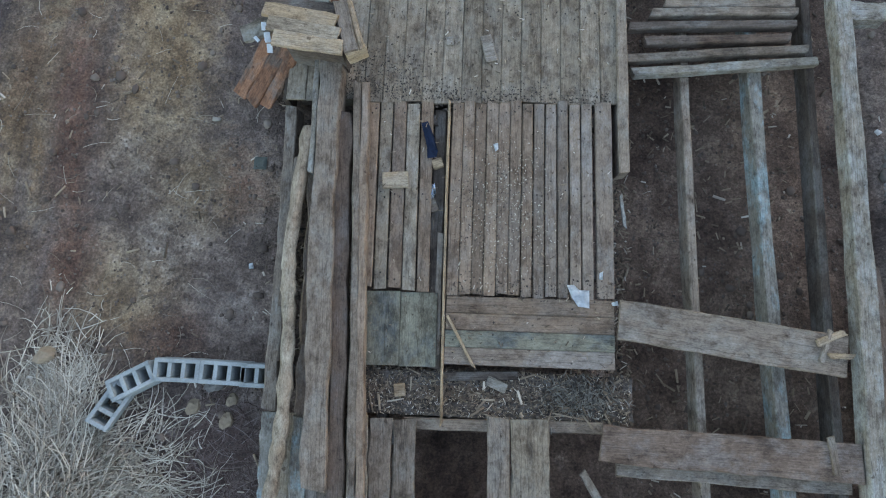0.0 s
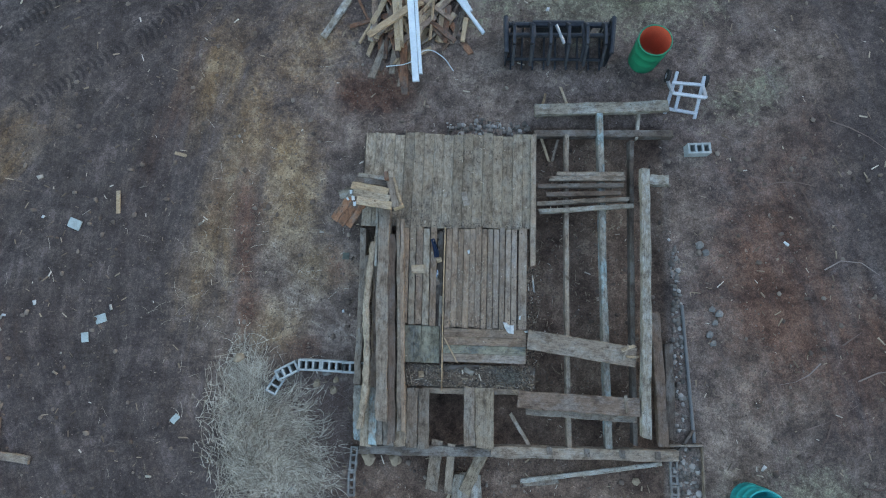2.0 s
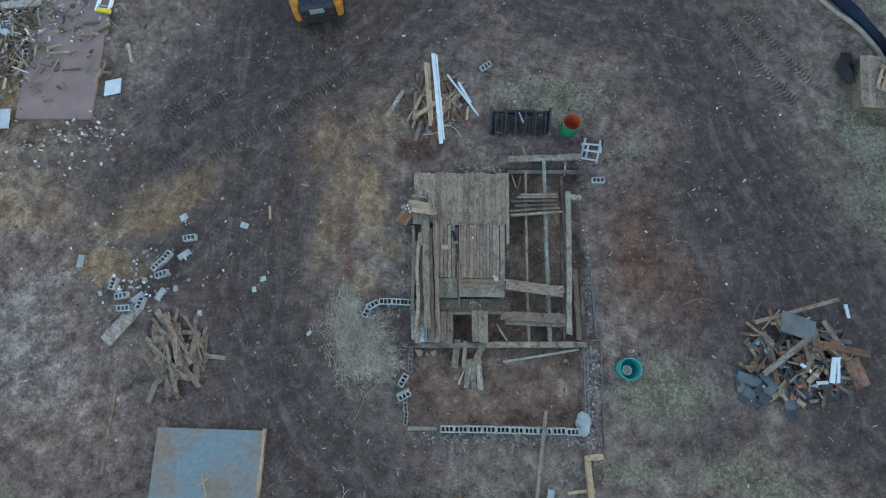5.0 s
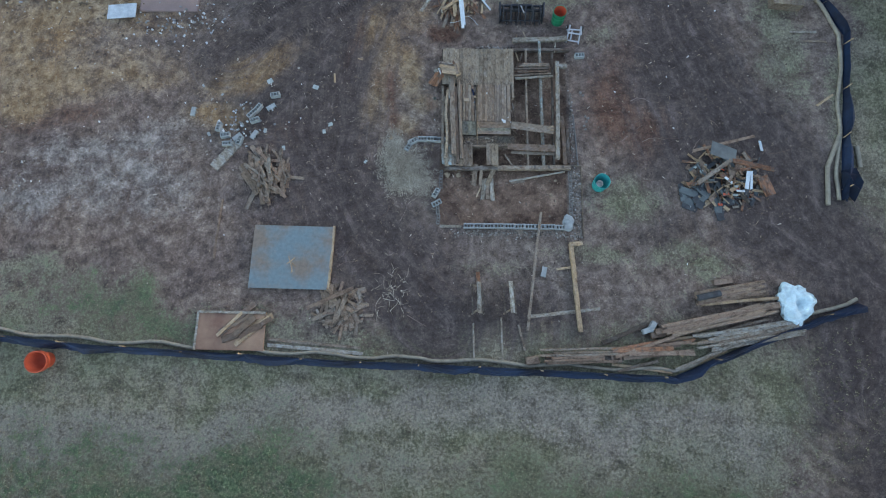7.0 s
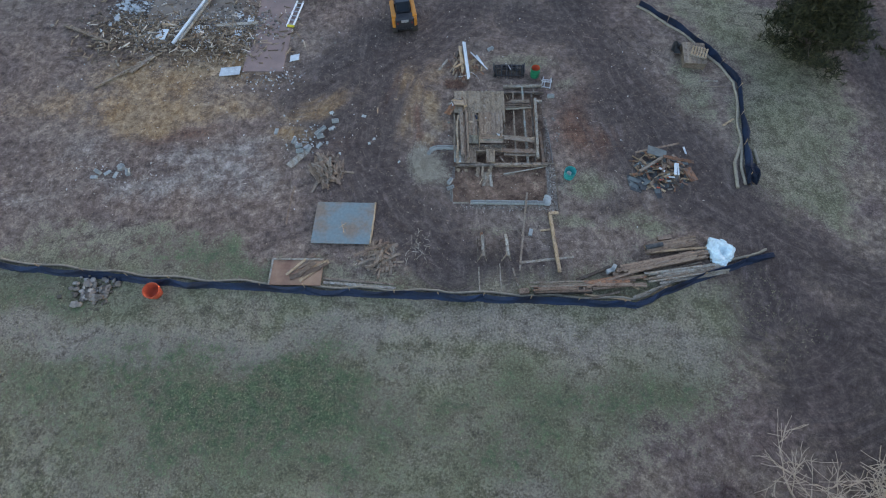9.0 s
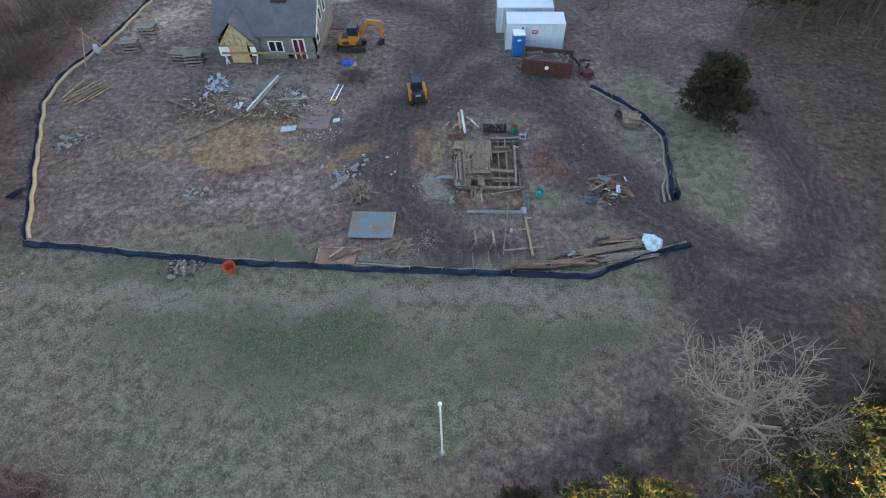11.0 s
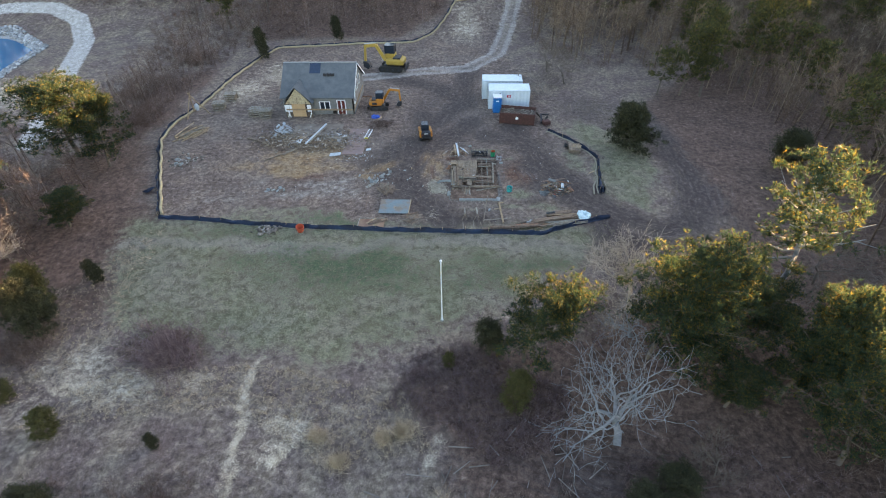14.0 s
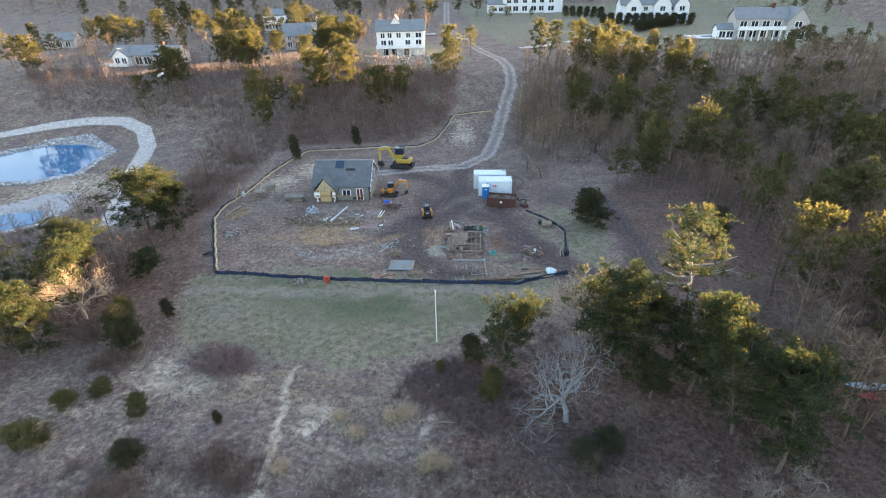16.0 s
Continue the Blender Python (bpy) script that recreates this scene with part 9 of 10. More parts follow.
def far_house(x, y, rz, label, wings, windows, deck=None, chimney=None, z_off=0.0):
    h = thing("far_house", pose(x, y, ground_z(x, y) - 0.3 + z_off, 0, 0, rz), label, "house", "far houses")
    for w in wings:
        gable_block(h, *w)
    for w in windows:
        far_window(h, *w)
    if deck:
        x0, x1, yd, dep, zd = deck
        part("deck", box_bm(x1 - x0, dep, 0.25), WHITE_TRIM, h, "white deck", pose((x0 + x1) / 2, yd - dep / 2, zd))
        n = max(3, round((x1 - x0) / 2.2))
        for i in range(n + 1):
            part("deck_post", box_bm(0.28, 0.28, zd + 1.0), WHITE_TRIM, h, "", pose(x0 + (x1 - x0) * i / n, yd - dep + 0.15, 0))
        part("deck_rail", box_bm(x1 - x0, 0.12, 0.14), WHITE_TRIM, h, "", pose((x0 + x1) / 2, yd - dep + 0.15, zd + 1.0))
        part("deck_rail", box_bm(x1 - x0, 0.06, 0.55), WHITE_TRIM, h, "", pose((x0 + x1) / 2, yd - dep + 0.15, zd + 0.35))
    if chimney:
        part("chimney", box_bm(0.9, 0.9, 1.8), RUST, h, "brick chimney", pose(*chimney))
    return h


row = lambda xs, y, z, w, h: [(x, y, z, w, h) for x in xs]
far_house(-20, 113, 4, "tall white three-storey house with a deck", [(0, 0, 0, 15, 9, 7.4, 10.2, WHITE_TRIM, ROOF_GREY, True), (-1.6, 0.6, 0, 3.0, 5.0, 9.3, 11.4, WHITE_TRIM, ROOF_GREY, False), (5.6, -0.8, 0, 3.4, 8.0, 7.3, 8.2, WHITE_TRIM, ROOF_GREY, True)],
          row((-5.6, -3.4, 2.4, 4.4), -4.5, 5.4, 1.3, 1.4) + row((-5.4, -3.2, 2.2), -4.5, 2.9, 1.6, 1.8) + row((-0.6,), -4.5, 5.4, 1.4, 1.4) + row((5.6,), -4.8, 3.0, 1.8, 1.8) + row((5.6,), -4.8, 5.4, 1.8, 1.4) + row((-5, -2, 1.5), -4.5, 0.3, 2.0, 1.9), (-7.5, 7.2, -4.5, 2.6, 2.5), (3.2, 0.3, 10.0))
far_house(-97, 101, -4, "long low blue-grey ranch house with a porch", [(0, 0, 0, 21, 8, 3.3, 5.6, SHINGLE_GREY, ROOF_GREY, True), (-6.5, -2.4, 0, 5, 6, 3.2, 5.2, WHITE_TRIM, ROOF_GREY, False)], row((-1.6, 1.2, 5.0, 7.6), -4.0, 0.7, 2.2, 2.1) + row((-7.6, -5.4), -5.4, 0.9, 1.5, 1.8), (-11.5, -4.0, -4.2, 2.0, 0.3), (4.5, 0.5, 5.0))
far_house(-150, 136, 6, "small grey cottage among trees", [(0, 0, 0, 11, 7, 3.0, 5.2, SHINGLE_GREY, ROOF_GREY, True)], row((-3, 0.2, 3.2), -3.5, 0.8, 1.7, 1.7))
far_house(-76, 176, 3, "white two-storey house with balconies", [(-4, 0, 0, 13, 8, 6.2, 8.2, WHITE_TRIM, ROOF_GREY, True), (7, 1, 0, 10, 7, 5.4, 7.4, SHINGLE_GREY, ROOF_GREY, True)], row((-8.5, -5.5, -2, 1), -4.0, 3.8, 1.8, 1.6) + row((-8.5, -5.5, 0), -4.0, 0.8, 2.0, 1.8) + row((4.5, 8.0, 11), -2.5, 3.4, 1.7, 1.5), (-10, 2, -4.0, 2.0, 3.0))
far_house(-57, 127, 18, "grey shingled house half hidden by trees", [(0, 0, 0, 11, 8, 4.6, 8.0, SHINGLE_GREY, ROOF_GREY, True), (4, -3, 0, 4.5, 6, 4.4, 7.4, SHINGLE_GREY, ROOF_GREY, False)], row((-4, -1.5), -4.0, 1.0, 1.5, 1.6) + row((-4, -1.5), -4.0, 3.2, 1.2, 1.2) + row((4,), -6.0, 4.2, 1.2, 1.4))
far_house(34, 228, 2, "very long house with shade-blue tinted siding on a lawn", [(0, 0, 0, 30, 10, 7.0, 10.5, SIDING, ROOF_GREY, True), (-18, -1, 0, 9, 8, 4.2, 7.0, SIDING, ROOF_GREY, True), (9, -2, 0, 7, 9, 7.2, 10.8, SIDING, ROOF_GREY, False)], row((-12, -8.5, -4, 0.5, 4.5), -5.0, 1.0, 2.6, 2.2) + row((-12, -8.5, -4, 0.5, 4.5), -5.0, 4.6, 2.2, 1.7) + row((9,), -6.5, 1.0, 3.0, 2.2) + row((9,), -6.5, 4.6, 2.4, 1.8) + row((-19, -16), -5.0, 1.0, 2.0, 1.8))
far_house(81, 188, -3, "gabled house with shade-blue tinted siding on a lawn", [(0, 0, 0, 26, 10, 6.6, 9.6, SIDING, ROOF_GREY, True), (-8, -2.5, 0, 6.5, 9, 6.6, 10.4, SIDING, ROOF_GREY, False), (4, -2.5, 0, 7, 9, 6.8, 10.8, SIDING, ROOF_GREY, False), (12, -2, 0, 6, 10, 6.6, 10.2, SIDING, ROOF_GREY, False)], row((-8, 4, 12), -7.05, 0.9, 3.0, 2.1) + row((-8, 4, 12), -7.05, 4.2, 2.2, 1.8) + row((-2.5, 8.3), -5.0, 0.9, 2.2, 2.0) + row((-2.5, 8.3), -5.0, 4.2, 1.8, 1.6), (-13.5, -4, -7.2, 2.2, 0.5))
far_house(103, 133, -8, "grey and white gambrel house with balconies", [(-2, 0, 0, 16, 9, 6.8, 9.8, SHINGLE_GREY, ROOF_GREY, True), (8.5, -2, 0, 6.5, 10, 6.2, 10.0, SHINGLE_GREY, ROOF_GREY, False), (-12, -1, 0, 6, 6, 3.4, 5.0, WHITE_TRIM, ROOF_GREY, True)], row((-7.5, -4, -0.5, 3), -4.5, 4.2, 2.2, 1.8) + row((-7.5, -4, -0.5, 3), -4.5, 1.0, 2.2, 2.0) + row((7, 10), -7.0, 0.6, 2.0, 2.2) + row((8.5,), -7.0, 4.4, 2.2, 1.6) + row((-13.4, -11), -4.0, 0.8, 2.0, 2.0), (-9, 6, -4.5, 2.4, 3.4), (2, 0, 9.6))
po = thing("pool_terrace", pose(88, 137, ground_z(88, 137) - 0.2, 0, 0, 2), "pale paved pool terrace beside a house", "terrace")
part("paving", box_bm(15, 9, 0.35, 0.05), plain("pale_paving", (0.60, 0.62, 0.64), 0.7), po)
part("pool", box_bm(9, 4, 0.02), WATER, po, "blue pool water", pose(0.5, -0.3, 0.36))
for (x, y, rz, ln) in ((26, 122, 20, 15), (42, 133, 24, 14), (-2, 143, -60, 12), (-26, 150, 5, 30)):
    ob = part("paved_drive", box_bm(ln, 2.6, 0.3), plain("pale_gravel_drive", (0.42, 0.42, 0.43), 0.9))
    ob.matrix_world = pose(x, y, ground_z(x, y) - 0.12, 0, -1.5, rz)
    tagged(ob, "pale paved strip across a lawn", "drive", "drives", kind="structure")

# dry stone wall below the white house
rg = np.random.RandomState(4)
sw = thing("retaining_wall", pose(0, 0, 0), "curved dry-stone retaining wall below a house", "stone wall")
pts = along([(-31.5, 102), (-30.5, 98.5), (-27, 95.5), (-22, 93.5), (-16, 92.8), (-10, 95)], 0.8)
stones = []
for k in range(3):
    bm = bmesh.new()
    bmesh.ops.create_icosphere(bm, subdivisions=1, radius=0.55)
    for v in bm.verts:
        v.co = Vector((v.co.x * (1 + rg.uniform(-.25, .25)), v.co.y * 0.8, v.co.z * 0.7 * (1 + rg.uniform(-.2, .2))))
    stones.append(link_bm("stone", bm, mottled("wall_stone_%s" % "abc"[k], (0.34, 0.34, 0.34), (0.22 + 0.05 * k, 0.22 + 0.05 * k, 0.22 + 0.05 * k), 2, 0.9)))
for i, (x, y) in enumerate(pts):
    for c in range(4):
        part("stone", stones[rg.randint(3)], None, sw, "", pose(x + rg.uniform(-.3, .3), y + c * 0.25 + rg.uniform(-.2, .2), ground_z(x, y) + 0.2 + c * 0.55, rg.uniform(0, 40), rg.uniform(0, 40), rg.uniform(0, 360)))
# clipped hedges and a far evergreen row
for (x0, y0, x1, y1, n, s) in ((58, 172, 92, 168, 12, 0.8), (66, 150, 84, 166, 9, 0.7), (-68, 150, -40, 147, 12, 1.0), (48, 205, 62, 196, 6, 0.8)):
    for i in range(n):
        x, y = x0 + (x1 - x0) * i / (n - 1), y0 + (y1 - y0) * i / (n - 1)
        tree_thing(CEDARS[0], x, y, s, i * 47, "dark clipped evergreen in a hedge row", "hedge_tree", "hedge evergreens", s * 1.1)
# tall post with a white head by the ponds, and a short post
lp = thing("lamp_post", pose(-77.5, 70, ground_z(-77.5, 70)), "thin post with a broad white head", "lamp post")
part("pole", add_cyl(bmesh.new(), Matrix(), 0.10, 0.07, 6.0, 8), W_GREY, lp)
part("head", box_bm(2.0, 0.6, 0.5, 0.1), WHITE_TRIM, lp, "", pose(0.2, 0, 6.0, 0, -25, 0))
lp = thing("marker_post", pose(-56.8, 19.5, 0), "pale leaning marker post by a lane", "post")
part("post", add_cyl(bmesh.new(), pose(0, 0, 0, 0, -8, 0), 0.12, 0.10, 2.4, 8), W_TAN, lp)
# two kayaks at the wood's edge
for (x, y, c, lab) in ((37.3, -26.6, plain("pale_blue_kayak", (0.35, 0.52, 0.66), 0.35), "pale blue kayak lying on brush"), (37.4, -27.9, plain("red_canoe", (0.45, 0.06, 0.06), 0.35), "red canoe lying on brush")):
    k = thing("kayak", pose(x, y, 0.3, 0, 0, -4), lab, "kayak", "kayaks")
    bm = bmesh.new()
    bmesh.ops.create_uvsphere(bm, u_segments=20, v_segments=12, radius=1.0, matrix=Matrix.Diagonal((2.1, 0.38, 0.28, 1)))
    for v in bm.verts:
        v.co.z = min(v.co.z, 0.12) + 0.12 * (v.co.x / 2.1) ** 2
    part("hull", bm, c, k)
    part("cockpit", add_cyl(bmesh.new(), Matrix.Diagonal((2.0, 1, 1, 1)) @ pose(0, 0, 0.12), 0.22, 0.2, 0.05, 16), RUBBER, k, "dark cockpit rim")


# ---- chips, straw, stones and clods ----
def slabs(name, P, Z, ln, w, t, material, label, category, seed, tilt=0.25):
    """Many small flat pieces lying at random, as one mesh."""
    rg = np.random.RandomState(seed)
    n = len(P)
    a, b_, c = rg.uniform(0, 6.283, n), rg.normal(size=n) * tilt, rg.normal(size=n) * tilt
    L_, W_, T_ = ln * rg.uniform(0.35, 1.5, n), w * rg.uniform(0.5, 1.6, n), t * rg.uniform(0.6, 1.5, n)
    ax = np.stack([np.cos(a) * np.cos(b_), np.sin(a) * np.cos(b_), np.sin(b_)], -1)
    ay = np.stack([-np.sin(a) * np.cos(c), np.cos(a) * np.cos(c), np.sin(c)], -1)
    az = np.cross(ax, ay)
    o = np.column_stack([P, Z + T_ / 2 + np.abs(np.sin(b_)) * L_ / 2 * 0.8])
    vs = []
    for sz in (-1, 1):
        for sx, sy in ((-1, -1), (1, -0.7), (1, 0.8), (-1, 1)):
            vs.append(o + ax * (sx * L_ / 2)[:, None] + ay * (sy * W_ / 2)[:, None] + az * (sz * T_ / 2)[:, None])
    V = np.stack(vs, 1).reshape(-1, 3)
    q = np.array([[4, 5, 6, 7], [0, 1, 5, 4], [1, 2, 6, 5], [2, 3, 7, 6], [3, 0, 4, 7]])
    F = (np.arange(n)[:, None, None] * 8 + q[None]).reshape(-1, 4)
    return tagged(new(name, np_mesh(name, V, F, material)), label, category, kind="stuff")


def pebbles(name, P, Z, size, material, label, category, seed, squash=0.6):
    """Many small uneven stones or clods, as one mesh."""
    rg = np.random.RandomState(seed)
    bm = bmesh.new()
    bmesh.ops.create_icosphere(bm, subdivisions=1, radius=1.0)
    bm.verts.ensure_lookup_table()
    U = np.array([v.co[:] for v in bm.verts])
    F0 = np.array([[v.index for v in f.verts] for f in bm.faces])
    bm.free()
    n, k = len(P), len(U)
    R_ = size * rg.uniform(0.4, 1.6, n) ** 1.4
    sh = rg.uniform(0.7, 1.3, size=(n, 1, 3)) * np.array([1, 1, squash])
    V = U[None] * sh * (1 + rg.uniform(-.22, .22, size=(n, k, 1))) * R_[:, None, None]
    V = V + np.column_stack([P, Z + R_ * squash * 0.45])[:, None, :]
    F = (np.arange(n)[:, None, None] * k + F0[None]).reshape(-1, 3)
    return tagged(new(name, np_mesh(name, V.reshape(-1, 3), F, material)), label, category, kind="stuff")


rg = np.random.RandomState(99)
CLOD = islands("dark_earth_clods", [(0, (0.070, 0.052, 0.044)), (0.6, (0.125, 0.095, 0.078)), (1, (0.19, 0.155, 0.13))], 0.95)
LITTER = islands("pale_litter", [(0, (0.18, 0.15, 0.12)), (0.7, (0.30, 0.28, 0.25)), (1, (0.56, 0.59, 0.62))], 0.8)


def off_shed(P):
    """Drops points under the shed floors and other large things."""
    x, y = P[:, 0], P[:, 1]
    bad = ((x > -1.65) & (x < 1.4) & (y > -1.65) & (y < 3.8)) | ((x > -8.9) & (x < -5.6) & (y > -6.7) & (y < -4.0)) | ((x > -10.7) & (x < -7.9) & (y > -9) & (y < -7.4))
    return P[~bad]


near = off_shed(np.column_stack([rg.normal(size=15000) * 3.6 - 0.6, rg.normal(size=15000) * 3.2 + 1.0]))
pebbles("earth_clods", near, terrain(near[:, 0], near[:, 1]), 0.009, CLOD, "small dark clods of trodden earth", "soil", 1)
wide = region_points(rg, 5200, [([(-30, -6), (-34, 4), (-20, 14), (9, 12), (13, 5), (13, -3), (9, -7.5), (-10, -8)], 1.0)])
wide = off_shed(wide)
pebbles("earth_clods", wide, terrain(wide[:, 0], wide[:, 1]), 0.026, CLOD, "larger dark clods of churned earth", "soil", 2)
P = off_shed(np.column_stack([rg.normal(size=1700) * 3.2 + 0.6, rg.normal(size=1700) * 3.4 + 1.0]))
slabs("wood_chips", P, terrain(P[:, 0], P[:, 1]), 0.055, 0.010, 0.005, CHIPS, "splinters and chips strewn on trodden earth", "wood chips", 3)
P = off_shed(region_points(rg, 2600, [([(-26, -6), (-30, 4), (-20, 12), (9, 12), (13, 5), (13, -3), (9, -7.5), (-10, -8)], 1.0)]))
slabs("wood_chips", P, terrain(P[:, 0], P[:, 1]), 0.10, 0.016, 0.010, CHIPS, "splinters and sticks strewn over the yard", "wood chips", 4)
P = np.concatenate([off_shed(region_points(rg, 110, [([(-24, -5), (-28, 4), (-20, 12), (9, 12), (12, 2), (9, -6), (-10, -7)], 1.0)])), np.column_stack([rg.normal(size=120) * 2.2 - 16, rg.normal(size=120) * 2.0 + 6.5]), np.column_stack([rg.normal(size=50) * 1.2 - 9.6, rg.normal(size=50) * 1.1 + 0.3]), np.column_stack([rg.normal(size=90) * 1.6 - 20.5, rg.normal(size=90) * 0.5 - 2.2])])
slabs("pale_litter", P, terrain(P[:, 0], P[:, 1]), 0.08, 0.05, 0.02, LITTER, "scattered pale scraps of plaster and paper", "litter", 5)
P = np.column_stack([rg.normal(size=500) * 1.3 - 20.5, rg.normal(size=500) * 1.3 + 8.5])
slabs("rubble_bits", np.concatenate([P, np.column_stack([rg.normal(size=400) * 1.1 - 16.2, rg.normal(size=400) * 1.2 + 8.0])]), np.full(900, 0.02), 0.16, 0.05, 0.03, CHIPS, "broken lath and rubble over old slabs", "rubble", 6)

PLASTER_BITS = islands("broken_plaster_bits", [(0, (0.12, 0.12, 0.12)), (0.6, (0.24, 0.26, 0.28)), (1, (0.55, 0.60, 0.64))], 0.85)
def spread(rows):
    return np.concatenate([np.column_stack([rg.normal(size=n) * sx + cx, rg.normal(size=n) * sy + cy]) for cx, cy, sx, sy, n in rows])


P = spread([(-23.4, 11.6, 0.7, 0.8, 420), (-21.6, 9.2, 1.6, 1.0, 420), (-18.6, 9.2, 1.4, 1.0, 340), (-15.6, 9.4, 1.2, 1.0, 260), (-12.8, 4.9, 1.3, 0.5, 90), (-9.8, 0.4, 0.6, 0.6, 40)])
slabs("plaster_bits", P, terrain(P[:, 0], P[:, 1]) + 0.05 + 0.08 * rg.rand(len(P)), 0.085, 0.06, 0.03, PLASTER_BITS, "broken plaster and tile bits over old slabs", "rubble", 50, 0.35)
P = spread([(-22.5, 9.4, 1.8, 1.1, 420), (-19.0, 8.2, 1.8, 0.9, 420), (-15.5, 8.6, 1.6, 1.2, 300), (-23.8, 8.0, 1.2, 0.8, 160)])
slabs("broken_lath", P, terrain(P[:, 0], P[:, 1]) + 0.04 + 0.14 * rg.rand(len(P)), 0.42, 0.06, 0.03, CHIPS, "broken lath and boards over demolition rubble", "rubble", 51, 0.2)
P = spread([(-21.5, 10.2, 2.0, 1.0, 900), (-17.0, 9.6, 2.4, 1.2, 800)])
pebbles("rubble_heap", P, terrain(P[:, 0], P[:, 1]) + 0.06 * rg.rand(len(P)), 0.065, STONE, "grey mortar rubble heaped over old slabs", "stones", 52)

# chaff on the shed's floors
P = np.column_stack([rg.uniform(-0.78, 1.36, 3200), rg.uniform(-0.57, -0.20, 3200)])
slabs("floor_chaff", P, np.full(3200, 0.243), 0.024, 0.005, 0.004, CHIPS, "straw chaff and splinters over low boards", "chaff", 7)
P = np.column_stack([rg.normal(size=800) * 0.2 + 0.36, rg.normal(size=800) * 0.36 + 1.05])
P = P[(P[:, 0] > -0.08) & (P[:, 0] < 1.2) & (P[:, 1] > 0.42) & (P[:, 1] < 2.0)]
slabs("floor_chaff", P, np.full(len(P), 0.361), 0.011, 0.005, 0.003, STRAW, "pale seed chaff spilled over wooden slats", "chaff", 8)
P = np.column_stack([rg.uniform(-1.4, 1.2, 420), rg.uniform(2.08, 3.66, 420)])
slabs("floor_chaff", P, np.full(420, 0.335), 0.03, 0.007, 0.004, CHIPS, "small splinters scattered on deck planks", "chaff", 9)
P = np.column_stack([rg.uniform(-0.85, 1.2, 300), rg.uniform(-0.15, 2.0, 300)])
slabs("floor_chaff", P, np.full(300, 0.362), 0.03, 0.006, 0.004, CHIPS, "small splinters scattered on slatted panels", "chaff", 10)
IRON = islands("dark_nail_heads", [(0, (0.012, 0.010, 0.010)), (1, (0.045, 0.036, 0.032))], 0.7)
pts = [(-1.50 + i * 0.17 + e, y, 0.3325) for i in range(17) for y in (2.13, 2.90, 3.58) for e in (-0.045, 0.04)]
pts += [(-0.075 + i * 0.0985 + e, y, 0.3615) for i in range(13) for y in (1.97, 1.24, 0.50) for e in (-0.018, 0.02)]
pts += [(-0.80 + i * 0.118 + e, y, 0.3355) for i in range(5) for y in (1.96, 1.2, 0.52) for e in (-0.02, 0.02)]
pts += [(-0.05 + i * 0.31, -0.09 + k * 0.135, 0.3605) for i in range(5) for k in range(4)]
pts = np.array(pts) + rg.normal(size=(len(pts), 3)) * np.array([0.006, 0.02, 0])
slabs("nail_heads", pts[:, :2], pts[:, 2], 0.010, 0.010, 0.003, IRON, "rusted nail heads in floor boards", "nails", 30, 0.05)
GRIME = islands("dark_trodden_grime", [(0, (0.030, 0.024, 0.021)), (0.7, (0.075, 0.060, 0.050)), (1, (0.14, 0.115, 0.095))], 0.95)
P = np.concatenate([np.column_stack([rg.uniform(-1.3, 1.22, 1300), 2.06 + np.abs(rg.normal(size=1300)) * 0.09]), np.column_stack([rg.normal(size=900) * 0.22 - 0.75, rg.normal(size=900) * 0.14 + 2.28]), np.column_stack([rg.normal(size=700) * 0.35 + 0.2, rg.normal(size=700) * 0.25 + 3.35])])
P = P[(P[:, 0] > -1.5) & (P[:, 0] < 1.25) & (P[:, 1] > 2.06) & (P[:, 1] < 3.65)]
pebbles("floor_grime", P, np.full(len(P), 0.331), 0.0045, GRIME, "dark crumbs of dirt trodden onto deck planks", "dirt", 31, 0.4)
P = np.concatenate([np.column_stack([rg.normal(size=900) * 0.28 + 0.2, rg.normal(size=900) * 0.45 + 1.1]), np.column_stack([rg.uniform(-0.1, 1.2, 500), rg.normal(size=500) * 0.05 + 0.42])])
P = P[(P[:, 0] > -0.1) & (P[:, 0] < 1.2) & (P[:, 1] > 0.36) & (P[:, 1] < 2.0)]
pebbles("floor_grime", P, np.full(len(P), 0.359), 0.0038, GRIME, "dark crumbs of dirt on slatted panels", "dirt", 32, 0.4)
P = np.column_stack([rg.uniform(-0.78, 1.36, 1500), rg.uniform(-0.57, -0.20, 1500)])
pebbles("floor_grime", P, np.full(len(P), 0.242), 0.0075, GRIME, "dark crumbs of rotted wood on low boards", "dirt", 33, 0.5)
P = np.column_stack([rg.uniform(-0.75, 1.34, 90), rg.uniform(-0.56, -0.21, 90)])
slabs("floor_chaff", P, np.full(90, 0.246), 0.11, 0.014, 0.006, CHIPS, "long splinters over low boards", "chaff", 34)
for (x0, x1, y0, y1, n) in ((1.24, 1.42, -0.6, 2.05, 700), (-1.62, -1.42, -0.2, 2.0, 400), (-1.0, 1.3, 1.99, 2.06, 260)):
    P = np.column_stack([rg.uniform(x0, x1, n), rg.uniform(y0, y1, n)])
    pebbles("floor_grime", P, terrain(P[:, 0], P[:, 1]) + (0.29 if y0 > 1.9 else 0.0), 0.010, GRIME, "dark rotted crumbs along floor edges", "dirt", 40 + n, 0.5)
P = np.column_stack([rg.normal(size=520) * 0.13 + 0.98, rg.normal(size=520) * 0.075 - 0.37])
slabs("matted_nest", P, 0.245 + 0.04 * rg.rand(520), 0.05, 0.006, 0.004, islands("dark_matted_straw", [(0, (0.05, 0.045, 0.04)), (1, (0.22, 0.2, 0.17))]), "matted dark nest of straw on boards", "nest", 11, 0.5)
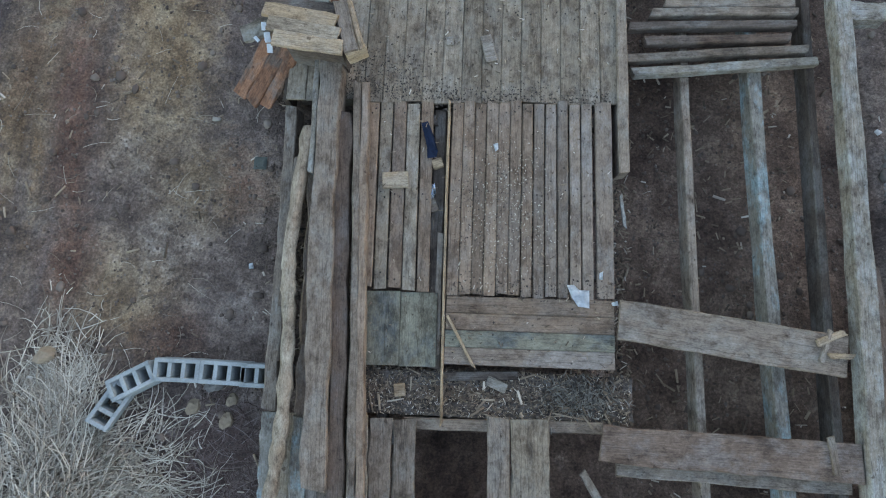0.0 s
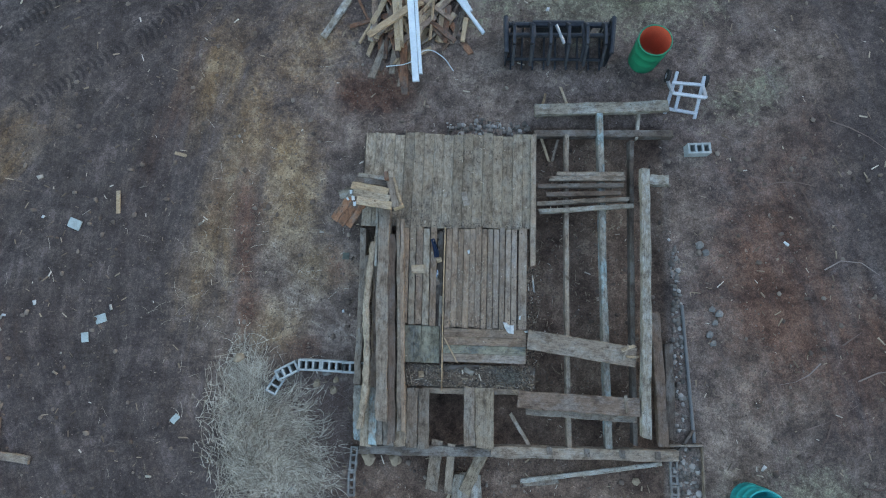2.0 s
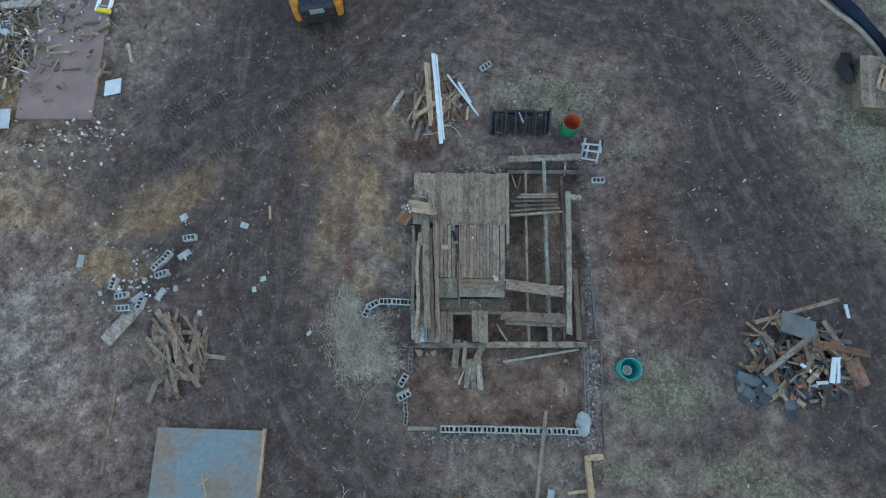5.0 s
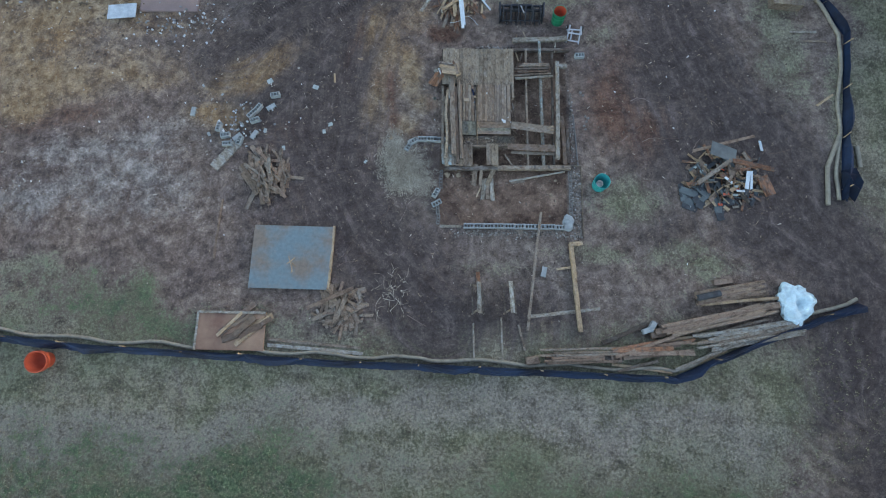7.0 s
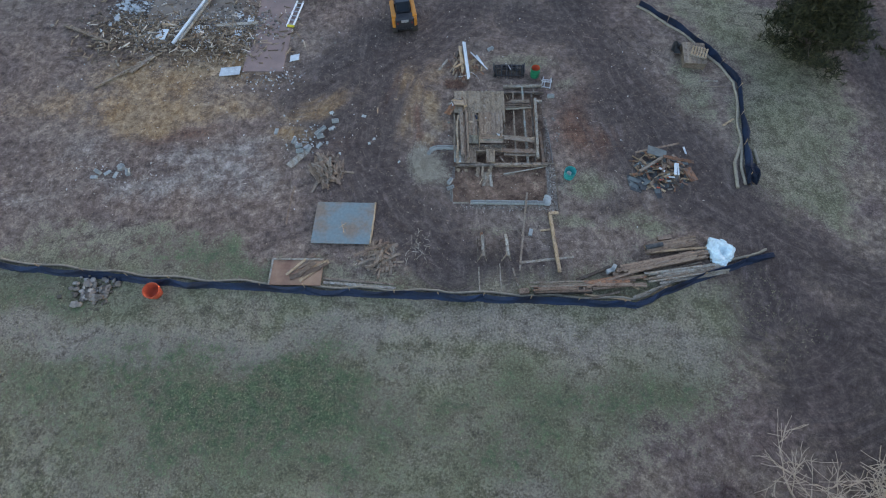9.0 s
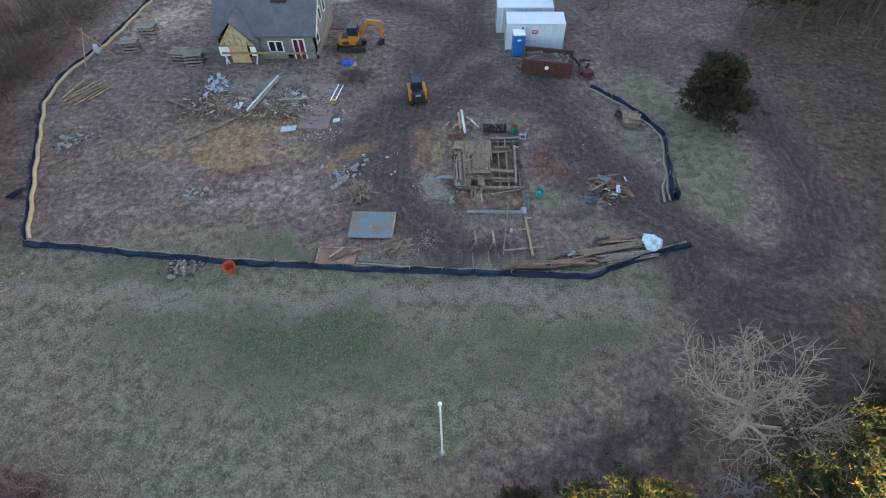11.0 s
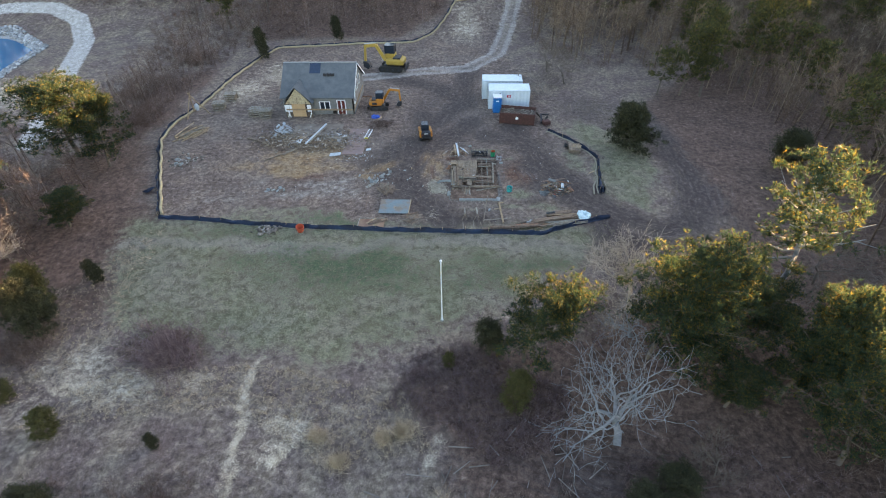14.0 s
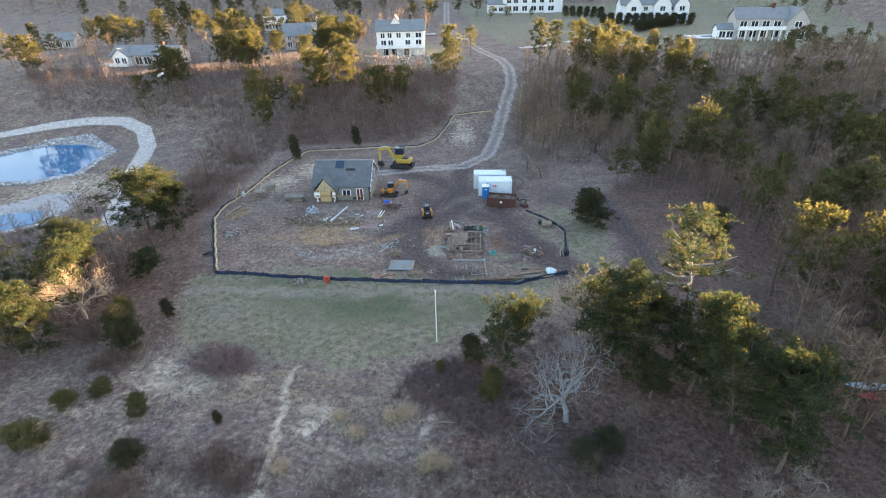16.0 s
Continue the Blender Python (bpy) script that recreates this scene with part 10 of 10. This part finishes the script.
for (x0, x1, y0, y1, n) in ((1.28, 1.50, -0.5, 2.0, 420), (-1.55, -1.2, -0.2, 2.0, 260), (1.4, 3.0, -1.4, 3.8, 420)):
    P = np.column_stack([rg.uniform(x0, x1, n), rg.uniform(y0, y1, n)])
    slabs("splinter_litter", P, terrain(P[:, 0], P[:, 1]), 0.06, 0.012, 0.006, CHIPS, "splinters littering earth beside old boards", "wood chips", int(n + x0 * 10))

# straw heap west of the block row
def stems(name, P, Z, ln, w, material, label, category, seed, lie, loose=0.9, rise=0.05):
    """Many thin bent stalks lying in swathes, each of three short ribbons with a ridge, as one mesh."""
    rg = np.random.RandomState(seed)
    n = len(P)
    a = lie + 1.1 * waves(P[:, 0], P[:, 1], 2.6, seed) + rg.normal(size=n) * loose
    bend, L_ = rg.normal(size=n) * 0.30, ln * rg.uniform(0.3, 1.5, n)
    p = np.column_stack([P, Z])
    vs = []
    for i in range(4):
        ax = np.stack([np.cos(a), np.sin(a), rg.normal(size=n) * rise], -1)
        sd = np.stack([-np.sin(a), np.cos(a), np.zeros(n)], -1) * (w * (1 - 0.2 * i) / 2)
        vs += [p - sd, p + np.array([0, 0, w * 0.7]), p + sd]
        p = p + ax * (L_ / 3)[:, None]
        p[:, 2] = np.maximum(p[:, 2], Z)
        a = a + bend
    V = np.stack(vs, 1).reshape(-1, 3)
    q = np.array([[k * 3 + j, k * 3 + 3 + j, k * 3 + 4 + j, k * 3 + 1 + j] for k in range(3) for j in (0, 1)])
    F = (np.arange(n)[:, None, None] * 12 + q[None]).reshape(-1, 4)
    return tagged(new(name, np_mesh(name, V, F, material)), label, category, kind="stuff")


lobes = [(-3.0, -1.6, 0.42, 0.48, 3000), (-3.50, -0.6, 0.22, 0.28, 620), (-2.7, -2.15, 0.42, 0.26, 1300), (-3.5, -1.2, 0.3, 0.4, 700)]
P = np.concatenate([np.column_stack([rg.normal(size=n) * sx + cx, rg.normal(size=n) * sy + cy]) for cx, cy, sx, sy, n in lobes])
P = P[(P[:, 0] < -1.9 + 0.25 * rg.rand(len(P))) & ((P[:, 1] < -0.62) | (P[:, 0] < -3.05))]
z = 0.20 * np.exp(-(((P[:, 0] + 3.1) / 0.6) ** 2 + ((P[:, 1] + 1.65) / 0.6) ** 2)) * rg.rand(len(P))
stems("straw_heap", P, terrain(P[:, 0], P[:, 1]) + 0.004 + z, 0.27, 0.0100, STRAW, "matted heap of pale dry straw", "straw", 12, 0.9)
P = np.column_stack([rg.normal(size=2600) * 0.36 - 2.15, rg.normal(size=2600) * 0.62 - 1.7])
P = P[(P[:, 0] < -1.66) & (P[:, 1] < -0.5)]
stems("dead_stems", P, terrain(P[:, 0], P[:, 1]) + 0.003, 0.24, 0.0075, BRUSH, "dark dead stems along a broken wall", "straw", 13, 0.5)
P = np.column_stack([rg.normal(size=260) * 1.6 - 3.2, rg.normal(size=260) * 1.8 + 0.6])
P = P[P[:, 0] < -1.66]
stems("dead_stems", P, terrain(P[:, 0], P[:, 1]) + 0.003, 0.22, 0.005, STRAW, "loose straws blown over bare earth", "straw", 19, 0.7)

P = np.concatenate([np.column_stack([rg.uniform(5, 12, 26), rg.uniform(-3, 9, 26)]), np.column_stack([rg.uniform(-9, -2, 22), rg.uniform(-7.5, -3.0, 22)]), np.column_stack([rg.uniform(-28, -10, 46), rg.uniform(-6, 6, 46)])])
stems("dead_sticks", P, terrain(P[:, 0], P[:, 1]) + 0.01, 0.75, 0.026, BRUSH, "dead sticks lying on trodden earth", "sticks", 21, 0.4, 1.2)
P = np.column_stack([rg.normal(size=60) * 0.3 - 3.4, rg.normal(size=60) * 0.5 - 6.6])
stems("dead_sticks", P, terrain(P[:, 0], P[:, 1]) + 0.01, 0.3, 0.02, STRAW, "pale broken twigs on trodden earth", "sticks", 22, 0.4, 1.2)

# stones
P = np.concatenate([np.column_stack([rg.uniform(3.62, 4.02, 420), rg.uniform(-4.3, -1.4, 420)]), np.column_stack([rg.uniform(-1.1, 3.9, 380), rg.normal(size=380) * 0.10 - 4.2]), np.column_stack([rg.uniform(3.68, 3.84, 200), rg.uniform(-1.2, 1.9, 200)]), np.column_stack([rg.uniform(-0.2, 1.3, 160), rg.normal(size=160) * 0.09 + 3.95])])
pebbles("rubble_stones", P, terrain(P[:, 0], P[:, 1]) - 0.008, 0.026, STONE, "grey rubble stones along old foundations", "stones", 14)
for (x, y, r, lab) in ((-3.62, -0.25, 0.085, "round tan stone on bare earth"), (-2.08, -0.40, 0.085, "rough grey stone on bare earth"), (-1.92, -0.55, 0.05, "small pale stone beside a block row"), (4.27, 1.80, 0.06, "grey rock on bare earth"), (4.17, 1.93, 0.07, "grey rock on bare earth"), (4.34, 0.84, 0.05, "grey rock on bare earth"), (4.45, 0.77, 0.06, "grey rock on bare earth"), (4.38, 0.62, 0.045, "grey rock on bare earth"), (4.28, 0.42, 0.055, "grey rock on bare earth"), (4.33, 0.28, 0.05, "grey rock on bare earth"), (-1.3, -1.78, 0.11, "tan stone beside a sill"), (-0.85, -1.80, 0.10, "flat brown stone beside a sill"), (2.85, -2.55, 0.07, "pale stone in an earth bay"), (3.05, -1.95, 0.06, "pale stone in an earth bay"), (-2.25, -0.62, 0.06, "dark stone in straw"), (-1.95, -0.72, 0.06, "brown stone in straw")):
    bm = bmesh.new()
    bmesh.ops.create_icosphere(bm, subdivisions=2, radius=r)
    for v in bm.verts:
        v.co = Vector((v.co.x * 1.1, v.co.y * 0.95, v.co.z * 0.75)) * (1 + 0.5 * noise.noise(v.co * (1.2 / r) + Vector((x, y, 0))))
    ob = part("rock", bm, mottled("grey_rock", (0.20, 0.19, 0.18), (0.11, 0.105, 0.10), 9, 0.9) if "grey" in lab else mottled("tan_rock", (0.28, 0.22, 0.16), (0.18, 0.14, 0.10), 9, 0.9))
    ob.matrix_world = pose(x, y, ground_z(x, y) + r * 0.25, 0, 0, x * 50)
    tagged(ob, lab, "rock", "loose rocks")
P = np.column_stack([rg.normal(size=130) * 0.55 - 19.3, rg.normal(size=130) * 0.35 - 9.35])
pebbles("rubble_heap", P, terrain(P[:, 0], P[:, 1]) + 0.12 * rg.rand(130), 0.11, STONE, "small heap of grey rubble on lawn", "stones", 15)
P = np.column_stack([rg.normal(size=170) * 0.9 - 33.3, rg.normal(size=170) * 0.7 + 4.2])
pebbles("rubble_heap", P, terrain(P[:, 0], P[:, 1]), 0.09, STONE, "low scatter of pale rubble on earth", "stones", 16)
q = np.array(POND_A)
t_ = rg.rand(3200) * len(q)
i0 = t_.astype(int) % len(q)
e = q[i0] + (q[(i0 + 1) % len(q)] - q[i0]) * (t_ - t_.astype(int))[:, None]
e = e + (e - q.mean(0)) * rg.uniform(0.02, 0.26, size=(3200, 1))
pebbles("pond_riprap", e, terrain(e[:, 0], e[:, 1]), 0.20, islands("pale_riprap", [(0, (0.15, 0.16, 0.17)), (0.6, (0.28, 0.30, 0.32)), (1, (0.42, 0.44, 0.46))], 0.9), "pale riprap stones ringing a pond", "stones", 17)
# a brush mound in the yard and dark twigs on it
P = np.column_stack([rg.normal(size=160) * 0.9 - 10.9, rg.normal(size=160) * 0.7 + 13.0])
twig_shrubs("brush_mound", P, 0.35, 0.9, 14, 0.016, BRUSH, "low mound of dark brushwood in the yard", 70)

P = np.concatenate([np.column_stack([rg.normal(size=30) * 3.0 + 0.5, rg.normal(size=30) * 1.8 - 33.5]), np.column_stack([rg.uniform(8, 24, 24), rg.uniform(-42, -30, 24)])])
slabs("fallen_branches", P, terrain(P[:, 0], P[:, 1]) + 0.05, 1.1, 0.05, 0.05, islands("bleached_branches", [(0, (0.09, 0.075, 0.07)), (1, (0.21, 0.19, 0.18))], 0.9), "bleached fallen branches in low brush", "branches", 18, 0.12)
